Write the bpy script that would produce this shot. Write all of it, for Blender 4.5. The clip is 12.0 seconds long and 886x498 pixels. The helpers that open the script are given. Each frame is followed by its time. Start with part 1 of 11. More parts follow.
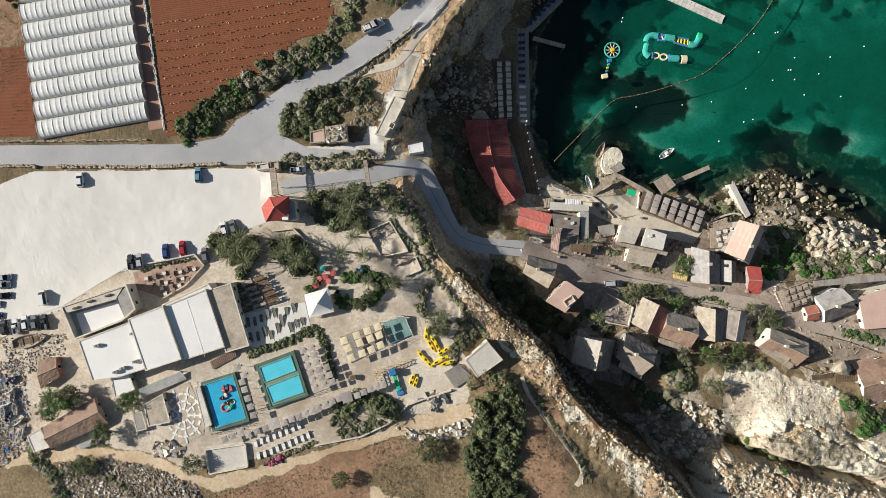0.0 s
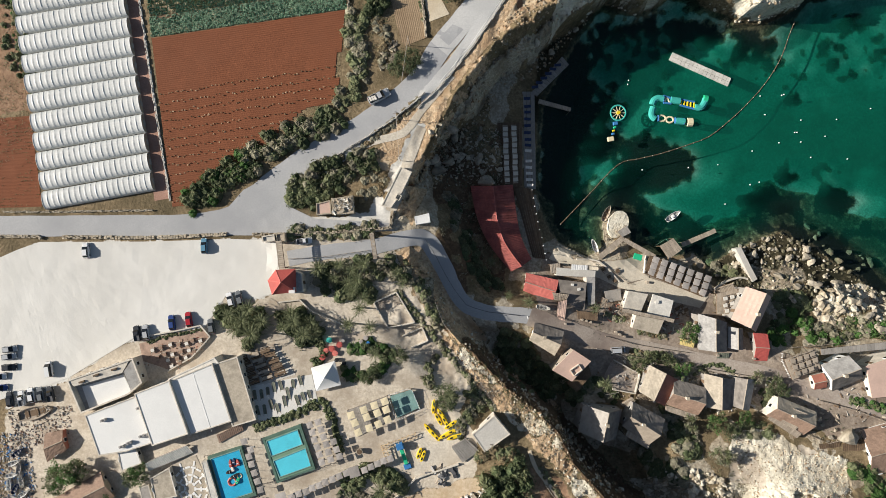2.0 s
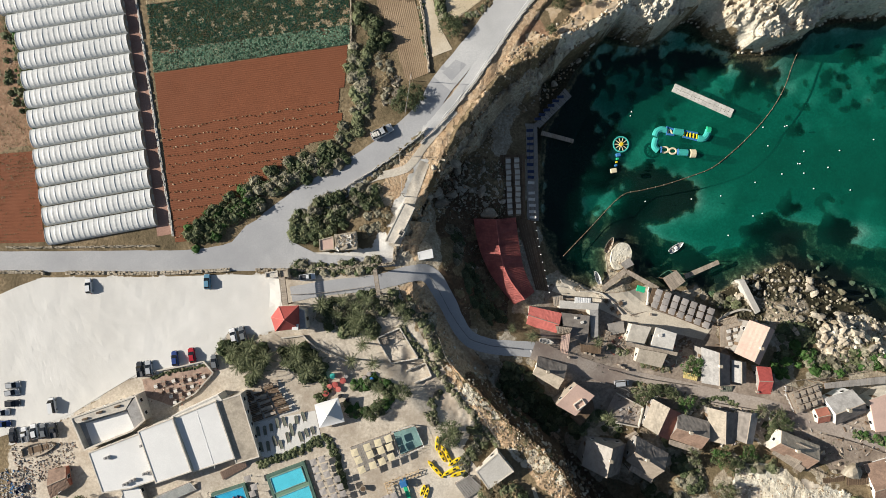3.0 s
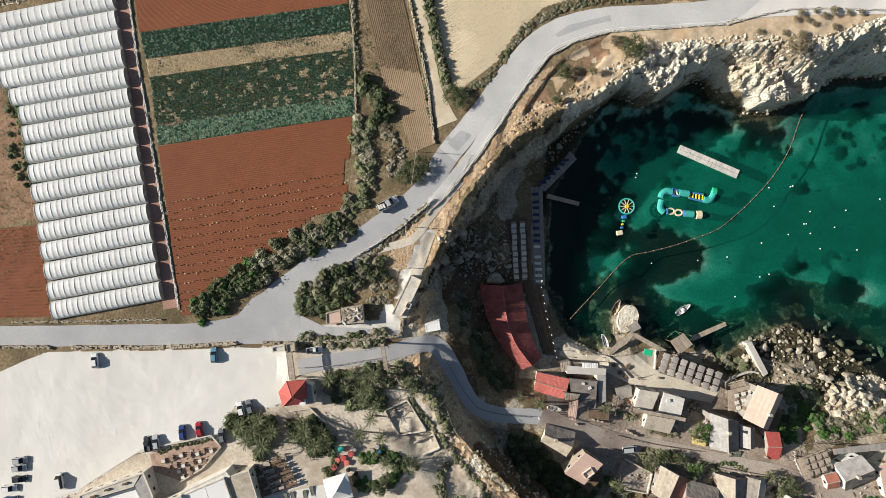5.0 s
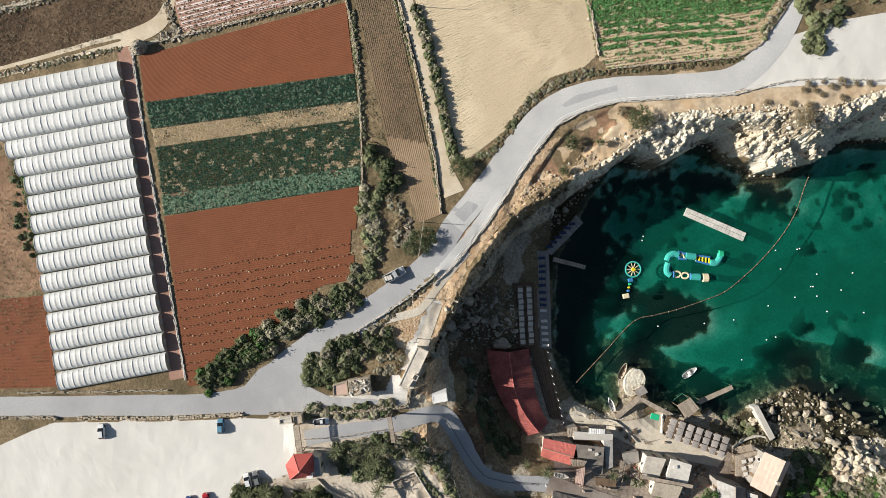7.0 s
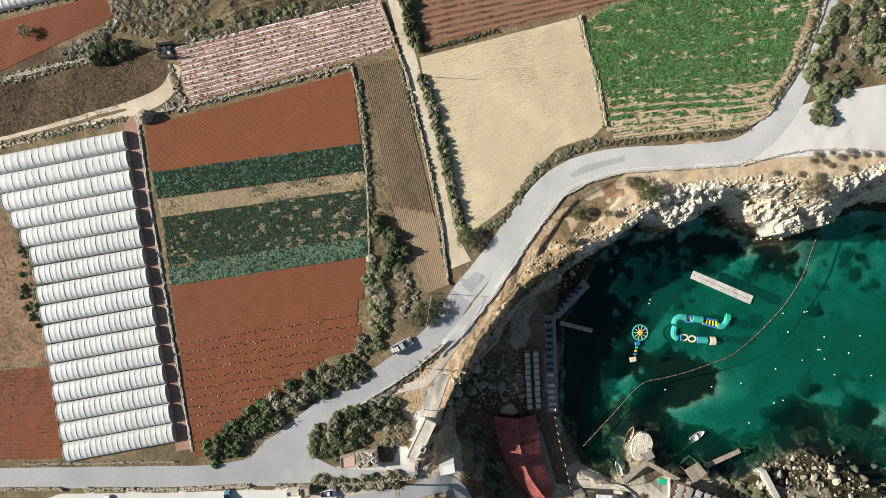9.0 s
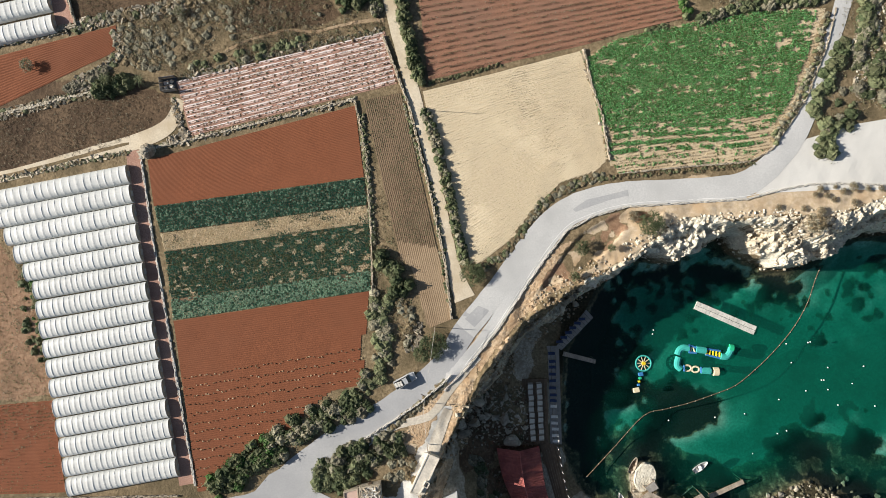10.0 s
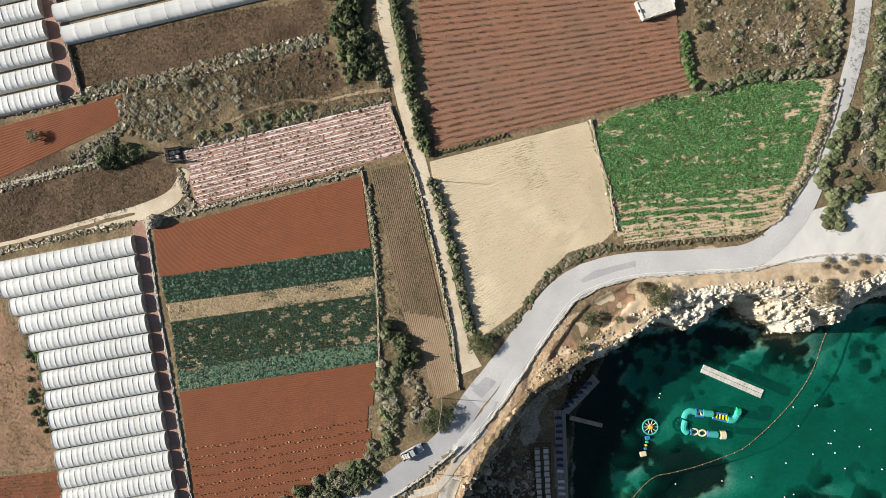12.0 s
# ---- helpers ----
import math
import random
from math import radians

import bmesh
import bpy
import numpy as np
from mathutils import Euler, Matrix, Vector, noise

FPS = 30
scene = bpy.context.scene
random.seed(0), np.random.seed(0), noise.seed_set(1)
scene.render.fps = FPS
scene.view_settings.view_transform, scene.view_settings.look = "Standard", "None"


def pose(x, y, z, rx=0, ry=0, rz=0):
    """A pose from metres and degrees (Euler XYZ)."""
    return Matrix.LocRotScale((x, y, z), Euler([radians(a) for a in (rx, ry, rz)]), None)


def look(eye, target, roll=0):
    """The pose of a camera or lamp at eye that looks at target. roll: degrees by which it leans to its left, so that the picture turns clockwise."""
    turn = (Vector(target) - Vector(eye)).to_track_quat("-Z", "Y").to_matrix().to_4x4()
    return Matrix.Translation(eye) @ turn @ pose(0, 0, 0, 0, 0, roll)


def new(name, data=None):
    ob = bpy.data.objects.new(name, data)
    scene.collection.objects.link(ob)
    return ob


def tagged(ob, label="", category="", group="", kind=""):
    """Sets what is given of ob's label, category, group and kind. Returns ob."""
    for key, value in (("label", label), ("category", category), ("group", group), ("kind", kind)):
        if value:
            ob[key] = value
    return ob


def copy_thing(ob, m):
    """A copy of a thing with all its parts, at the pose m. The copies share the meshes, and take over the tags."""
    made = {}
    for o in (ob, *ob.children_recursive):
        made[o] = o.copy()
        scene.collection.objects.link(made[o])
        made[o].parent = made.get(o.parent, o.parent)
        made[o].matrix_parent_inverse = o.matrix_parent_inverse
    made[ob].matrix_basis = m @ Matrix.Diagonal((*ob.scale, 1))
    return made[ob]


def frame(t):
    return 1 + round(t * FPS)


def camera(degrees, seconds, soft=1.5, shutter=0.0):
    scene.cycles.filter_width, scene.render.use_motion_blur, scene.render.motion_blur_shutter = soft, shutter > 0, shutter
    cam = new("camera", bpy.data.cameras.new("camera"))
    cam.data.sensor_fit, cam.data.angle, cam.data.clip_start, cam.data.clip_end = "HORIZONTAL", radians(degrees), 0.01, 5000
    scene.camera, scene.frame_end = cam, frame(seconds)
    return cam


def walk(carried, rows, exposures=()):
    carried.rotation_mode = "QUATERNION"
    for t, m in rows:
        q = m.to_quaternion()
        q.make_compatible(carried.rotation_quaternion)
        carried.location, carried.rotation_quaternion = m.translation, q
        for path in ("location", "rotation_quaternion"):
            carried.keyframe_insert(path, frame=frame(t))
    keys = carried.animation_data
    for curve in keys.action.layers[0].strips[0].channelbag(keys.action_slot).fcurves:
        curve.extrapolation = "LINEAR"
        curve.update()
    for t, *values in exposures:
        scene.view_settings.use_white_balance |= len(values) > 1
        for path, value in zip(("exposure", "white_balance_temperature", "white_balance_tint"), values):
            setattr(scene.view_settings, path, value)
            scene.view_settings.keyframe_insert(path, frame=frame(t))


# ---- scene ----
cam = camera(78.0, 12.0, soft=0.5)
# seconds, place in metres, lean off the vertical about x and y, heading
ROWS = [
    (0, -1.28, -0.01, 167.46, 0.492, 0.044, 0.536),
    (0.5, -1.77, 4.93, 167.38, 0.481, 0.040, 0.500),
    (1, -2.27, 9.80, 167.35, 0.468, 0.037, 0.469),
    (1.5, -2.79, 14.68, 167.32, 0.455, 0.034, 0.444),
    (2, -3.30, 19.57, 167.30, 0.442, 0.031, 0.416),
    (2.5, -3.79, 24.49, 167.28, 0.430, 0.027, 0.380),
    (3, -4.27, 29.36, 167.26, 0.416, 0.023, 0.329),
    (5, -6.16, 49.05, 166.94, 0.361, 0.010, -0.231),
    (5.5, -6.61, 53.89, 166.92, 0.347, 0.005, -0.273),
    (6, -7.06, 58.77, 166.89, 0.335, -0.001, -0.300),
    (6.5, -7.52, 63.63, 166.85, 0.323, -0.007, -0.318),
    (7, -8.00, 68.51, 166.79, 0.312, -0.011, -0.332),
    (9, -9.87, 87.87, 166.42, 0.294, -0.029, -0.430),
    (9.5, -10.32, 92.61, 166.36, 0.293, -0.039, -0.453),
    (10, -10.76, 97.21, 166.28, 0.290, -0.049, -0.476),
    (10.5, -11.24, 101.97, 166.18, 0.291, -0.059, -0.499),
    (11, -11.69, 106.79, 166.09, 0.294, -0.070, -0.521),
    (11.5, -12.15, 111.62, 166.02, 0.298, -0.082, -0.541),
    (12, -12.58, 116.47, 165.97, 0.302, -0.095, -0.559),
]
walk(cam, [(t, Matrix.Translation((x, y, z)) @ pose(0, 0, 0, 0, 0, turn) @ pose(0, 0, 0, lean, 0, 0) @ pose(0, 0, 0, 0, side, 0))
           for t, x, y, z, lean, side, turn in ROWS], [(0, 0.57), (5.5, 0.66), (12, 0.74)])

# ---- daylight: low morning sun from the west, clear sky ----
SUN_HIGH, SUN_FROM = 22.5, (-0.997, 0.075)
sky_world = bpy.data.worlds.new("sky")
scene.world = sky_world
sky_world.use_nodes = True
nt = sky_world.node_tree
sky_tex = nt.nodes.new("ShaderNodeTexSky")
sky_tex.sky_type, sky_tex.sun_disc = "NISHITA", False
sky_tex.sun_elevation = radians(SUN_HIGH)
sky_tex.sun_rotation = math.atan2(SUN_FROM[0], SUN_FROM[1])
nt.links.new(sky_tex.outputs[0], nt.nodes["Background"].inputs[0])
nt.nodes["Background"].inputs[1].default_value = 0.048
sun_data = bpy.data.lights.new("sun", "SUN")
sun_data.energy, sun_data.angle, sun_data.color = 5.0, radians(0.6), (1.0, 0.945, 0.86)
sun = new("sun", sun_data)
e = radians(SUN_HIGH)
sun.matrix_basis = look((math.cos(e) * SUN_FROM[0] * 300, math.cos(e) * SUN_FROM[1] * 300, math.sin(e) * 300), (0, 0, 0))


# ---- materials ----
def mat(name, a, b, coarse=0.15, fine=3.0, rough=0.9, bump=0.15, c=None, metal=0.0, vary=0.0, island=0.0, spec=0.3, low=0.35, high=0.65):
    """Two-scale mottled surface: a and b by fine grain, c (or a darker a) by broad stains. vary: by object; island: by loose piece."""
    m = bpy.data.materials.new(name)
    m.use_nodes = True
    t = m.node_tree
    n, l = t.nodes, t.links
    p = n["Principled BSDF"]
    p.inputs["Roughness"].default_value, p.inputs["Metallic"].default_value = rough, metal
    p.inputs["Specular IOR Level"].default_value = spec
    co = n.new("ShaderNodeTexCoord")

    def grain(scale, detail):
        g = n.new("ShaderNodeTexNoise")
        g.inputs["Scale"].default_value, g.inputs["Detail"].default_value, g.inputs["Roughness"].default_value = scale, detail, 0.62
        l.new(co.outputs["Object"], g.inputs["Vector"])
        return g

    def span(socket, lo, hi):
        r = n.new("ShaderNodeMapRange")
        r.inputs["From Min"].default_value, r.inputs["From Max"].default_value = lo, hi
        l.new(socket, r.inputs["Value"])
        return r.outputs["Result"]

    def mix(fac, x, y, kind="MIX"):
        k = n.new("ShaderNodeMix")
        k.data_type, k.blend_type = "RGBA", kind
        for sock, val in ((k.inputs[0], fac), (k.inputs[6], x), (k.inputs[7], y)):
            if isinstance(val, (int, float)):
                sock.default_value = val
            elif isinstance(val, tuple):
                sock.default_value = (*val, 1)
            else:
                l.new(val, sock)
        return k.outputs[2]

    f, g = grain(fine, 5), grain(coarse, 4)
    col = mix(span(f.outputs[0], low, high), tuple(a), tuple(b))
    col = mix(span(g.outputs[0], 0.45, 0.7), col, tuple(c or [v * 0.72 for v in a]))
    for amount, source in ((vary, "o"), (island, "i")):
        if amount:
            r = n.new("ShaderNodeObjectInfo" if source == "o" else "ShaderNodeNewGeometry")
            v = n.new("ShaderNodeMapRange")
            v.inputs["To Min"].default_value, v.inputs["To Max"].default_value = 1 - amount, 1 + amount
            l.new(r.outputs["Random" if source == "o" else "Random Per Island"], v.inputs["Value"])
            h = n.new("ShaderNodeHueSaturation")
            l.new(v.outputs["Result"], h.inputs["Value"])
            l.new(col, h.inputs["Color"])
            col = h.outputs["Color"]
    l.new(col, p.inputs["Base Color"])
    if bump:
        k = n.new("ShaderNodeBump")
        k.inputs["Strength"].default_value, k.inputs["Distance"].default_value = 0.6, bump
        l.new(f.outputs[0], k.inputs["Height"])
        l.new(k.outputs[0], p.inputs["Normal"])
    return m


M = {}
M["asphalt"] = mat("asphalt", (0.37, 0.37, 0.372), (0.44, 0.435, 0.43), 0.05, 2.5, 0.9, 0.02, (0.33, 0.33, 0.335))
M["dust"] = mat("pale_gravel", (0.57, 0.55, 0.505), (0.665, 0.645, 0.60), 0.032, 5.0, 0.95, 0.03, (0.70, 0.68, 0.635))
M["concrete"] = mat("concrete", (0.50, 0.47, 0.42), (0.60, 0.57, 0.51), 0.12, 2.5, 0.9, 0.03, (0.42, 0.39, 0.34))
M["path"] = mat("dirt_track", (0.56, 0.475, 0.35), (0.69, 0.60, 0.46), 0.1, 2.2, 0.95, 0.05, (0.50, 0.40, 0.27))
M["redsoil"] = mat("red_soil", (0.165, 0.058, 0.028), (0.255, 0.092, 0.044), 0.05, 3.0, 1.0, 0.1, (0.20, 0.075, 0.038), vary=0.05)
M["paleroad"] = mat("pale_asphalt", (0.49, 0.485, 0.47), (0.58, 0.57, 0.55), 0.05, 2.5, 0.9, 0.02, (0.44, 0.435, 0.42))
M["brownsoil"] = mat("brown_soil", (0.215, 0.102, 0.064), (0.33, 0.172, 0.108), 0.03, 2.5, 1.0, 0.1, (0.24, 0.135, 0.092))
M["earth"] = mat("earth_brown", (0.14, 0.092, 0.056), (0.235, 0.165, 0.105), 0.05, 2.5, 1.0, 0.1, (0.19, 0.135, 0.085))
M["stubble"] = mat("stubble", (0.54, 0.435, 0.28), (0.75, 0.635, 0.455), 0.05, 3.2, 1.0, 0.14, (0.63, 0.525, 0.36))
M["drysoil"] = mat("dry_tan_soil", (0.34, 0.24, 0.145), (0.50, 0.375, 0.245), 0.06, 3.2, 1.0, 0.1, (0.30, 0.20, 0.115))
M["creamsoil"] = mat("cream_dry_soil", (0.46, 0.355, 0.22), (0.64, 0.525, 0.36), 0.06, 3.2, 1.0, 0.1, (0.40, 0.29, 0.175))
M["tansoil"] = mat("tan_brown_soil", (0.25, 0.175, 0.105), (0.40, 0.295, 0.19), 0.06, 3.2, 1.0, 0.1, (0.22, 0.15, 0.09))
M["pinksoil"] = mat("pink_soil", (0.33, 0.185, 0.135), (0.50, 0.315, 0.245), 0.08, 3.0, 1.0, 0.1, (0.28, 0.155, 0.11))
M["cropsoil"] = mat("crop_soil", (0.20, 0.13, 0.08), (0.28, 0.19, 0.12), 0.1, 3.0, 1.0, 0.1)
M["scrub"] = mat("dry_scrub_earth", (0.155, 0.115, 0.065), (0.30, 0.22, 0.13), 0.06, 1.3, 1.0, 0.35, (0.12, 0.095, 0.05))
M["darkscrub"] = mat("dark_fallow_earth", (0.10, 0.070, 0.042), (0.19, 0.135, 0.08), 0.06, 1.1, 1.0, 0.3, (0.085, 0.06, 0.035))
M["limestone"] = mat("limestone", (0.30, 0.25, 0.175), (0.56, 0.49, 0.37), 0.11, 1.1, 0.95, 0.7, (0.23, 0.165, 0.10))
M["palerock"] = mat("pale_cliff_rock", (0.52, 0.47, 0.365), (0.80, 0.745, 0.62), 0.12, 1.1, 0.95, 0.8, (0.52, 0.44, 0.32))
M["ochre"] = mat("ochre_rock", (0.30, 0.20, 0.115), (0.54, 0.41, 0.27), 0.14, 1.1, 0.95, 0.7, (0.20, 0.125, 0.07))
M["sand"] = mat("sandy_ground", (0.50, 0.44, 0.355), (0.66, 0.60, 0.50), 0.09, 1.8, 0.95, 0.08, (0.43, 0.365, 0.28))
M["wetrock"] = mat("wet_shore_rock", (0.09, 0.085, 0.05), (0.24, 0.21, 0.14), 0.15, 1.2, 0.8, 0.3, (0.07, 0.065, 0.04))
M["stonewall"] = mat("dry_stone", (0.34, 0.285, 0.21), (0.50, 0.435, 0.335), 0.4, 2.5, 0.95, 0.2, (0.27, 0.22, 0.155), vary=0.12, island=0.15)
M["boulder"] = mat("boulder", (0.29, 0.25, 0.19), (0.54, 0.48, 0.38), 0.4, 1.8, 0.95, 0.3, (0.20, 0.16, 0.11), vary=0.3)
for key, a, b, c in (("leaf", (0.125, 0.146, 0.072), (0.235, 0.258, 0.138), (0.168, 0.168, 0.090)),
                     ("leafdark", (0.060, 0.084, 0.040), (0.128, 0.160, 0.076), (0.085, 0.096, 0.048)),
                     ("leafgrey", (0.225, 0.212, 0.150), (0.395, 0.370, 0.270), (0.255, 0.222, 0.152)),
                     ("leafbrown", (0.105, 0.075, 0.048), (0.193, 0.143, 0.092), (0.094, 0.070, 0.044)),
                     ("leafbright", (0.058, 0.140, 0.032), (0.108, 0.212, 0.060), (0.076, 0.135, 0.038)),
                     ("leafdry", (0.205, 0.160, 0.092), (0.345, 0.275, 0.165), (0.175, 0.130, 0.075)),
                     ("palm", (0.090, 0.114, 0.055), (0.222, 0.240, 0.130), (0.138, 0.138, 0.074)),
                     ("cabbage", (0.030, 0.092, 0.055), (0.084, 0.190, 0.122), (0.034, 0.084, 0.060)),
                     ("palecabbage", (0.18, 0.295, 0.19), (0.34, 0.47, 0.33), (0.20, 0.295, 0.20)),
                     ("greens", (0.110, 0.285, 0.095), (0.215, 0.455, 0.175), (0.130, 0.285, 0.100)),
                     ("straw", (0.582, 0.470, 0.302), (0.806, 0.694, 0.504), (0.504, 0.392, 0.235))):
    M[key] = mat(key, a, b, 0.5, 3.0, 0.75, 0.0, c, vary=0.15, island=0.35, spec=0.25)
    lm = M[key].node_tree
    leaf_out, leaf_bsdf = lm.nodes["Material Output"], lm.nodes["Principled BSDF"]
    thin, blend = lm.nodes.new("ShaderNodeBsdfTranslucent"), lm.nodes.new("ShaderNodeMixShader")
    blend.inputs[0].default_value = 0.38
    lm.links.new(leaf_bsdf.inputs["Base Color"].links[0].from_socket, thin.inputs[0])
    lm.links.new(leaf_bsdf.outputs[0], blend.inputs[1]), lm.links.new(thin.outputs[0], blend.inputs[2])
    lm.links.new(blend.outputs[0], leaf_out.inputs[0])
M["bark"] = mat("bark", (0.16, 0.115, 0.075), (0.26, 0.195, 0.135), 1.0, 9.0, 0.95, 0.05)


def plain(key, a, d=0.12, coarse=0.4, fine=5.0, rough=0.7, bump=0.02, **kw):
    """A painted or plastic surface in one colour, a little worn and stained."""
    M[key] = mat(key, a, [min(1, v * (1 + d)) for v in a], coarse, fine, rough, bump, [v * (1 - d) for v in a], **kw)


plain("white", (0.74, 0.73, 0.70), 0.07, 0.1, 3)
plain("offwhite", (0.62, 0.59, 0.53), 0.2, 0.35, 2.0)
M["film"] = mat("film", (0.60, 0.60, 0.575), (0.69, 0.69, 0.665), 0.35, 1.6, 0.45, 0.06, (0.55, 0.565, 0.545), vary=0.04)
plain("rib", (0.62, 0.61, 0.59), 0.06)
plain("tan", (0.40, 0.345, 0.27), 0.3, 0.35, 2.0, 0.85)
plain("cream", (0.70, 0.60, 0.40), 0.1, vary=0.06)
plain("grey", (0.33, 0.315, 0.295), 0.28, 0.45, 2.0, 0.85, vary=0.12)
plain("canopy", (0.37, 0.335, 0.305), 0.15, vary=0.2)
plain("darkgrey", (0.09, 0.09, 0.095), 0.2)
plain("black", (0.02, 0.02, 0.022), 0.2)
plain("red", (0.40, 0.085, 0.072), 0.2, 0.25, 2.0, vary=0.05)
plain("redpale", (0.56, 0.16, 0.13), 0.2, 0.3, 3.0)
plain("brickred", (0.33, 0.13, 0.09), 0.25, 0.4, 3.0)
plain("pinktile", (0.56, 0.395, 0.32), 0.1, 0.2, 2.0, vary=0.05)
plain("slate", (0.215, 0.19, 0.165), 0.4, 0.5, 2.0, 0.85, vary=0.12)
plain("weatherwood", (0.36, 0.30, 0.235), 0.22, 0.6, 4.0, 0.9, vary=0.14)
plain("palewood", (0.52, 0.38, 0.22), 0.2, 0.6, 4.0, 0.85)
plain("greywood", (0.30, 0.275, 0.245), 0.2, 0.6, 4.0, 0.9, vary=0.12)
plain("darkwood", (0.145, 0.098, 0.062), 0.25, 0.6, 4.0, 0.9, vary=0.15)
plain("rust", (0.27, 0.18, 0.13), 0.35, 0.3, 2.0, 0.85, vary=0.15)
plain("fadedred", (0.45, 0.145, 0.125), 0.3, 0.25, 1.2)
plain("flower", (0.42, 0.06, 0.17), 0.2)
plain("tealdeck", (0.20, 0.33, 0.30), 0.25, 0.5, 2.0)
plain("navy", (0.03, 0.045, 0.10), 0.2)
plain("cream_cloth", (0.58, 0.53, 0.44), 0.12, vary=0.06)
M["paleyard"] = mat("pale_yard", (0.52, 0.46, 0.365), (0.66, 0.595, 0.485), 0.12, 2.6, 0.95, 0.04, (0.45, 0.39, 0.305))
plain("brickpave", (0.36, 0.25, 0.19), 0.3, 0.5, 3.0, 0.9)
plain("plaster", (0.56, 0.51, 0.43), 0.22, 0.4, 2.0, 0.9, vary=0.08)
plain("yellow", (0.78, 0.55, 0.02), 0.08, vary=0.05)
plain("fadedyellow", (0.62, 0.49, 0.20), 0.08, vary=0.1)
plain("teal", (0.05, 0.42, 0.36), 0.1)
plain("green", (0.02, 0.45, 0.22), 0.1)
plain("blue", (0.04, 0.18, 0.42), 0.12)
plain("mat_green", (0.12, 0.13, 0.10), 0.3, vary=0.3)
plain("deckgreen", (0.085, 0.15, 0.115), 0.2)
plain("poolledge", (0.15, 0.25, 0.17), 0.2)
plain("rubber", (0.025, 0.025, 0.027), 0.2)
plain("pooltile", (0.16, 0.62, 0.72), 0.08, 0.5, 2.0, 0.4)
plain("deepblue", (0.06, 0.42, 0.62), 0.1, 0.5, 2.0, 0.4)
for key, col in (("car_white", (0.72, 0.72, 0.71)), ("car_silver", (0.42, 0.43, 0.44)), ("car_blue", (0.03, 0.06, 0.20)), ("car_red", (0.38, 0.02, 0.03)),
                 ("car_dark", (0.035, 0.037, 0.042)), ("car_sky", (0.12, 0.26, 0.36)), ("car_grey", (0.16, 0.17, 0.175))):
    M[key] = mat(key, col, col, 0.5, 4, 0.25, 0.0, col, spec=0.6)
M["glass"] = mat("dark_glass", (0.012, 0.014, 0.016), (0.016, 0.018, 0.02), 1, 4, 0.08, 0.0, spec=0.7)


def clear_water(key, tint, rough, ripple):
    """Clear water: it dyes what lies below it and mirrors a little of the sky."""
    m = bpy.data.materials.new(key)
    m.use_nodes = True
    n, l = m.node_tree.nodes, m.node_tree.links
    n.remove(n["Principled BSDF"])
    tr, gl, mx = n.new("ShaderNodeBsdfTransparent"), n.new("ShaderNodeBsdfGlossy"), n.new("ShaderNodeMixShader")
    if isinstance(tint, dict):
        at, join = n.new("ShaderNodeAttribute"), n.new("ShaderNodeCombineColor")
        at.attribute_name = "depth"
        for k, loss in enumerate(tint["loss"]):
            times, fall = n.new("ShaderNodeMath"), n.new("ShaderNodeMath")
            times.operation, times.inputs[1].default_value = "MULTIPLY", -loss
            fall.operation = "EXPONENT"
            l.new(at.outputs["Fac"], times.inputs[0]), l.new(times.outputs[0], fall.inputs[0]), l.new(fall.outputs[0], join.inputs[k])
        l.new(join.outputs[0], tr.inputs[0])
        # light scattered back by the water itself, more where it is deep
        milk, body, deep = n.new("ShaderNodeMixShader"), n.new("ShaderNodeBsdfDiffuse"), n.new("ShaderNodeMapRange")
        body.inputs[0].default_value = (*tint["body"], 1)
        deep.inputs["From Min"].default_value, deep.inputs["From Max"].default_value, deep.inputs["To Max"].default_value = 0.6, 5.5, 0.42
        l.new(at.outputs["Fac"], deep.inputs["Value"]), l.new(deep.outputs[0], milk.inputs[0])
        l.new(tr.outputs[0], milk.inputs[1]), l.new(body.outputs[0], milk.inputs[2])
        below = milk
    else:
        tr.inputs[0].default_value = (*tint, 1)
        below = tr
    gl.inputs["Roughness"].default_value, mx.inputs[0].default_value = rough, 0.02
    no, bp, co = n.new("ShaderNodeTexNoise"), n.new("ShaderNodeBump"), n.new("ShaderNodeTexCoord")
    no.inputs["Scale"].default_value, no.inputs["Detail"].default_value = ripple, 4
    bp.inputs["Strength"].default_value, bp.inputs["Distance"].default_value = 0.4, 0.12
    l.new(co.outputs["Object"], no.inputs["Vector"]), l.new(no.outputs[0], bp.inputs["Height"])
    l.new(bp.outputs[0], gl.inputs["Normal"])
    l.new(below.outputs[0], mx.inputs[1]), l.new(gl.outputs[0], mx.inputs[2])
    l.new(mx.outputs[0], n["Material Output"].inputs[0])
    M[key] = m


clear_water("sea", {"loss": (0.62, 0.145, 0.178), "body": (0.006, 0.15, 0.095)}, 0.12, 0.7)
clear_water("poolwater", (0.80, 0.97, 0.99), 0.05, 2.0)


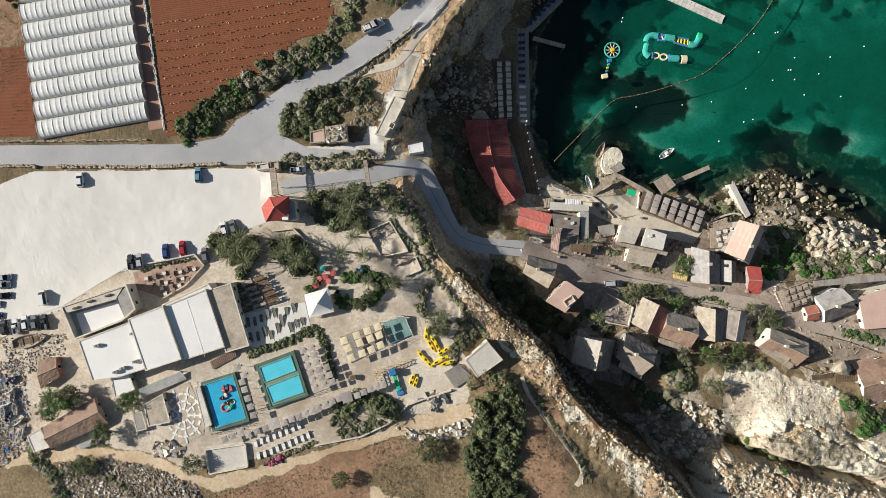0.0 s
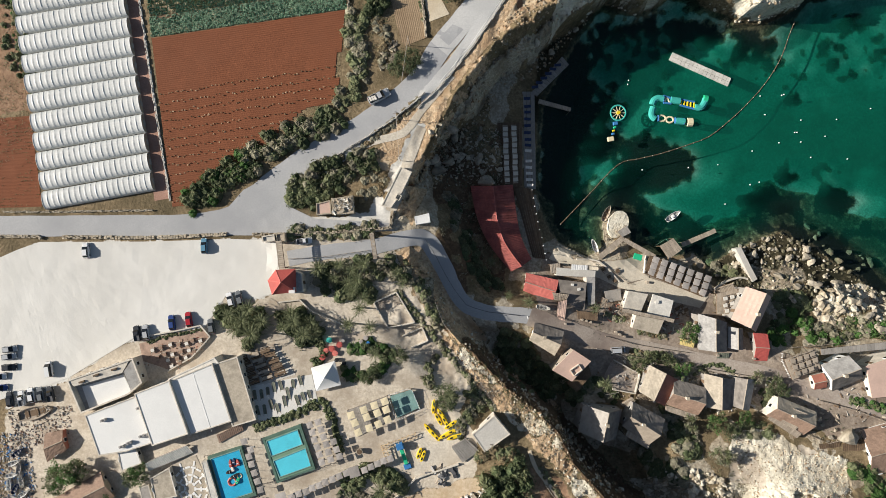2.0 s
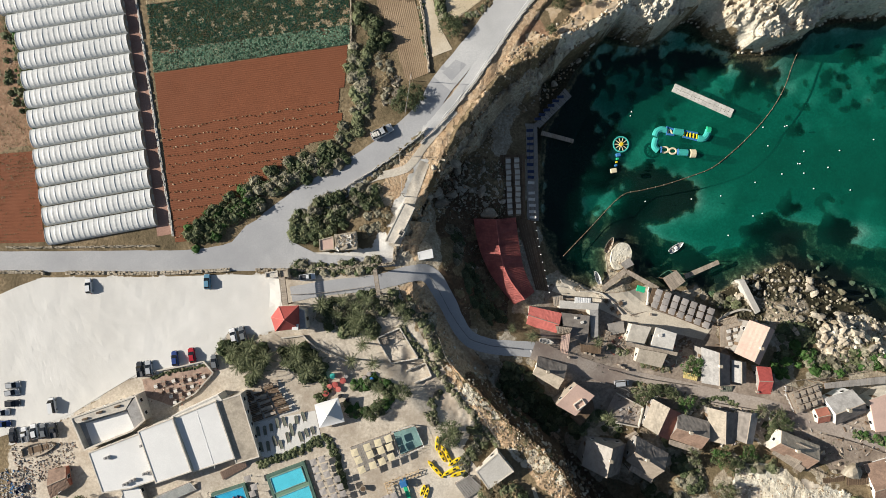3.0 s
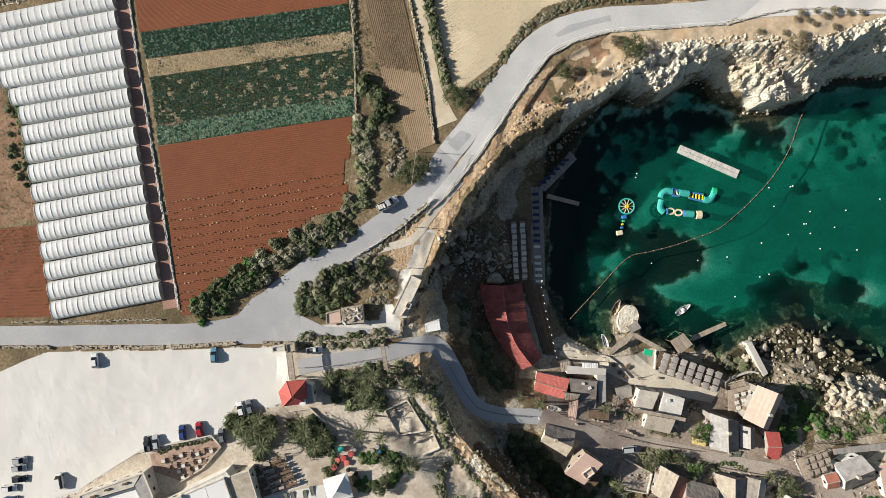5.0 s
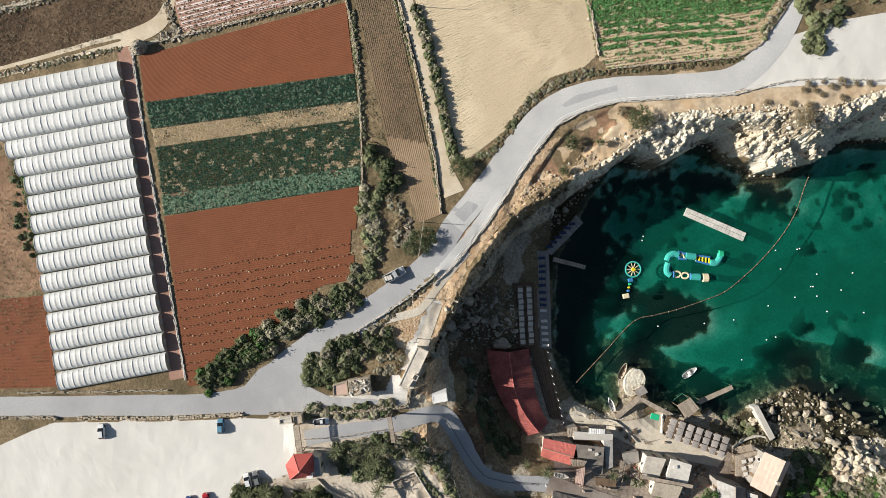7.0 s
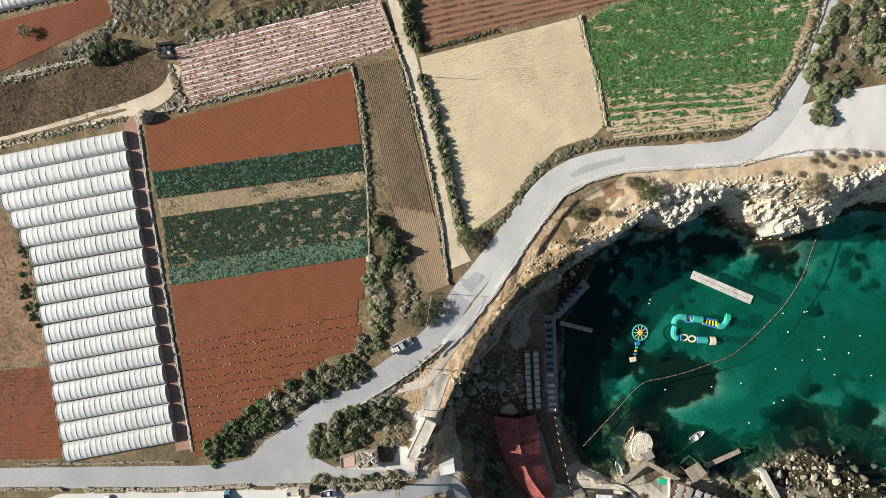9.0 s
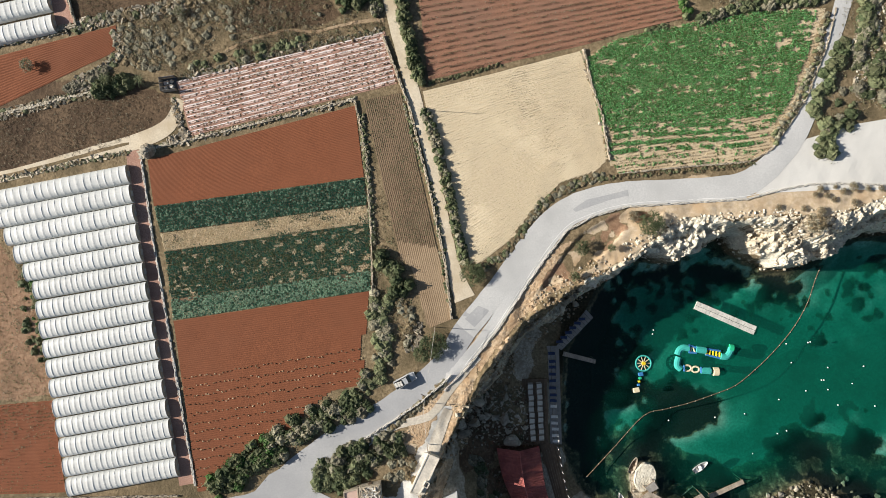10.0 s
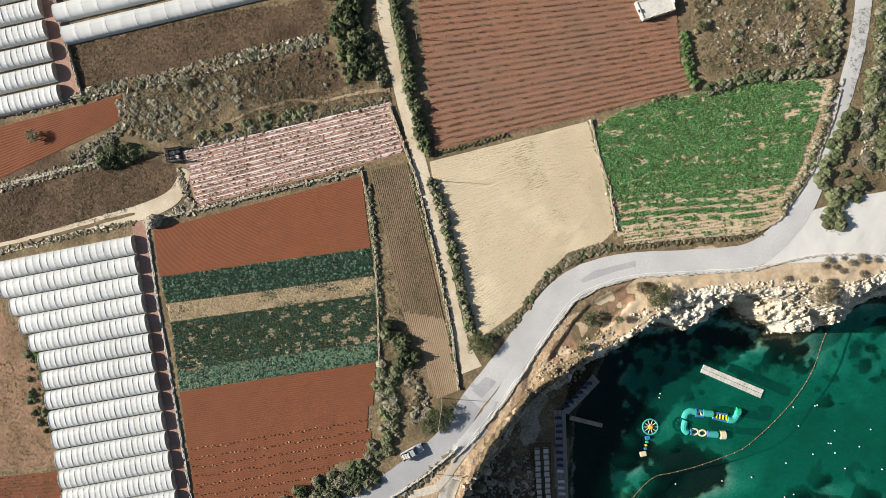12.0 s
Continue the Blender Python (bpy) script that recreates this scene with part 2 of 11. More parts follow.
SOIL = {  # two tones by grain, a third by broad stain, relief
    "scrub": ((0.15, 0.11, 0.062), (0.31, 0.235, 0.14), (0.115, 0.09, 0.05), 0.35),
    "palerock": ((0.54, 0.49, 0.385), (0.80, 0.745, 0.62), (0.50, 0.415, 0.295), 0.7),
    "ochre": ((0.40, 0.27, 0.16), (0.66, 0.51, 0.345), (0.36, 0.235, 0.135), 0.6),
    "limestone": ((0.30, 0.25, 0.18), (0.60, 0.53, 0.41), (0.24, 0.185, 0.125), 0.7),
    "sand": ((0.44, 0.375, 0.295), (0.64, 0.57, 0.465), (0.36, 0.295, 0.225), 0.1),
    "seabed": ((0.28, 0.31, 0.25), (0.48, 0.50, 0.41), (0.15, 0.19, 0.14), 0.1),
    # dark fallow earth; also paints shade into the gully and cliff-foot ground
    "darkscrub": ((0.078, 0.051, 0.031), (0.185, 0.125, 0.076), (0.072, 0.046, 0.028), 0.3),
    "path": ((0.48, 0.37, 0.24), (0.62, 0.50, 0.36), (0.42, 0.29, 0.17), 0.06),
    "dust": ((0.55, 0.53, 0.48), (0.69, 0.665, 0.615), (0.49, 0.46, 0.40), 0.03),
    "redearth": ((0.23, 0.135, 0.082), (0.38, 0.245, 0.155), (0.20, 0.125, 0.075), 0.2),
    "weed": ((0.004, 0.008, 0.006), (0.014, 0.021, 0.015), (0.006, 0.010, 0.007), 0.2),
    "wetrock": ((0.022, 0.020, 0.011), (0.090, 0.074, 0.042), (0.028, 0.028, 0.016), 0.4),
    "yard": ((0.24, 0.19, 0.148), (0.42, 0.35, 0.28), (0.175, 0.135, 0.105), 0.12)}


def land_material():
    """All kinds of soil and rock, each where its own mask on the land says, with ragged borders."""
    m = bpy.data.materials.new("land")
    m.use_nodes = True
    n, l = m.node_tree.nodes, m.node_tree.links
    p, co = n["Principled BSDF"], n.new("ShaderNodeTexCoord")
    p.inputs["Roughness"].default_value, p.inputs["Specular IOR Level"].default_value = 0.95, 0.2

    def grain(scale, detail, lo, hi):
        g, r = n.new("ShaderNodeTexNoise"), n.new("ShaderNodeMapRange")
        g.inputs["Scale"].default_value, g.inputs["Detail"].default_value, g.inputs["Roughness"].default_value = scale, detail, 0.65
        r.inputs["From Min"].default_value, r.inputs["From Max"].default_value = lo, hi
        l.new(co.outputs["Object"], g.inputs["Vector"]), l.new(g.outputs[0], r.inputs["Value"])
        return r.outputs["Result"], g.outputs[0]

    def mix(fac, a, b, kind="RGBA"):
        k = n.new("ShaderNodeMix")
        k.data_type = kind
        i, j, o = (6, 7, 2) if kind == "RGBA" else (2, 3, 0)
        l.new(fac, k.inputs[0])
        for s, v in ((k.inputs[i], a), (k.inputs[j], b)):
            if isinstance(v, tuple):
                s.default_value = (*v, 1)
            elif isinstance(v, float):
                s.default_value = v
            else:
                l.new(v, s)
        return k.outputs[o]

    fine, raw = grain(1.3, 7, 0.36, 0.64)
    broad, _ = grain(0.11, 5, 0.45, 0.68)
    edge, _ = grain(0.8, 5, 0.3, 0.7)
    col, relief = None, None
    for name, (a, b, c, r) in SOIL.items():
        tone = mix(broad, mix(fine, a, b), c)
        if col is None:
            col, relief = tone, r
            continue
        at, add, cut = n.new("ShaderNodeAttribute"), n.new("ShaderNodeMath"), n.new("ShaderNodeMapRange")
        at.attribute_name = name
        add.operation, add.inputs[1].default_value = "MULTIPLY_ADD", 0.6
        l.new(edge, add.inputs[0]), l.new(at.outputs["Fac"], add.inputs[2])
        cut.inputs["From Min"].default_value, cut.inputs["From Max"].default_value = ((0.58, 1.05) if name in ("weed", "wetrock") else (0.72, 0.88))
        l.new(add.outputs[0], cut.inputs["Value"])
        col, relief = mix(cut.outputs["Result"], col, tone), mix(cut.outputs["Result"], relief, r, "FLOAT")
    l.new(col, p.inputs["Base Color"])
    k = n.new("ShaderNodeBump")
    k.inputs["Strength"].default_value = 0.7
    l.new(relief, k.inputs["Distance"]), l.new(raw, k.inputs["Height"]), l.new(k.outputs[0], p.inputs["Normal"])
    M["land"] = m


land_material()
M["lane"] = mat("dusty_lane", (0.30, 0.25, 0.21), (0.41, 0.355, 0.30), 0.07, 2.0, 0.95, 0.04, (0.20, 0.155, 0.13))


# ---- mesh helpers ----
RNG = np.random.default_rng(7)


def mesh_of(name, V, F, mats, index=None, smooth=False):
    """A mesh from arrays: V (n, 3), F (m, k) with k corners each, and a material index for each face."""
    V, F = np.asarray(V, np.float32), np.asarray(F, np.int32)
    me = bpy.data.meshes.new(name)
    k = F.shape[1]
    me.vertices.add(len(V)), me.loops.add(F.size), me.polygons.add(len(F))
    me.vertices.foreach_set("co", V.ravel())
    me.loops.foreach_set("vertex_index", F.ravel())
    me.polygons.foreach_set("loop_start", np.arange(0, F.size, k, dtype=np.int32))
    for m in mats if isinstance(mats, (list, tuple)) else [mats]:
        me.materials.append(M[m])
    if index is not None:
        me.polygons.foreach_set("material_index", np.asarray(index, np.int32))
    me.polygons.foreach_set("use_smooth", np.full(len(F), smooth))
    me.update(calc_edges=True)
    return me


def under(ob, parent):
    ob.parent = parent
    return ob


def part(name, bm, material, parent=None, label=""):
    """Links a bmesh as one mesh object, under a thing or a part if one is given."""
    me = bpy.data.meshes.new(name)
    bm.to_mesh(me)
    bm.free()
    me.materials.append(M[material])
    ob = new(name, me)
    ob.parent = parent
    return tagged(ob, label)


def empty(name, x, y, z, turn=0.0, label="", category="", group=""):
    ob = new(name)
    ob.empty_display_size = 0.5
    ob.matrix_basis = pose(x, y, z, 0, 0, turn)
    return tagged(ob, label, category, group)


def box(bm, x, y, z, sx, sy, sz, turn=0.0, bevel=0.0):
    """A box with its foot's middle at x, y, z."""
    g = bmesh.ops.create_cube(bm, size=1.0, matrix=pose(x, y, z + sz / 2, 0, 0, turn) @ Matrix.Diagonal((sx, sy, sz, 1)))
    if bevel:
        edges = list({e for v in g["verts"] for e in v.link_edges})
        bmesh.ops.bevel(bm, geom=edges, offset=bevel, segments=1, affect="EDGES", profile=0.5)
    return bm


def boxes(*rows, bevel=0.0):
    bm = bmesh.new()
    for row in rows:
        box(bm, *row, bevel=bevel)
    return bm


def rod(bm, p, q, r, sides=6, r2=None):
    p, q = Vector(p), Vector(q)
    d = q - p
    m = Matrix.Translation((p + q) / 2) @ d.to_track_quat("Z", "Y").to_matrix().to_4x4()
    bmesh.ops.create_cone(bm, cap_ends=True, segments=sides, radius1=r, radius2=r if r2 is None else r2, depth=d.length, matrix=m)
    return bm


def slab(points, z0, z1):
    """An upright prism on an outline; z0 and z1 may be lists along the outline."""
    bm = bmesh.new()
    n = len(points)
    za = z0 if isinstance(z0, (list, tuple)) else [z0] * n
    zb = z1 if isinstance(z1, (list, tuple)) else [z1] * n
    a = [bm.verts.new((p[0], p[1], z)) for p, z in zip(points, za)]
    b = [bm.verts.new((p[0], p[1], z)) for p, z in zip(points, zb)]
    bm.faces.new(a[::-1]), bm.faces.new(b)
    for i in range(n):
        bm.faces.new((a[i], a[(i + 1) % n], b[(i + 1) % n], b[i]))
    bmesh.ops.recalc_face_normals(bm, faces=bm.faces[:])
    return bm


def along(line, step):
    """Points every step metres along a line of (x, y, ...) rows, with the heading."""
    out = []
    carry = 0.0
    for p, q in zip(line[:-1], line[1:]):
        p, q = np.array(p, float), np.array(q, float)
        d = np.hypot(*(q - p)[:2])
        s = carry
        while s < d:
            out.append((*(p + (q - p) * s / d), math.atan2(q[1] - p[1], q[0] - p[0])))
            s += step
        carry = s - d
    return out


def rounded(line, n=6):
    """A smooth curve through the points of a line."""
    P = np.array([line[0], *line, line[-1]], float)
    out = []
    for i in range(1, len(P) - 2):
        p0, p1, p2, p3 = P[i - 1:i + 3]
        for t in np.arange(0, 1, 1 / n):
            out.append(0.5 * (2 * p1 + (p2 - p0) * t + (2 * p0 - 5 * p1 + 4 * p2 - p3) * t**2 + (3 * p1 - p0 - 3 * p2 + p3) * t**3))
    return np.array([*out, P[-1]])


# ---- the lie of the land ----
def hashed(ix, iy, seed):
    v = np.sin(ix * 127.1 + iy * 311.7 + seed * 74.7) * 43758.5453
    return v - np.floor(v)


def rough_field(x, y, size, seed=0, octaves=4):
    """Value noise in metres, about -1 to 1."""
    out, amp, tot = 0, 1.0, 0
    for o in range(octaves):
        u, v = x / size * 2**o, y / size * 2**o
        iu, iv = np.floor(u), np.floor(v)
        fu, fv = u - iu, v - iv
        fu, fv = fu * fu * (3 - 2 * fu), fv * fv * (3 - 2 * fv)
        a, b = hashed(iu, iv, seed + o), hashed(iu + 1, iv, seed + o)
        c, d = hashed(iu, iv + 1, seed + o), hashed(iu + 1, iv + 1, seed + o)
        out = out + amp * ((a + (b - a) * fu) * (1 - fv) + (c + (d - c) * fu) * fv - 0.5) * 2
        tot += amp
        amp *= 0.5
    return out / tot


def smooth(v, lo, hi):
    s = np.clip((v - lo) / (hi - lo), 0, 1)
    return s * s * (3 - 2 * s)


def to_line(x, y, line):
    """Distance to a line of (x, y, value) rows, and the value there."""
    best, val = np.full(np.shape(x), 1e9), np.zeros(np.shape(x))
    for p, q in zip(line[:-1], line[1:]):
        dx, dy = q[0] - p[0], q[1] - p[1]
        s = np.clip(((x - p[0]) * dx + (y - p[1]) * dy) / (dx * dx + dy * dy + 1e-9), 0, 1)
        d = np.hypot(x - p[0] - s * dx, y - p[1] - s * dy)
        near = d < best
        best, val = np.where(near, d, best), np.where(near, p[2] + s * (q[2] - p[2]), val)
    return best, val


def inside(x, y, poly):
    odd = np.zeros(np.shape(x), bool)
    for (ax, ay), (bx, by) in zip(poly, [*poly[1:], poly[0]]):
        cross = ((ay > y) != (by > y)) & (x < (bx - ax) * (y - ay) / (by - ay + 1e-12) + ax)
        odd ^= cross
    return odd


def at_height(points, values):
    return [(p[0], p[1], v) for p, v in zip(points, values)]


def upland(x, y):
    """The upper ground: fields and car park, rising to the south."""
    a = smooth(-y, -5, 32)
    return 17.3 + 0.02 * x + (4.4 * np.clip((x + 150) / 80, 0.25, 1) + 2.2 * smooth(x, -10, 35)) * a


# rim of the upper ground round the bay, then down the east side; the third number is how far the face leans out
RIM_NORTH = at_height([(162.8, 116.3), (113.3, 112.0), (103.0, 108.6), (93.9, 105.2), (81.9, 106.1), (71.2, 105.2), (57.6, 106.0), (49.9, 103.0), (44.1, 97.8), (37.9, 93.9), (33.9, 91.7), (30.2, 90.5), (24.1, 87.8), (19.5, 85.4), (16.1, 83.3), (13.3, 81.1), (9.9, 77.1), (6.8, 73.7), (2.6, 68.5), (-1.3, 62.7), (-4.6, 54.9), (-8.2, 47.8), (-11.0, 43.8), (-13.8, 38.7)],
                      [16, 16, 15, 15, 15, 14, 12, 9, 7, 5.5, 5, 4.5, 3.5, 3.5, 3.5, 3.5, 3.5, 3.5, 3.5, 3.5, 3.5, 3.5, 4, 5])
RIM_EAST = at_height([(-13.0, 41.0), (-16.0, 31.7), (-17.2, 24.6), (-16.2, 20.3), (-13.7, 15.0), (-9.1, 6.3), (-0.4, -3.2), (8.0, -10.7), (14.0, -16.6), (21.4, -22.0), (27.5, -27.9), (31.1, -35.2), (35.2, -39.8), (39.6, -44.6), (46.2, -49.6), (53.5, -55.6), (62.3, -63.9), (74.7, -75.3), (103.5, -107.9)],
                     [5, 4, 4, 8, 9, 8, 6, 4, 3.5, 3.5, 3.5, 3.5, 3.5, 3.5, 4, 5, 6, 6, 6])
RIM = RIM_NORTH + RIM_EAST
UPPER = [(p[0], p[1]) for p in RIM] + [(RIM[-1][0], -2500), (-2500, -2500), (-2500, 2500), (2500, 2500), (2500, RIM[0][1])]

SHORE = [(186.3, 101.3), (129.0, 101.6), (113.9, 100.0), (107.2, 98.6), (104.1, 94.9), (99.6, 92.3), (95.1, 90.5), (85.4, 90.2), (84.0, 92.8), (75.8, 95.9), (72.9, 99.2), (69.2, 100.4), (64.7, 98.2), (60.9, 95.2), (55.7, 93.0), (49.7, 94.6), (45.3, 96.1), (42.3, 93.4), (39.2, 89.0), (36.0, 85.6), (30.7, 75.3), (25.9, 67.0), (25.1, 53.2), (24.7, 39.4), (27.9, 29.1), (32.1, 23.0), (40.7, 18.7), (45.9, 22.1), (45.1, 29.0), (48.6, 33.8), (52.9, 30.7), (54.5, 22.1), (63.1, 18.6), (73.5, 20.3), (77.7, 15.9), (83.8, 20.2), (99.3, 27.0), (113.1, 20.1), (128.1, 9.7), (150.7, -5.9), (184.8, -24.9)]
BAY = SHORE + [(2500, SHORE[-1][1]), (2500, SHORE[0][1])]
# where the cliffs round the bay meet the water or the scree
FOOT = [(162.8, 103.0), (129.0, 102.4), (113.9, 100.8), (107.2, 99.4), (104.1, 95.7), (99.6, 93.1), (95.1, 91.3), (90.0, 91.0), (85.4, 91.0), (84.0, 93.6), (75.8, 96.7), (72.9, 100.0), (69.2, 101.2), (64.7, 99.0), (60.9, 96.0), (55.7, 93.8), (49.7, 95.4), (45.3, 96.9), (42.3, 94.2), (37.6, 89.9), (31.8, 87.0), (26.0, 80.6), (19.5, 74.9), (14.5, 73.3), (10.8, 69.0), (7.9, 64.7), (6.6, 61.3), (2.1, 58.0), (-0.6, 54.5), (-4.6, 50.6), (-7.6, 45.6), (-10.0, 40.0)]
# sandy ledge below the road's retaining edge
LEDGE = [(50.0, 108.0), (45.6, 108.2), (36.8, 107.2), (31.3, 104.6), (26.6, 102.0), (22.4, 97.4), (19.0, 92.6), (15.6, 86.8), (12.8, 83.2), (19.2, 87.2), (29.9, 92.2), (34.0, 96.6), (37.5, 100.3), (39.0, 103.0), (49.0, 105.0)]
ROAD_DOWN = at_height([(-45.9, 17.7), (-36.6, 19.5), (-22.5, 21.2), (-12.4, 23.8), (-7.7, 22.9)] + [(-3.8, 16.7), (-0.5, 10.3)] + [(3.1, 5.1), (9.3, 2.7)] + [(20.8, 1.7), (31.4, -1.8)] + [(44.2, -6.0), (54.1, -7.5), (67.4, -10.2)] + [(78.4, -12.5)] + [(90.7, -14.7), (102.0, -18.3)] + [(110.7, -20.8), (124.9, -25.0), (146.1, -30.9)],
                      [17.0, 17.0, 16.8, 16.0, 14.6, 12.4, 11.3, 10.5, 9.9, 9.2, 8.4, 7.4, 7.2, 7.8, 8.4, 9.6, 10.6, 11.2, 12.2, 13])
GUIDES = [at_height(SHORE, [0.1] * len(SHORE)), ROAD_DOWN,
          at_height([(191.5, 52.4), (85.0, 52.9), (54.8, 58.4), (38.9, 58.4)], [-8, -5.5, -4, -3]),
          at_height([(30.9, 19.7), (45.3, 17.0), (57.3, 11.5), (74.3, 8.2), (84.5, 9.2)], [2.2, 2.4, 2.8, 2.6, 2.6]),
          at_height([(17.7, 66.5), (18.8, 40.1), (23.2, 20.5)], [2.3, 2.5, 2.6]),
          at_height([(9.2, 50.4), (9.4, 31.9), (16.3, 11.8)], [4.6, 2.8, 4.0]),
          at_height([(101.3, 2.5), (114.6, 1.0), (129.3, -2.2), (159.6, -5.3)], [4, 5, 6, 7]),
          at_height([(11.4, -5.0), (28.3, -23.3), (45.2, -39.9), (57.0, -51.4), (73.8, -67.9), (90.6, -87.7)], [6.5, 5.4, 4.6, 4.2, 4.0, 4]),
          at_height([(39.0, -22.6), (55.4, -25.7), (70.1, -24.0), (83.1, -22.2), (96.2, -23.7)], [8.5, 8.6, 8.6, 8.8, 10]),
          at_height([(59.6, -42.3), (64.4, -39.8), (75.7, -42.9)], [10.5, 11.5, 11.5]),
          at_height([(79.5, -36.0), (93.8, -39.0), (109.7, -37.3), (123.7, -37.1)], [11.5, 13.5, 13.5, 13.5]),
          at_height([(95.1, -47.5), (110.7, -52.1), (141.9, -58.0)], [16.3, 16.5, 17]),
          at_height([(82.7, -56.1), (100.6, -59.4), (115.2, -63.8)], [6.5, 8.0, 10]),
          at_height([(75.4, -59.0), (95.8, -63.5), (122.1, -69.5)], [14.5, 15, 16])]


KNOLL_HEIGHTS = 17.2, 18.2
KNOLLS = [(92.0, -45.3), (100.5, -44.3), (109.8, -47.8), (120.3, -52.3), (131.5, -57.6), (131.5, -63.8), (120.3, -62.3), (100.6, -59.1), (85.1, -54.2), (85.8, -49.6)], [(70.7, -54.0), (78.4, -53.6), (93.7, -56.8), (109.1, -60.5), (130.6, -66.4), (130.6, -83.2), (70.9, -83.8)]
PALE = [(78.7, -32.0), (85.8, -29.5), (109.7, -36.9), (111.3, -46.8), (97.0, -47.2), (89.1, -50.9), (78.7, -51.8)]


def land_height(x, y):
    """Height of the land at x, y (arrays)."""
    num, den = 0, 0
    for line in GUIDES:
        d, z = to_line(x, y, line)
        w = 1 / (d + 0.6) ** 3
        num, den = num + w * z, den + w
    low = num / den
    off_shore = to_line(x, y, GUIDES[0])[0]
    low = np.where(inside(x, y, BAY), np.minimum(low, -0.3 - np.minimum(0.42 * off_shore, 4.2)), low)
    d, lean = to_line(x, y, RIM)
    upper = inside(x, y, UPPER)
    sd = np.where(upper, d, -d)
    wob = rough_field(x, y, 9, 3) * 0.20 * lean + rough_field(x, y, 3.2, 9) * 0.10 * lean
    s = smooth(sd + wob * smooth(-sd, -1.5, 1), -lean, 0.3)
    # cliffs round the bay: a broken slope above, an upright drop at the foot
    jx, jy = x + rough_field(x, y, 6, 3, 4) * 1.7, y + rough_field(x, y, 6, 4, 4) * 1.7
    face_poly = [(q[0], q[1]) for q in RIM_NORTH] + FOOT[::-1]
    faced = (inside(jx, jy, face_poly) | (inside(x, y, face_poly) & (d < 3.0))) & ~upper
    df = to_line(jx, jy, [(*q, 0) for q in FOOT])[0]
    t = df / (df + d + 0.05)
    ledges = 0.10 * np.sin(9 * t + 4 * rough_field(x, y, 14, 5, 2))
    drop = 0.40 + 0.34 * smooth(x, 22, 36) * (1 - smooth(x, 58, 72))
    cliff = drop * smooth(t, 0.0, 0.10) + (1 - drop) * smooth(t + ledges * t * (1 - t) * 4, 0.0, 1.0)
    bay_side = (y > 38) & ~upper
    s = np.where(bay_side, np.where(faced, cliff, 0.0), s)
    z = low + (upland(x, y) - low) * s
    face = np.where(bay_side & faced, 0.35 + 0.65 * np.clip(4 * t * (1 - t), 0, 1), s * (1 - s) * 4)
    crack = np.abs(rough_field(x + 3 * rough_field(x, y, 5, 33, 2), y, 3.4, 22, 3))
    z = z + face * (rough_field(x, y, 9.0, 21, 2) * 0.9 - 1.3 * smooth(0.14 - crack, 0, 0.14) + rough_field(x, y, 2.3, 23, 2) * 1.0 + rough_field(x, y, 1.15, 24, 2) * 1.1 + 0.6)
    z = z - 1.8 * (y < 0) * (sd > 0) * (1 - smooth(sd, 8, 15))
    ridge = (y < 8) * (sd > 0) * (1 - smooth(sd, 9, 13))
    z = z + ridge * (rough_field(x, y, 3.4, 34, 3) * 0.5 + rough_field(x, y, 1.3, 35, 2) * 0.3)
    rim_edge = 1 - smooth(np.abs(sd - 1.0), 2.0, 6.0)
    z = z + (y > 30) * smooth(sd, -0.8, 2.2) * rim_edge * np.where(x > 46, 0.4, 0.7) * ~inside(x, y, LEDGE) * (rough_field(x, y, 4.0, 27, 3) * 0.9 - np.abs(rough_field(x, y, 2.2, 28, 2)) * 0.35)
    d = np.where(inside(x, y, LEDGE), to_line(x, y, [(*q, 0) for q in [*LEDGE, LEDGE[0]]])[0], 0)
    z = z - 0.7 * smooth(d, 0.0, 1.4) * (1 + 0.12 * rough_field(x, y, 3, 36, 3))
    for poly, top in zip(KNOLLS, KNOLL_HEIGHTS):
        d = np.where(inside(x, y, poly), to_line(x, y, [(*p, 0) for p in [*poly, poly[0]]])[0], 0)
        z = z + (top - z) * smooth(d + rough_field(x, y, 5, 29, 3) * 1.6 * (d > 0), 0.0, 2.6)
    z = z + (inside(x, y, PALE) & (sd < -1)) * (rough_field(x, y, 1.3, 30, 2) * 0.26 + rough_field(x, y, 7.0, 31, 3) * 0.8)
    for poly in KNOLLS:
        bare = inside(x, y, poly) & (sd < -1)
        split = np.abs(rough_field(x * 0.6 + 0.4 * y, y, 9.0, 26, 4))
        z = z + bare * (rough_field(x, y, 8.0, 25, 3) * 0.9 - 1.5 * smooth(0.07 - split, 0, 0.07) + rough_field(x, y, 1.5, 37, 2) * 0.5 + rough_field(x, y, 3.1, 38, 2) * 0.4)
    d, zr = to_line(x, y, ROAD_DOWN)
    z = z + (zr - z) * (1 - smooth(d, 3.0, 6.5))
    return z + rough_field(x, y, 3.0, 40) * 0.10 * (z > 1)


def axis(*spans):
    """Grid lines from spans of (start, end, step)."""
    return np.concatenate([np.arange(a, b - 1e-6, st) for a, b, st in spans])


LAND_X = np.concatenate([[-2400, -1200, -600, -320, -220], axis((-160, -20, 0.8), (-20, 132, 0.46), (132, 172, 0.8)), [230, 330, 600, 1200, 2400]])
LAND_Y = np.concatenate([[-2400, -1200, -600, -300, -170, -120], axis((-86, 26, 0.5), (26, 38, 0.6), (38, 112, 0.46), (112, 204, 0.8)), [260, 340, 600, 1200, 2400]])
LAND_Z = land_height(*np.meshgrid(LAND_X, LAND_Y))


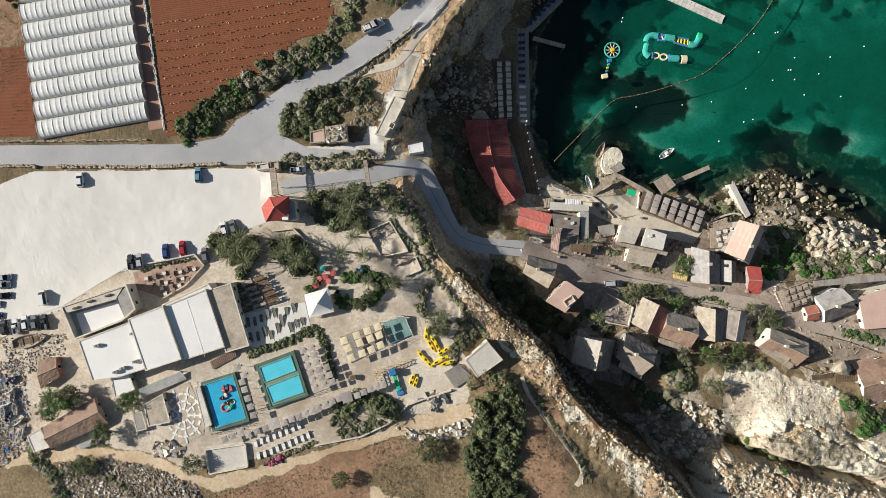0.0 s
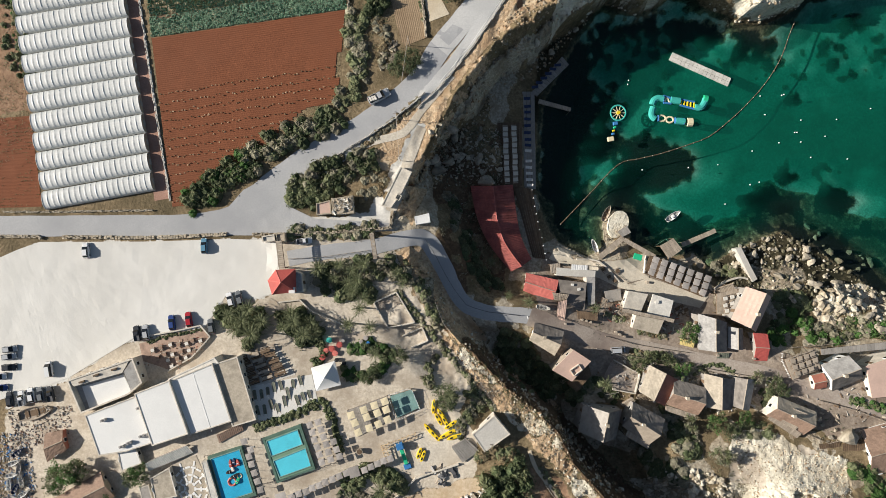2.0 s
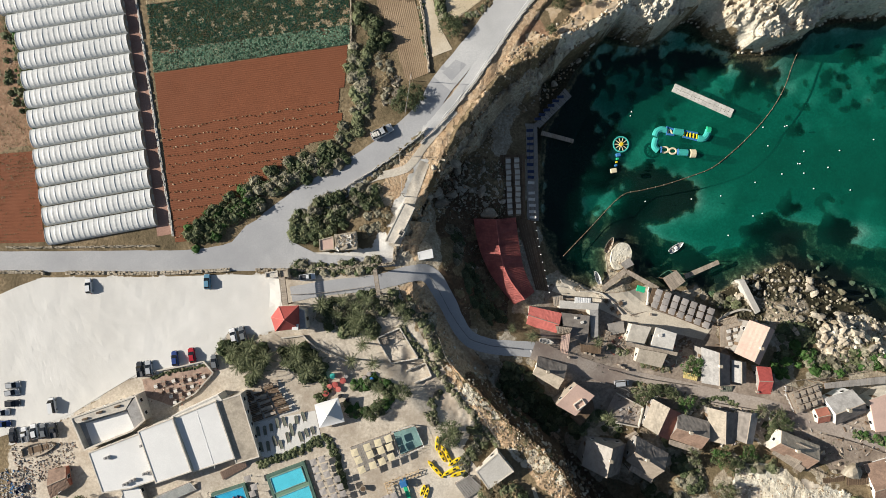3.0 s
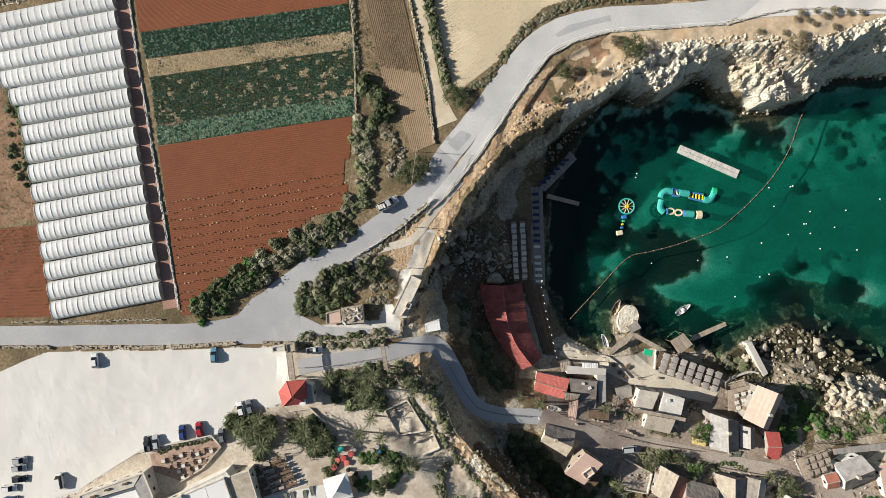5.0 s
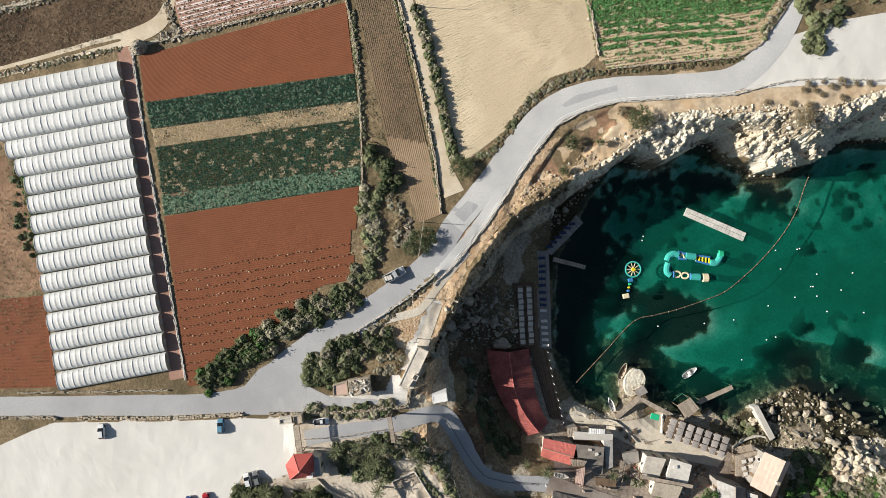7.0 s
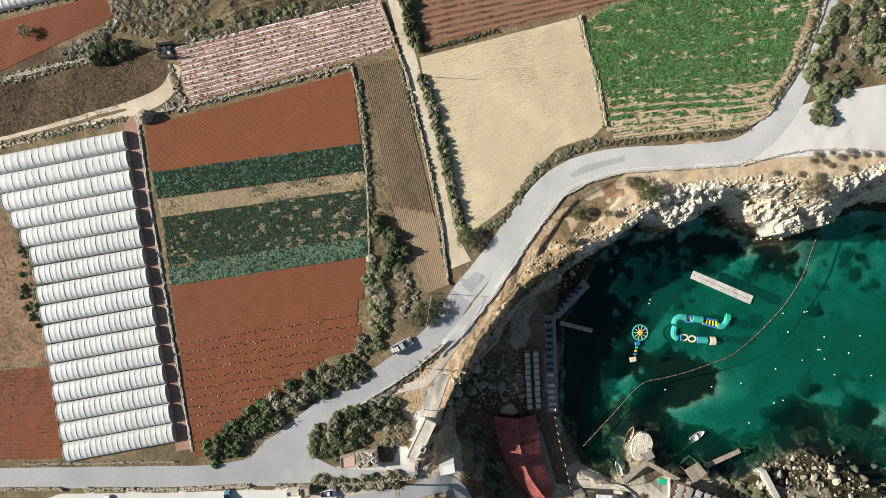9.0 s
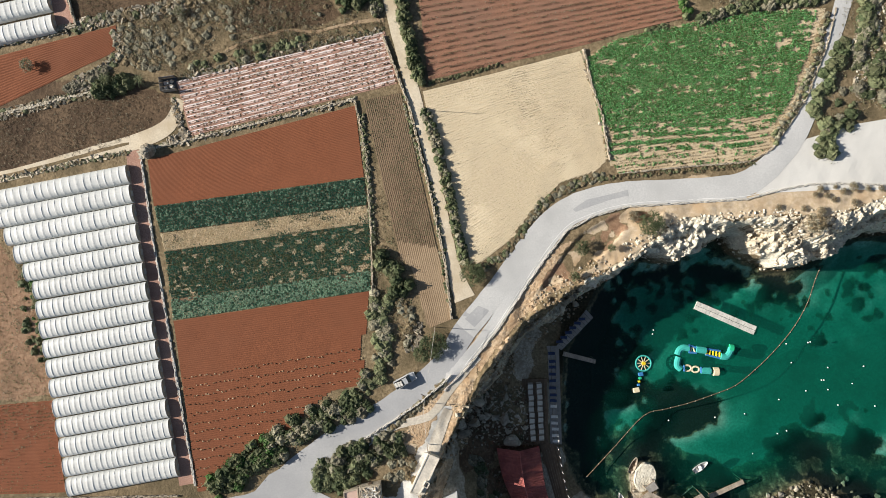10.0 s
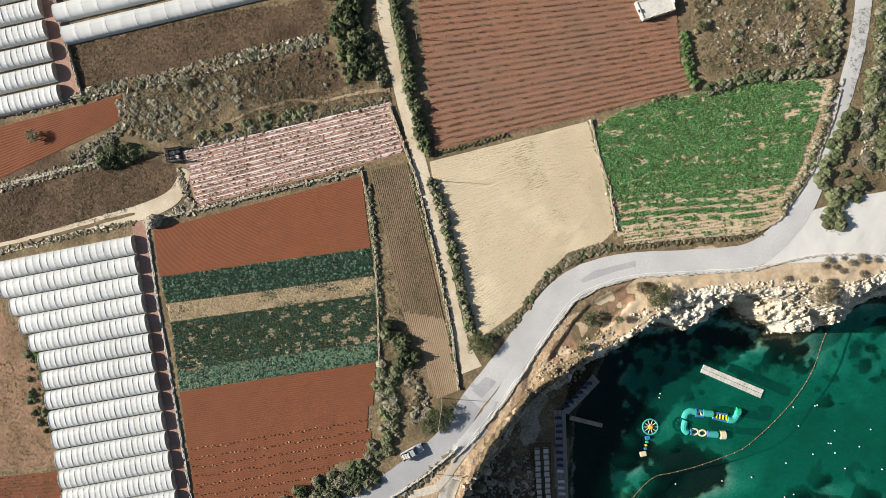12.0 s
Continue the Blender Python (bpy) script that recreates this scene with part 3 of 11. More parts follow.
def ground(x, y):
    """Height of the land's surface at x, y (arrays or numbers)."""
    x, y = np.asarray(x, float), np.asarray(y, float)
    i = np.clip(np.searchsorted(LAND_X, x) - 1, 0, len(LAND_X) - 2)
    j = np.clip(np.searchsorted(LAND_Y, y) - 1, 0, len(LAND_Y) - 2)
    u, v = (x - LAND_X[i]) / (LAND_X[i + 1] - LAND_X[i]), (y - LAND_Y[j]) / (LAND_Y[j + 1] - LAND_Y[j])
    return (LAND_Z[j, i] * (1 - u) + LAND_Z[j, i + 1] * u) * (1 - v) + (LAND_Z[j + 1, i] * (1 - u) + LAND_Z[j + 1, i + 1] * u) * v


def gz(x, y):
    return float(ground(np.array([x]), np.array([y]))[0])


ZONES = [  # outlines of ground of one kind on the upland, laid in this order
    ("sand", [(-64.7, 7.1), (-49.1, 22.9), (-17.8, 23.1), (-5.1, 1.4), (5.7, -16.7), (1.2, -22.7), (5.8, -28.5), (5.9, -40.4), (-4.6, -46.7), (-25.6, -50.1), (-68.1, -58.3), (-82.4, -54.3), (-92.0, -53.1), (-103.3, -55.0), (-116.4, -55.5), (-123.1, -49.5), (-124.0, -18.5), (-106.3, -15.1), (-88.0, -4.1), (-69.4, 2.4)]),
    ("path", [(-123.0, -55.8), (-100.0, -53.4), (-82.4, -54.3), (-63.5, -60.5), (-34.7, -53.2), (-22.6, -49.3), (-10.6, -44.6), (5.9, -39.6), (7.4, -44.1), (-13.6, -49.1), (-25.6, -53.1), (-22.5, -60.5), (-10.4, -65.1), (-22.5, -65.3), (-34.7, -55.5), (-61.9, -65.0), (-82.3, -57.3), (-103.2, -57.3), (-122.9, -60.4)]),
    ("redearth", [(-63.4, -67.3), (-34.7, -55.0), (-22.6, -52.3), (-13.6, -49.9), (-10.5, -52.8), (-19.5, -57.5), (-22.3, -77.0), (-74.1, -78.2)]),
    ("redearth", [(19.8, -35.5), (28.6, -40.4), (33.1, -51.3), (31.0, -64.5), (20.8, -64.9), (19.9, -48.8)]),
    ("ochre", [(-16.2, 20.0), (-7.6, 18.5), (-2.8, 4.5), (8.8, -12.2), (29.3, -27.9), (39.6, -43.8), (64.5, -65.3), (52.9, -65.6), (35.2, -48.3), (22.0, -31.0), (10.2, -21.0), (-0.4, -7.8), (-8.3, 4.5)]),
    ("dust", [(-125.4, 17.7), (-115.8, 21.7), (-49.1, 22.9), (-49.0, 8.8), (-55.2, 6.4), (-63.1, 7.9), (-69.2, -1.5), (-88.0, -4.4), (-106.2, -15.9), (-123.6, -24.7)]),
    ("dust", [(-46.0, 25.6), (-18.0, 26.4), (-17.6, 31.0), (-19.6, 34.5), (-13.4, 42.6), (-8.6, 55.0), (-11.5, 55.4), (-17.0, 44.0), (-22.0, 36.5), (-24.0, 31.0), (-38.0, 28.5), (-46.0, 28.8)]),
    ("path", [(72.8, 113.6), (94.0, 114.4), (113.3, 113.6), (113.2, 109.6), (100.0, 107.1), (81.9, 106.6), (51.5, 107.0), (40.8, 107.4), (45.3, 104.3), (49.9, 105.1)]),
    ("darkscrub", [(-134.6, 142.1), (-103.0, 147.9), (-85.7, 141.4), (-84.2, 135.2), (-104.7, 125.3), (-134.7, 118.6)]),
    ("redearth", [(-160.0, 104.0), (-133.0, 101.0), (-122.0, 80.0), (-117.0, 58.0), (-160.0, 56.0)]),
    ("scrub", [(71.6, 182.2), (88.2, 183.4), (92.6, 172.7), (88.0, 166.6), (77.5, 168.3), (73.0, 174.5)]),
    ("scrub", [(97.0, 165.0), (101.6, 174.0), (107.4, 180.0), (118.2, 182.9), (120.4, 132.7), (102.5, 133.7), (93.5, 131.6), (96.7, 145.2)]),
    ("darkscrub", [(-65.2, 166.8), (-44.9, 172.7), (-37.2, 162.5), (-46.6, 159.2), (-63.7, 156.7), (-71.5, 160.7)]),
    ("darkscrub", [(-117.0, 174.6), (-71.3, 183.2), (-44.8, 185.8), (-40.2, 176.5), (-63.6, 169.1), (-110.8, 161.3)]),
]


YARDS = [(26.8, 20.0), (42.5, 17.7), (59.1, 18.7), (77.4, 8.9), (82.4, -2.6), (92.4, -7.5), (128.5, -17.1), (128.5, -33.6), (107.4, -32.2), (90.8, -24.1), (74.2, -17.6), (51.0, -12.9), (39.5, -19.6), (27.8, -8.1), (22.8, 3.4)]
# the first bed is weed plus the cliff's shadow, painted dark on the seabed
WEED_SHADE_BEDS = [(25.6, 66.8), (29.6, 80.0), (38.0, 86.5), (41.7, 79.5), (44.5, 72.6), (42.0, 60.0), (37.6, 48.6), (32.0, 36.3), (26.1, 34.5)], [(50.0, 50.2), (54.3, 55.3), (57.5, 57.6), (66.0, 57.9), (70.3, 55.0), (76.5, 50.3), (76.0, 45.0), (72.0, 41.6), (62.7, 38.2), (49.9, 38.4)], [(89.9, 37.1), (95.1, 40.8), (102.0, 39.0), (106.8, 35.2), (101.9, 31.4), (94.2, 32.2)], [(114.5, 41.1), (120.9, 42.6), (125.9, 37.6), (122.5, 30.4), (117.3, 31.3), (114.3, 36.0)], [(61.7, 73.3), (67.0, 74.2), (67.8, 70.6), (63.4, 68.9)], [(114.4, 51.0), (123.3, 49.2), (119.7, 43.9), (114.4, 46.6)], [(65.3, 91.9), (90.1, 90.0), (102.4, 86.4), (100.6, 83.8), (82.9, 84.7), (67.1, 87.5)], [(92.5, 30.1), (108.3, 28.2), (118.8, 26.4), (136.2, 10.6), (144.7, -8.7), (129.1, 5.4), (115.2, 17.7), (101.2, 23.0)]


NORTH_MOTTLE = [(47.3, 92.6), (66.7, 97.8), (84.2, 89.8), (105.3, 94.1), (131.4, 96.6), (154.6, 96.5), (154.4, 78.9), (131.2, 75.5), (101.6, 73.0), (75.4, 79.3), (57.8, 81.1)]
WEST_MOTTLE = [(25.0, 36.0), (25.0, 68.0), (30.0, 80.0), (42.0, 92.0), (58.0, 93.0), (66.0, 86.0), (60.0, 78.0), (54.0, 72.0), (50.0, 64.0), (54.0, 58.0), (62.0, 54.0), (60.0, 44.0), (54.0, 38.0), (44.0, 32.0), (34.0, 29.0)]
SHADED_GULLY = [(1.2, -3.3), (9.3, -8.0), (23.8, -19.9), (35.1, -30.2), (43.2, -39.7), (50.4, -46.9), (56.1, -50.8), (64.9, -63.5), (69.8, -72.2), (67.4, -73.3), (57.7, -62.0), (41.6, -49.3), (32.0, -38.3), (22.2, -25.5), (6.1, -12.9)]
SOUTH_SHALLOWS = [(24.5, 44.6), (30.5, 37.7), (37.4, 31.6), (41.2, 37.6), (47.8, 43.6), (56.4, 41.0), (61.5, 32.4), (73.5, 31.4), (80.4, 29.7), (87.3, 34.0), (99.5, 41.8), (114.9, 38.7), (128.3, 32.2), (150.8, 20.6), (150.6, -12.7), (128.1, 6.2), (99.3, 20.1), (64.8, 13.4), (30.4, 13.6), (24.4, 27.4)]


# ground in the cliff's shade, given darker soil to deepen that shade
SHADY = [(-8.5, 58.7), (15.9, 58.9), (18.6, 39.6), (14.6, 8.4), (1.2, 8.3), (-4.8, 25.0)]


SHORE_ROCKS = [(74.0, 22.0), (88.0, 28.0), (108.0, 26.0), (126.0, 14.0), (126.0, 6.0), (104.0, 3.0), (92.0, 9.0), (80.0, 12.0)]
CREAM_ROCK = [(106.4, 6.0), (116.4, 11.4), (132.0, 9.8), (146.0, 0.0), (140.0, -6.0), (116.4, -1.5), (108.1, -0.3)]


def weed_shade_beds(x, y):
    """Where seagrass grows, in the west also standing in for the cliff's shade, and where the shallows are overgrown
    rock.
    """
    wx, wy = x + rough_field(x, y, 7, 62, 5) * 5, y + rough_field(x, y, 7, 63, 5) * 5
    ragged = 3.6 * rough_field(x, y, 6, 64, 4) + 3.0 * rough_field(x, y, 2.0, 65, 3)
    weedy = rough_field(wx, wy, 15, 77, 5) + 0.25 * rough_field(x, y, 2.2, 66, 3) > 0.40
    for patch in WEED_SHADE_BEDS:
        d = to_line(x, y, [(*q, 0) for q in [*patch, patch[0]]])[0]
        weedy |= np.where(inside(x, y, patch), d, -d) + ragged > 0.3
    # weed thickens westwards, which also colours in the cliff's shadow
    d = to_line(x, y, [(*q, 0) for q in [*WEST_MOTTLE, WEST_MOTTLE[0]]])[0]
    weedy |= (np.where(inside(x, y, WEST_MOTTLE), d, -d) + 1.5 * ragged > 0) & (rough_field(x, y, 2.2, 81, 4) + 0.4 * rough_field(x, y, 9, 67, 2) > 0.20 - 0.55 * (1 - smooth(x, 36, 60)))
    weedy |= inside(wx, wy, NORTH_MOTTLE) & (rough_field(x, y, 1.5, 80, 3) + 0.5 * rough_field(x, y, 7, 68, 2) > 0.26)
    return weedy, inside(wx, wy, SOUTH_SHALLOWS)


def lay_ground():
    xs, ys = LAND_X, LAND_Y
    X, Y = np.meshgrid(xs, ys)
    Z = LAND_Z
    nx, ny = len(xs), len(ys)
    I = np.arange(nx * ny).reshape(ny, nx)
    F = np.stack([I[:-1, :-1], I[:-1, 1:], I[1:, 1:], I[1:, :-1]], -1).reshape(-1, 4)
    jx, jy = X + rough_field(X, Y, 4, 60, 4) * 1.6, Y + rough_field(X, Y, 4, 61, 4) * 1.6
    kind = np.full(X.shape, "scrub", dtype="U10")
    for k, poly in ZONES:
        kind[inside(jx, jy, poly)] = k
    d, lean = to_line(X, Y, RIM)
    sd = np.where(inside(X, Y, UPPER), d, -d)
    off = sd < 0.5
    kind[(sd < 11) & (Y > 40) & (kind == "scrub")] = np.where((X < 26) & (rough_field(jx, jy, 8, 72) > -0.35), "ochre", "path")[(sd < 11) & (Y > 40) & (kind == "scrub")]
    kind[off] = np.where(rough_field(jx, jy, 7, 70) > 0.0, "limestone", "scrub")[off]
    # scrubby soil, darkened by patches to strengthen the shade under the cliff
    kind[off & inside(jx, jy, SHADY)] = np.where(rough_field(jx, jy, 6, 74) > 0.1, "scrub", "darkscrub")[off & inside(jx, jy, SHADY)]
    kind[off & inside(jx, jy, YARDS)] = "yard"
    foot = to_line(X, Y, [(*q, 0) for q in FOOT])[0]
    bay_face = off & (Y > 38) & inside(jx, jy, [(q[0], q[1]) for q in RIM_NORTH] + FOOT[::-1])
    rock = off & (Y <= 38) & (-sd < lean + 1)
    kind[rock] = np.where(rough_field(jx, jy, 9, 71) > 0, "ochre", "limestone")[rock]
    high = foot > d + 1.5 * rough_field(jx, jy, 5, 82)
    west_kind = np.where(high, np.where(rough_field(jx, jy, 6, 71) > 0.1, "ochre", "scrub"), "limestone")
    north_kind = np.where(high & (rough_field(jx, jy, 8, 83) > 0.3), "limestone", "palerock")
    kind[bay_face] = np.where(X + 3 * rough_field(jx, jy, 9, 84) > 27, north_kind, west_kind)[bay_face]
    step = inside(jx, jy, LEDGE)
    kind[step] = np.where(rough_field(jx, jy, 4, 85, 4) > -0.02, "path", np.where(rough_field(jx, jy, 5, 89) > 0, "scrub", "redearth"))[step]
    strip = (kind == "ochre") & (sd > 0.5) & (Y < 10)
    kind[strip] = np.where(rough_field(jx, jy, 3.5, 86, 4) > 0.22, "scrub", np.where(rough_field(jx, jy, 5, 87) > 0.0, "palerock", "ochre"))[strip]
    # gully floor all in the darkest soil, its shade deepened by colour
    gully = off & inside(jx, jy, SHADED_GULLY)
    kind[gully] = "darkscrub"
    for poly in KNOLLS:
        kind[off & inside(jx, jy, poly)] = np.where(rough_field(jx, jy, 6, 73) > -0.05, np.where(rough_field(jx, jy, 9, 88) > -0.1, "palerock", "ochre"), "limestone")[off & inside(jx, jy, poly)]
    kind[off & inside(jx, jy, PALE)] = np.where(rough_field(jx, jy, 7, 93, 4) > 0.12, "sand", "palerock")[off & inside(jx, jy, PALE)]
    rocks = inside(jx, jy, SHORE_ROCKS)
    kind[rocks] = np.where(rough_field(jx, jy, 5, 90) > 0.3, "limestone", "wetrock")[rocks]
    kind[inside(jx, jy, CREAM_ROCK) & (rough_field(jx, jy, 4, 91) > -0.3)] = "palerock"
    kind[Z < np.where(Y > 60, 0.3, 0.05)] = "wetrock"
    kind[Z < -1.2 + rough_field(jx, jy, 8, 75) * 1.2] = "seabed"
    weedy, fringe = weed_shade_beds(X, Y)
    fringe &= Z < 0
    kind[fringe] = np.where(rough_field(X, Y, 3, 79, 4) > 0.05, "wetrock", "weed")[fringe]
    kind[(Z < -0.8) & weedy] = "weed"
    rocky = np.isin(kind, ("palerock", "ochre", "limestone", "wetrock"))
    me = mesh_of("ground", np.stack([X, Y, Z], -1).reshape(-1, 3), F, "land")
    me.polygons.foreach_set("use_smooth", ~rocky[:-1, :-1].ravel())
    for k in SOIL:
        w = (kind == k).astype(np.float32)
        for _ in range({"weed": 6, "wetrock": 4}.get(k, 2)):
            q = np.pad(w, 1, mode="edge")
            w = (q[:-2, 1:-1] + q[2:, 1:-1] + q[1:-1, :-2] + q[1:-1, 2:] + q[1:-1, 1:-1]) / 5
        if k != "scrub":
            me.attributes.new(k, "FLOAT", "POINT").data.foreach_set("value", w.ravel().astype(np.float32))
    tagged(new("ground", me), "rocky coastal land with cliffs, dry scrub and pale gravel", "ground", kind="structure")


lay_ground()


def lay_sea():
    xs = np.concatenate([np.arange(6, 176, 0.9), [200, 260, 400, 800, 1600, 2450]])
    ys = np.concatenate([[-900, -400, -120, -50], np.arange(-20, 116, 0.9), [140, 200, 400, 900]])
    X, Y = np.meshgrid(xs, ys)
    I = np.arange(X.size).reshape(X.shape)
    F = np.stack([I[:-1, :-1], I[:-1, 1:], I[1:, 1:], I[1:, :-1]], -1).reshape(-1, 4)
    me = mesh_of("sea", np.stack([X, Y, 0 * X], -1).reshape(-1, 3), F, "sea", smooth=True)
    weedy, fringe = weed_shade_beds(X, Y)
    depth = np.clip(-ground(X, Y), 0.1, 12)
    depth = np.where(weedy, depth * 0.2, np.where(fringe, depth * 0.5, depth))  # tall weed reaches up to the surface
    for _ in range(4):
        q = np.pad(depth, 1, mode="edge")
        depth = (q[:-2, 1:-1] + q[2:, 1:-1] + q[1:-1, :-2] + q[1:-1, 2:] + q[1:-1, 1:-1]) / 5
    me.attributes.new("depth", "FLOAT", "POINT").data.foreach_set("value", depth.ravel().astype(np.float32))
    return new("sea", me)


tagged(lay_sea(), "clear emerald green sea water in a sheltered bay", "water", kind="structure")


def ribbon(name, line, widths, lift, material, label, category="road"):
    """A strip laid on the ground along a line."""
    P = rounded(line, 8)
    W = np.interp(np.linspace(0, len(widths) - 1, len(P)), np.arange(len(widths)), widths)
    d = np.gradient(P, axis=0)
    d /= np.hypot(d[:, 0], d[:, 1])[:, None]
    n = np.stack([-d[:, 1], d[:, 0]], -1)
    cols = np.linspace(-0.5, 0.5, 7)
    V = P[:, None, :] + n[:, None, :] * (W[:, None] * cols[None, :])[..., None]
    V = V + (rough_field(V[..., 0], V[..., 1], 2.5, 80) * 0.2)[..., None] * n[:, None, :] * (np.abs(cols) > 0.45)[None, :, None]
    Z = ground(V[..., 0], V[..., 1]) + lift - (np.abs(cols) > 0.45)[None, :] * 0.02
    I = np.arange(V.shape[0] * 7).reshape(-1, 7)
    F = np.stack([I[:-1, :-1], I[1:, :-1], I[1:, 1:], I[:-1, 1:]], -1).reshape(-1, 4)[:, ::-1]
    me = mesh_of(name, np.concatenate([V, Z[..., None]], -1).reshape(-1, 3), F, material, smooth=True)
    return tagged(new(name, me), label, category, kind="structure")


def sheet(name, poly, lift, material, label, category, step=2.5, kind="structure"):
    """A thin layer on the ground inside an outline, with a clean edge."""
    bm = bmesh.new()
    bm.faces.new([bm.verts.new((*p[:2], 0)) for p in poly])
    bmesh.ops.triangulate(bm, faces=bm.faces[:])
    for _ in range(6):
        long = [e for e in bm.edges if e.calc_length() > step]
        if not long:
            break
        bmesh.ops.subdivide_edges(bm, edges=long, cuts=1, use_grid_fill=False)
        bmesh.ops.triangulate(bm, faces=[f for f in bm.faces if len(f.verts) > 3])
    co = np.array([v.co for v in bm.verts])
    for v, z in zip(bm.verts, ground(co[:, 0], co[:, 1]) + lift):
        v.co.z = z
    bmesh.ops.recalc_face_normals(bm, faces=bm.faces[:])
    if sum(f.normal.z for f in bm.faces) < 0:
        bmesh.ops.reverse_faces(bm, faces=bm.faces[:])
    return tagged(part(name, bm, material), label, category, kind=kind)


ribbon("road", [(-174.1, 25.9), (-141.7, 26.1), (-115.9, 26.3), (-93.5, 26.6), (-72.9, 27.0), (-60.3, 29.4)] + [(-50.9, 36.7), (-40.0, 44.1), (-27.5, 52.4), (-16.6, 60.9), (-9.7, 67.8)] + [(-4.8, 75.8), (3.7, 86.1)],
       [5.8, 5.8, 5.8, 5.8, 6, 7, 9, 10, 8, 6.6, 6.2, 6.2, 6.3], 0.13, "asphalt", "worn grey asphalt coast road")
ribbon("road", [(-4.8, 75.8), (3.7, 86.1), (12.3, 97.4), (20.0, 105.8), (28.5, 110.3), (39.3, 112.5), (54.6, 113.1), (71.3, 115.0)] + [(80.8, 122.9), (86.3, 130.9), (91.0, 142.2), (95.4, 155.9), (99.3, 169.5), (101.4, 183.2), (103.5, 206.0), (105.6, 244.2)],
       [6.2, 6.3, 6.6, 7, 7, 6.6, 6.6, 6.8, 6.4, 5.5, 4.6, 4.4, 4.4, 4.4, 4.4, 4.4], 0.145, "paleroad", "sun-bleached pale asphalt road above the bay")
ribbon("road_bend", [(-45.9, 17.7), (-36.6, 19.5), (-22.5, 21.2), (-12.4, 23.8), (-7.7, 22.9)] + [(-3.8, 16.7), (-0.5, 10.3)] + [(3.1, 5.1), (9.3, 2.7)] + [(20.8, 1.7), (22.4, 1.4)], [4.2, 4.2, 4.2, 4.6, 5.2, 4.8, 4.4, 4.4, 4.4, 4.4], 0.13, "asphalt", "grey asphalt lane bending down below the cliff")
ribbon("village_road", [(21.7, 1.6), (31.4, -1.8)] + [(44.2, -6.0), (54.1, -7.5), (67.4, -10.2)] + [(78.4, -12.5)] + [(90.7, -14.7), (102.0, -18.3)] + [(110.7, -20.8), (124.9, -25.0), (146.1, -30.9)],
       [5.5, 5.5, 5, 4.5, 4.5, 4.5, 4.2, 4, 4, 4, 4], 0.14, "lane", "dusty concrete lane winding down into the village")


# ---- plants ----
def leaf_quads(centres, radii, per, size, flat=0.75, rng=RNG):
    """Small leaf blades round clump centres: vertices and faces."""
    centres, radii = np.asarray(centres, float), np.asarray(radii, float)
    n = len(centres) * per
    c, r = np.repeat(centres, per, 0), np.repeat(radii, per)
    d = rng.normal(size=(n, 3))
    d /= np.linalg.norm(d, axis=1)[:, None]
    p = c + d * (r * rng.uniform(0.45, 1.0, n))[:, None] * [1, 1, flat]
    u = rng.normal(size=(n, 3))
    u /= np.linalg.norm(u, axis=1)[:, None]
    w = d * 0.6 + [0, 0, 0.7] + rng.normal(size=(n, 3)) * 0.35
    a = np.cross(w, u)
    a /= np.linalg.norm(a, axis=1)[:, None] + 1e-9
    b = np.cross(w, a)
    b /= np.linalg.norm(b, axis=1)[:, None] + 1e-9
    s = size * rng.uniform(0.6, 1.3, n)[:, None]
    V = np.stack([p - a * s * 0.5, p - b * s * 0.32, p + a * s * 0.5, p + b * s * 0.32], 1).reshape(-1, 3)
    return V, np.arange(n * 4).reshape(-1, 4)


def stuff(name, V, F, mats, label, category, index=None):
    return tagged(new(name, mesh_of(name, V, F, mats, index)), label, category, kind="stuff")


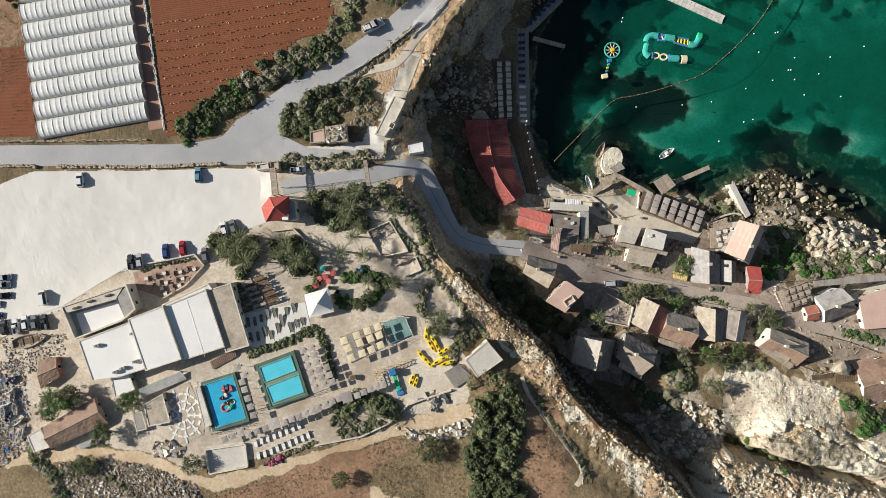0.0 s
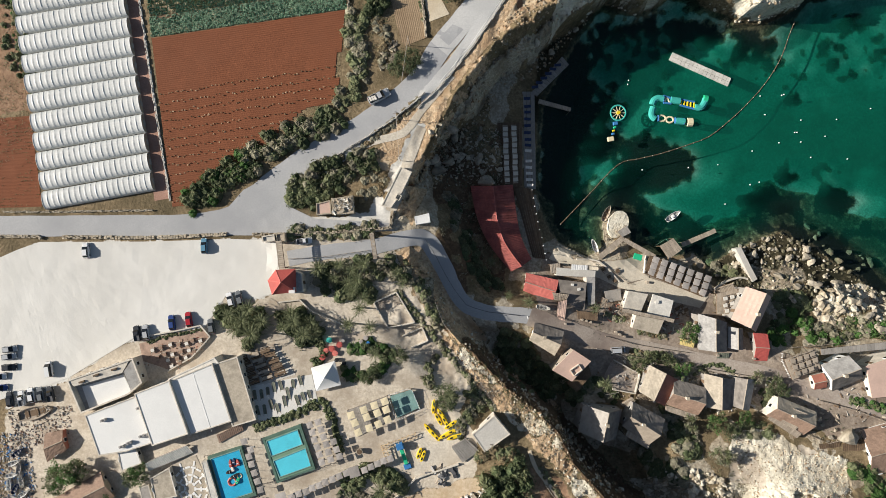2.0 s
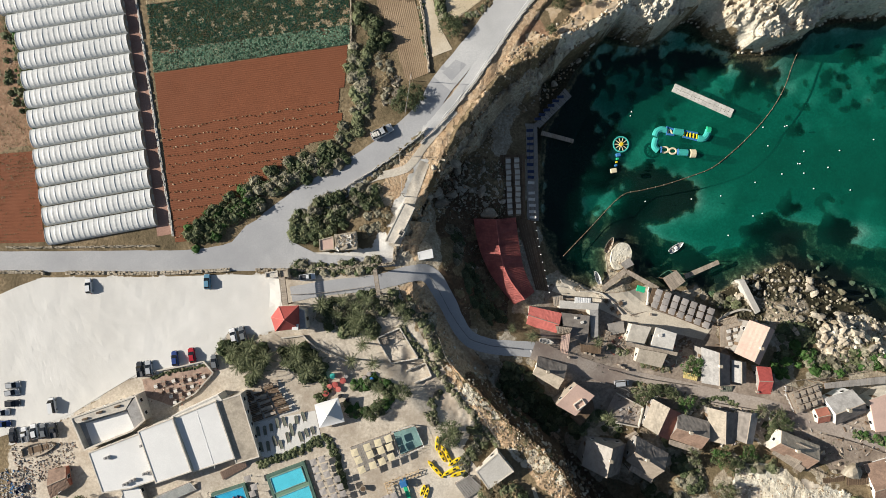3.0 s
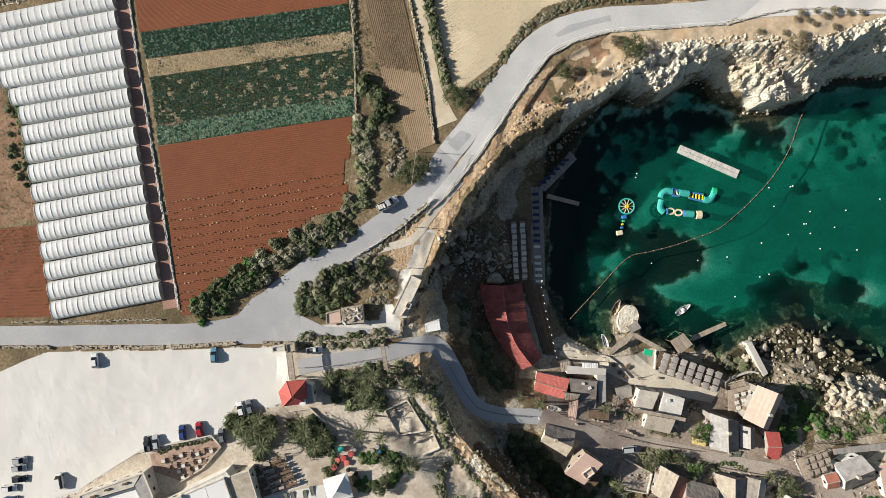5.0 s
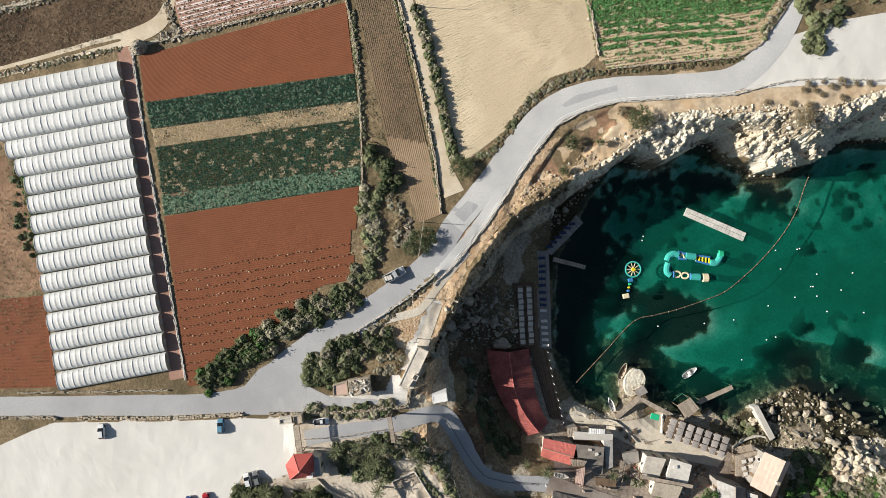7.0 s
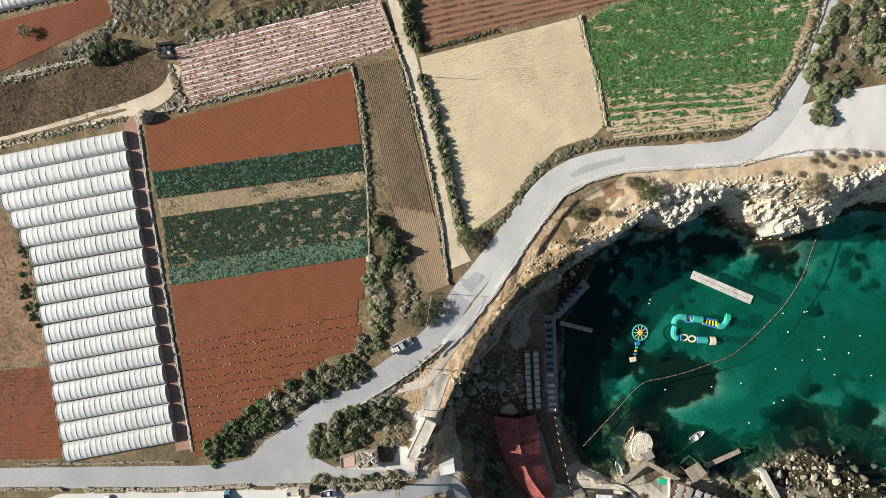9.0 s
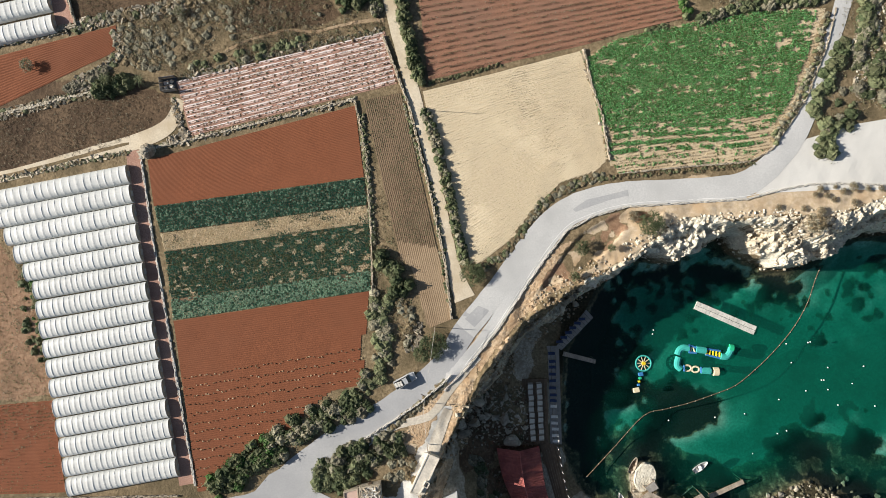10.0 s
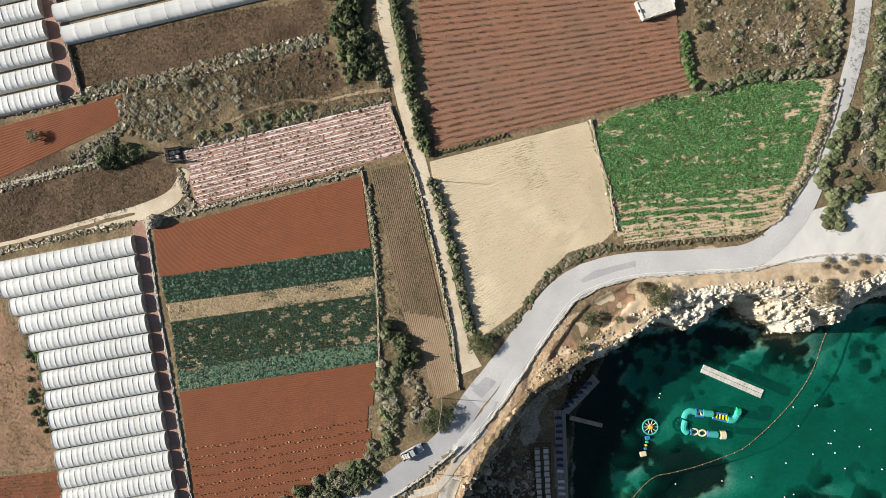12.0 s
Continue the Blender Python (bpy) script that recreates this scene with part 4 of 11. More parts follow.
def domes(C, R, H, index, kinds, size, dense):
    """Leaf blades over the upper sides of rounded shrubs at C (x, y, z of the foot), of radius R and height H, and their material indices."""
    n = np.maximum(16, (dense * 18 * R * (R + H)).astype(int))
    k = np.repeat(np.arange(len(C)), n)
    m = len(k)
    d = RNG.normal(size=(m, 3))
    d[:, 2] = np.abs(d[:, 2]) * 0.9
    d /= np.linalg.norm(d, axis=1)[:, None]
    lump = 1 + 0.28 * np.sin(3.1 * d[:, 0] * R[k] + 5 * k) * np.sin(3.3 * d[:, 1] * R[k] + 3 * k) + 0.16 * np.sin(7 * d[:, 2] + 2 * k)
    shell = lump * np.where(RNG.uniform(size=m) < 0.8, RNG.uniform(0.84, 1.06, m), RNG.uniform(0.4, 0.85, m))
    P = C[k] + d * shell[:, None] * np.column_stack([R[k], R[k], H[k]])
    w = d / np.column_stack([R[k], R[k], H[k]]) * R[k][:, None] * 0.8 + RNG.normal(size=(m, 3)) * 0.42 + [0, 0, 0.15]
    a = np.cross(w, RNG.normal(size=(m, 3)))
    a /= np.linalg.norm(a, axis=1)[:, None] + 1e-9
    b = np.cross(w, a)
    b /= np.linalg.norm(b, axis=1)[:, None] + 1e-9
    s = size * RNG.uniform(0.55, 1.3, m)[:, None]
    V = np.stack([P - a * s * 0.5, P - b * s * 0.34, P + a * s * 0.5, P + b * s * 0.34], 1).reshape(-1, 3)
    pick = np.where(RNG.uniform(size=m) < 0.82, index[k], RNG.integers(0, kinds, m))
    F = np.arange(m * 4).reshape(-1, 4)
    # the dense inner growth: a lumpy dome
    na, rings = 9, np.array([(1.0, 0.0), (0.97, 0.3), (0.78, 0.66), (0.45, 0.9), (0.05, 1.0)])
    ang = np.linspace(0, 6.283, na, endpoint=False)
    core = np.array([(r * math.cos(t), r * math.sin(t), z) for r, z in rings for t in ang])
    quads = np.array([(i * na + j, i * na + (j + 1) % na, (i + 1) * na + (j + 1) % na, (i + 1) * na + j) for i in range(len(rings) - 1) for j in range(na)])
    q = np.arange(len(C))
    lumpy = 0.86 * (1 + 0.22 * np.sin(3.1 * core[None, :, 0] * R[:, None] + 5 * q[:, None]) * np.sin(3.3 * core[None, :, 1] * R[:, None] + 3 * q[:, None]) + RNG.uniform(-0.1, 0.1, (len(C), len(core))))
    W = C[:, None, :] + core[None] * lumpy[..., None] * np.stack([R, R, H], -1)[:, None, :]
    V = np.concatenate([V, W.reshape(-1, 3)])
    F = np.concatenate([F, (m * 4 + quads[None] + (q * len(core))[:, None, None]).reshape(-1, 4)])
    return V, F, np.concatenate([pick, np.repeat(index, len(quads))])


def hedge(line, width, height, mats, label="dense shrubs along the field edge", size=0.42, per=40, density=1.15, name="hedge", category="hedge"):
    """A ragged belt of rounded shrubs along a line, in one mesh, with stems under them."""
    big = min(width, 4.6) * 0.5
    C, R = [], []
    for x, y, a in along(line, 0.5 * max(big, 0.6) / density):
        for _ in range(max(1, round(width / (1.25 * max(big, 0.75))))):
            r = max(0.34, big * RNG.uniform(0.42, 0.92))
            o = RNG.uniform(-0.5, 0.5) * max(0.3, width - 0.7 * r)
            if RNG.uniform() < 0.08:
                continue
            C.append((x - math.sin(a) * o + RNG.uniform(-0.3, 0.3), y + math.cos(a) * o, 0))
            R.append(r)
    C, R = np.array(C), np.array(R)
    C[:, 2] = ground(C[:, 0], C[:, 1]) - 0.05
    H = np.clip(R * RNG.uniform(0.75, 1.25, len(R)), 0.4, None) * np.clip(height / (1.1 * big + 0.4), 0.5, 1.5)
    V, F, idx = domes(C, R, H, RNG.integers(0, len(mats), len(C)), len(mats), size * 0.88, 1.0)
    S = np.concatenate([[(x - 0.07, y, z - 0.1), (x + 0.07, y, z - 0.1), (x + 0.04, y + 0.1, z + h * 0.8), (x - 0.04, y + 0.1, z + h * 0.8)] for (x, y, z), h in zip(C, H)])
    n = len(V)
    V = np.concatenate([V, S])
    F = np.concatenate([F, n + np.arange(len(S)).reshape(-1, 4)])
    idx = np.concatenate([idx, np.full(len(C), len(mats))])
    return stuff(name, V, F, [*mats, "bark"], label, category, idx)


def scatter(name, poly, n, radius, per, size, mats, label, category="scrub", lift=0.4, patch=None):
    """Loose tufts all over an outline, in one mesh."""
    P = np.array(poly)
    lo, hi = P.min(0), P.max(0)
    q = RNG.uniform(lo, hi, (n * 3, 2))
    q = q[inside(q[:, 0], q[:, 1], poly)]
    if patch:
        q = q[rough_field(q[:, 0], q[:, 1], patch, 31) > RNG.uniform(-0.5, 0.25, len(q))]
    q = q[:n]
    R = RNG.uniform(*radius, len(q))
    C = np.column_stack([q, ground(q[:, 0], q[:, 1]) + R * lift])
    per = int(per * 1.2)
    V, F = leaf_quads(C, R, per, size * 0.68, 0.6)
    return stuff(name, V, F, mats, label, category, np.repeat(RNG.integers(0, len(mats), len(q)), per))


def shrubs(poly, n, radius, mats, label, tall=0.8, patch=None, size=0.3, name="shrubs"):
    """Low rounded shrubs strewn over an outline, in one mesh."""
    P = np.array(poly)
    q = RNG.uniform(P.min(0), P.max(0), (n * 4, 2))
    q = q[inside(q[:, 0], q[:, 1], poly)]
    if patch:
        q = q[rough_field(q[:, 0], q[:, 1], patch, 33) > RNG.uniform(-0.5, 0.3, len(q))]
    q = q[:n]
    R = radius[0] + (radius[1] - radius[0]) * RNG.uniform(size=len(q)) ** 2
    C = np.column_stack([q, ground(q[:, 0], q[:, 1]) - 0.05])
    V, F, idx = domes(C, R, R * tall * RNG.uniform(0.7, 1.2, len(q)), RNG.integers(0, len(mats), len(q)), len(mats), size, 1.0)
    return stuff(name, V, F, mats, label, "shrubs", idx)


def bush_mesh(seed, clumps, per, size, height, mats):
    rng = np.random.default_rng(seed)
    a, r = rng.uniform(0, 6.28, clumps), np.sqrt(rng.uniform(0, 1, clumps)) * 0.75
    C = np.column_stack([np.cos(a) * r, np.sin(a) * r, (0.35 + 0.6 * np.sqrt(np.clip(1 - r**2, 0, 1)) * rng.uniform(0.6, 1, clumps)) * height])
    V, F = leaf_quads(C, rng.uniform(0.24, 0.42, clumps) * (1 if clumps < 50 else 0.62), per, size, 0.8, rng)
    return mesh_of("foliage", V, F, mats, np.repeat(rng.integers(0, len(mats), clumps), per))


def stems_mesh(seed, height, n=6):
    bm = bmesh.new()
    rng = random.Random(seed)
    for _ in range(n):
        a, r = rng.uniform(0, 6.28), rng.uniform(0.2, 0.6)
        rod(bm, (0.05 * math.cos(a), 0.05 * math.sin(a), -0.3), (r * math.cos(a), r * math.sin(a), height * rng.uniform(0.5, 0.9)), 0.05, 5, 0.015)
    me = bpy.data.meshes.new("stem")
    bm.to_mesh(me)
    bm.free()
    me.materials.append(M["bark"])
    return me


BUSH = {}
for key, mats in (("green", ["leaf", "leafdark"]), ("dark", ["leafdark", "leafdark", "leaf"]), ("grey", ["leafgrey", "leaf"]), ("bright", ["leafbright", "leaf"]), ("dry", ["leafdry", "leafgrey"])):
    BUSH[key] = [(bush_mesh(11 * k + len(key), 30, 34, 0.13, 1.0, mats), stems_mesh(k, 0.9)) for k in range(3)]
    BUSH[key, "large"] = [(bush_mesh(17 * k + len(key), 64, 36, 0.08, 1.0, mats), stems_mesh(k, 0.9)) for k in range(3)]
BUSH_WORDS = {"green": "leafy green shrub", "dark": "dense dark green shrub", "grey": "grey-green Mediterranean shrub", "bright": "bright green leafy shrub", "dry": "dry straw-coloured shrub"}


def bush(x, y, r, key="green", h=None, place="on dry rocky ground", z=None):
    """A shrub: leafy clumps on several stems."""
    leaves, stems = BUSH[(key, "large") if r > 1.9 else key][RNG.integers(0, 3)]
    ob = empty("bush", x, y, gz(x, y) if z is None else z, RNG.uniform(0, 360), f"{BUSH_WORDS[key]} {place}", "shrub")
    h = h or r * 0.95
    for name, me in (("foliage", leaves), ("stem", stems)):
        under(new(name, me), ob).scale = (r, r, h)
    return ob


def bushes(points, key="green", place="on dry rocky ground", h=None):
    for x, y, r in points:
        bush(x, y, r, key, h, place)


def tree_parts(seed, mats):
    rng = np.random.default_rng(seed)
    bm, tips = bmesh.new(), []
    rod(bm, (0, 0, -0.1), (0.03, 0.02, 0.45), 0.07, 8, 0.045)
    trunk = bpy.data.meshes.new("trunk")
    bm.to_mesh(trunk), bm.free()
    bm = bmesh.new()
    for k in range(9):
        a = k * 2.4 + rng.uniform(-0.3, 0.3)
        r = rng.uniform(0.25, 0.62)
        tip = (r * math.cos(a), r * math.sin(a), rng.uniform(0.6, 0.92))
        rod(bm, (0.03, 0.02, 0.36), tip, 0.03, 5, 0.008)
        tips.append(tip)
    limbs = bpy.data.meshes.new("limb")
    bm.to_mesh(limbs), bm.free()
    trunk.materials.append(M["bark"]), limbs.materials.append(M["bark"])
    C = np.concatenate([np.array(tips) + rng.normal(size=(9, 3)) * [0.15, 0.15, 0.08] for _ in range(8)])
    V, F = leaf_quads(C, rng.uniform(0.11, 0.22, len(C)), 34, 0.074, 0.8, rng)
    return trunk, limbs, mesh_of("crown", V, F, mats, np.repeat(rng.integers(0, len(mats), len(C)), 34))


TREES = {k: [tree_parts(s + i, m) for i in range(2)] for k, m, s in (("green", ["leaf", "leafdark"], 50), ("bright", ["leafbright", "leaf"], 60), ("dark", ["leafdark"], 70), ("grey", ["leafgrey", "leaf"], 80))}


def tree(x, y, r, key="green", h=None, label="broad-crowned green tree on dry ground"):
    """A tree: tapered trunk, limbs, ragged crown."""
    h = h or r * 1.15
    ob = empty("tree", x, y, gz(x, y), RNG.uniform(0, 360), label, "tree")
    for name, me in zip(("trunk", "limb", "crown"), TREES[key][RNG.integers(0, 2)]):
        under(new(name, me), ob).scale = (r * 1.25, r * 1.25, h)
    return ob


def frond_mesh(seed):
    rng = np.random.default_rng(seed)
    V, F = [], []
    n = 14
    for k in range(n):
        t = (k + 0.5) / n
        x, z = t, 0.28 * math.sin(t * 2.2) - 0.42 * t * t
        w = 0.12 * math.sin(math.pi * min(1, t * 0.85 + 0.12)) + 0.02
        for sgn in (-1, 1):
            i = len(V)
            tip = (x + 0.09, sgn * w * rng.uniform(0.8, 1.1), z - 0.05)
            V += [(x - 0.02, 0, z), (x + 0.028, 0, z), (tip[0] + 0.012, tip[1], tip[2]), (tip[0] - 0.012, tip[1], tip[2])]
            F.append((i, i + 1, i + 2, i + 3))
        i = len(V)
        x2, t2 = (k + 1.5) / n, (k + 1.5) / n
        z2 = 0.28 * math.sin(t2 * 2.2) - 0.42 * t2 * t2
        V += [(x - 0.04, -0.012, z), (x2, -0.006, z2), (x2, 0.006, z2), (x - 0.04, 0.012, z)]
        F.append((i, i + 1, i + 2, i + 3))
    return mesh_of("frond", V, F, "palm")


FRONDS = [frond_mesh(k) for k in range(3)]
bm = rod(bmesh.new(), (0, 0, -0.5), (0, 0, 0.5), 0.5, 9, 0.34)
PALM_TRUNK = bpy.data.meshes.new("trunk")
bm.to_mesh(PALM_TRUNK), bm.free()
PALM_TRUNK.materials.append(M["bark"])


def palm(x, y, r, h, fronds=20, label="date palm with arching grey-green fronds"):
    """A palm: trunk and each frond."""
    ob = empty("palm_tree", x, y, gz(x, y), RNG.uniform(0, 360), label, "palm tree")
    t = under(new("trunk", PALM_TRUNK), ob)
    t.matrix_basis = Matrix.Translation((0, 0, h / 2)) @ Matrix.Diagonal((0.55, 0.55, h + 0.2, 1))
    for k in range(fronds):
        f = under(new("frond", FRONDS[k % 3]), ob)
        tier = k / fronds
        s = 0.84 * r * RNG.uniform(0.85, 1.1) * (1 - 0.35 * tier)
        f.matrix_basis = Matrix.Translation((0, 0, h - 0.1 + tier * 0.5)) @ pose(0, 0, 0, 0, -55 * tier ** 1.3 + 8, k * 137.5) @ Matrix.Diagonal((s, s, s, 1))
    return ob


# ---- fields ----
def bilinear(q, u, v):
    a, b, c, d = [np.array(p) for p in q]
    u, v = np.asarray(u)[..., None], np.asarray(v)[..., None]
    return (a * (1 - u) + b * u) * (1 - v) + (d * (1 - u) + c * u) * v


def field(q, rows, ridge, material, label, lift=0.06, segs=40, cut=None, name="field"):
    """A ploughed field with raised furrows; corners run round, the rows lie along the first side."""
    v = np.repeat(np.arange(rows), 4) + np.tile([0.0, 0.3, 0.55, 0.85], rows)
    v = np.append(v, rows) / rows
    h = np.append(np.tile([0.0, 1.0, 1.0, 0.0], rows), 0) * ridge
    u = np.linspace(0, 1, segs)
    U, W = np.meshgrid(u, v)
    P = bilinear(q, U, W)
    P = P + rough_field(P[..., 0], P[..., 1], 5, 11)[..., None] * 0.12
    Z = ground(P[..., 0], P[..., 1]) + lift + h[:, None] * (0.8 + 0.5 * rough_field(P[..., 0], P[..., 1], 1.7, 12))
    I = np.arange(U.size).reshape(U.shape)
    F = np.stack([I[:-1, :-1], I[:-1, 1:], I[1:, 1:], I[1:, :-1]], -1).reshape(-1, 4)
    if cut:
        mid = P.reshape(-1, 2)[F].mean(1)
        F = F[inside(mid[:, 0], mid[:, 1], cut)]
    if np.cross(np.array(q[1]) - q[0], np.array(q[2]) - q[1]) < 0:
        F = F[:, ::-1]
    me = mesh_of(name, np.concatenate([P, Z[..., None]], -1).reshape(-1, 3), F, material, smooth=True)
    return tagged(new(name, me), label, "field", kind="structure")


def crop(q, rows, per_row, radius, leaves, size, mats, label, keep=lambda x, y: np.ones(len(x), bool), cut=None, lift=0.2, name="crop_rows"):
    """Plants in rows over a field, in one mesh."""
    U, W = np.meshgrid((np.arange(per_row) + 0.5) / per_row, (np.arange(rows) + 0.43) / rows)
    U = U + RNG.uniform(-0.3, 0.3, U.shape) / per_row
    W = W + RNG.uniform(-0.16, 0.16, W.shape) / rows
    P = bilinear(q, U, W).reshape(-1, 2)
    ok = keep(P[:, 0], P[:, 1])
    if cut:
        ok &= inside(P[:, 0], P[:, 1], cut)
    P = P[ok]
    R = RNG.uniform(*radius, len(P))
    C = np.column_stack([P, ground(P[:, 0], P[:, 1]) + lift])
    V, F = leaf_quads(C, R, leaves, size, 0.5)
    return stuff(name, V, F, mats, label, "crops", np.repeat(RNG.integers(0, len(mats), len(P)), leaves))


def patchy(size, seed, level):
    return lambda x, y: rough_field(x, y, size, seed) > level + RNG.uniform(-0.25, 0.25, len(x))


F_A = [(-91.8, 123.2), (-34.4, 137.4), (-32.1, 117.8), (-90.2, 110.4)]
field(F_A, 42, 0.10, "redsoil", "bare red soil field ploughed in fine furrows")
F_B = [(-90.0, 110.3), (-32.1, 117.6), (-31.4, 110.2), (-88.3, 103.1)]
field(F_B, 10, 0.06, "cropsoil", "planted field of young green cabbages")
crop(F_B, 14, 150, (0.26, 0.42), 10, 0.44, ["cabbage", "cabbage", "cabbage", "palecabbage"], "rows of blue-green cabbages", patchy(9, 1, -0.75))
F_C = [(-88.3, 102.9), (-31.4, 110.0), (-30.9, 105.3), (-87.1, 98.0)]
field(F_C, 7, 0.07, "stubble", "harvested strip of dry pale crop remains")
crop(F_C, 14, 130, (0.18, 0.34), 7, 0.36, ["straw"], "dry straw-coloured crop remains", patchy(3, 2, -0.6))
crop(F_C, 12, 120, (0.2, 0.36), 8, 0.38, ["leafdark", "cabbage", "leafgrey"], "last green plants in the harvested strip", lambda x, y: rough_field(x / 2, y, 3, 44, 3) + 0.5 * smooth(x, -75, -40) > 0.42 + RNG.uniform(-0.2, 0.2, len(x)))


def gaps(x, y):
    """Where the dark cabbages have died back, in patches drawn out along the rows."""
    along_row = (x + 0.13 * y) / 1.7
    return rough_field(along_row, y - 0.13 * x, 0.95, 3, 2) + 0.35 * rough_field(x, y, 9, 45, 2) - 0.22 * smooth(-x, 58, 82)


F_D = [(-87.1, 97.8), (-30.9, 105.1), (-30.4, 92.3), (-85.5, 84.8)]
field(F_D, 18, 0.07, "drysoil", "field of dark cabbages with pale gaps")
crop(F_D, 22, 160, (0.28, 0.44), 10, 0.44, ["cabbage", "cabbage", "leafdark"], "rows of dark green cabbages with gaps", lambda x, y: gaps(x, y) < 0.33 + RNG.uniform(-0.1, 0.1, len(x)))
crop(F_D, 22, 220, (0.22, 0.4), 8, 0.38, ["straw"], "pale dry leaves between the cabbages", lambda x, y: gaps(x, y) > 0.22 + RNG.uniform(-0.1, 0.1, len(x)), name="dry_leaves")
F_E = [(-85.5, 84.6), (-30.4, 92.2), (-30.5, 86.8), (-84.9, 79.1)]
field(F_E, 9, 0.06, "cropsoil", "strip of light green cabbages")
crop(F_E, 11, 150, (0.26, 0.4), 10, 0.42, ["palecabbage", "palecabbage", "cabbage"], "rows of pale green cabbages", patchy(5, 6, -0.6))
crop(F_E, 11, 160, (0.16, 0.3), 6, 0.34, ["straw", "palecabbage"], "bleached leaves among pale cabbages", lambda x, y: rough_field(x / 3, y, 1.5, 46, 3) > 0.05 + 0.5 * smooth(x, -84, -55) + RNG.uniform(-0.2, 0.2, len(x)), name="dry_leaves")
F_F = [(-84.9, 78.8), (-31.0, 86.6), (-34.3, 36.5), (-78.5, 31.9)]
CUT_F = [(-84.9, 78.8), (-31.0, 86.6), (-32.8, 72.2), (-33.1, 61.0), (-41.4, 59.5), (-48.9, 53.6), (-54.0, 45.1), (-60.9, 41.5), (-69.7, 36.9), (-75.2, 32.2), (-79.1, 31.9)]
field(F_F, 84, 0.11, "redsoil", "red soil field ploughed in furrows with dotted seed rows", cut=CUT_F)
crop([(-82.7, 63.9), (-32.3, 72.2), (-34.3, 36.5), (-78.5, 31.9)], 13, 46, (0.16, 0.3), 10, 0.27, ["straw", "leafdry", "leafdry"], "dotted rows of dry seedling mounds", cut=CUT_F, lift=0.26, name="seedling_rows")
F_G = [(-32.0, 138.9), (-21.7, 140.9), (-7.9, 79.0), (-17.7, 75.2)]
CUT_G = [(-32.0, 138.9), (-21.7, 140.9), (-19.7, 134.4), (-14.8, 117.4), (-10.5, 98.0), (-27.0, 101.0), (-29.6, 120.7)]
CUT_G2 = [(-27.0, 101.0), (-10.5, 98.0), (-10.1, 95.9), (-8.4, 79.0), (-12.6, 75.2), (-15.2, 77.5), (-19.3, 92.9), (-27.0, 99.8)]
G2 = [F_G[1], F_G[2], F_G[3], F_G[0]]
field(G2, 20, 0.07, "earth", "narrow brown field in fine ridges", 0.08, 60, CUT_G)
field(G2, 20, 0.07, "tansoil", "dry tan end of the narrow field", 0.08, 60, CUT_G2)
crop(G2, 20, 190, (0.10, 0.2), 5, 0.24, ["leaf", "leaf", "leafdark"], "thin green seedling rows", lambda x, y: 0.8 * rough_field(x, y, 10, 8) + 0.5 * smooth(x + 0.27 * y, 2, 12) > 0.1 + RNG.uniform(-0.3, 0.5, len(x)), cut=CUT_G, lift=0.12, name="seedling_rows")
crop(G2, 20, 220, (0.06, 0.14), 4, 0.2, ["leafbrown", "leafdry"], "dry stalks in the narrow field", patchy(6, 47, -0.2), cut=CUT_G, lift=0.1, name="dry_stalks")
F_H = [(-19.7, 140.6), (30.3, 152.5), (37.6, 123.0), (-10.2, 86.7)]
CUT_H = [(-16.1, 140.9), (27.5, 151.5), (31.9, 135.3), (34.5, 122.3), (31.1, 118.8), (21.5, 115.8), (12.7, 107.2), (6.5, 97.0), (2.2, 93.9), (-3.2, 94.3), (-5.7, 101.2), (-9.8, 120.5), (-14.0, 133.6)]
field(F_H, 60, 0.05, "stubble", "harvested pale stubble field", cut=CUT_H)
crop(F_H, 75, 170, (0.05, 0.12), 3, 0.17, ["straw", "straw", "leafdry"], "tufts of dry stubble", patchy(6, 9, -0.3), cut=CUT_H, name="stubble_tufts")
crop(F_H, 60, 130, (0.06, 0.16), 4, 0.2, ["leafdry", "leafgrey", "leafbrown"], "scattered grey weeds in the stubble", patchy(9, 48, 0.55), cut=CUT_H, name="weeds")
F_I = [(27.2, 144.3), (93.9, 158.9), (87.5, 131.6), (36.0, 116.9)]
CUT_I = [(28.8, 149.4), (36.4, 154.2), (51.6, 157.4), (72.9, 161.4), (93.6, 162.0), (92.3, 152.1), (86.9, 137.7), (80.2, 125.9), (73.9, 121.1), (57.2, 120.1), (36.8, 118.1), (34.5, 122.3), (31.6, 136.1)]
LOW_SIDE, EAST_SIDE = at_height([(33.0, 119.3), (55.7, 120.1), (73.1, 121.4), (79.2, 124.9)], [0, 0, 0, 0]), at_height([(79.2, 124.9), (86.9, 137.7), (92.0, 152.1), (93.3, 160.5)], [0, 0, 0, 0])


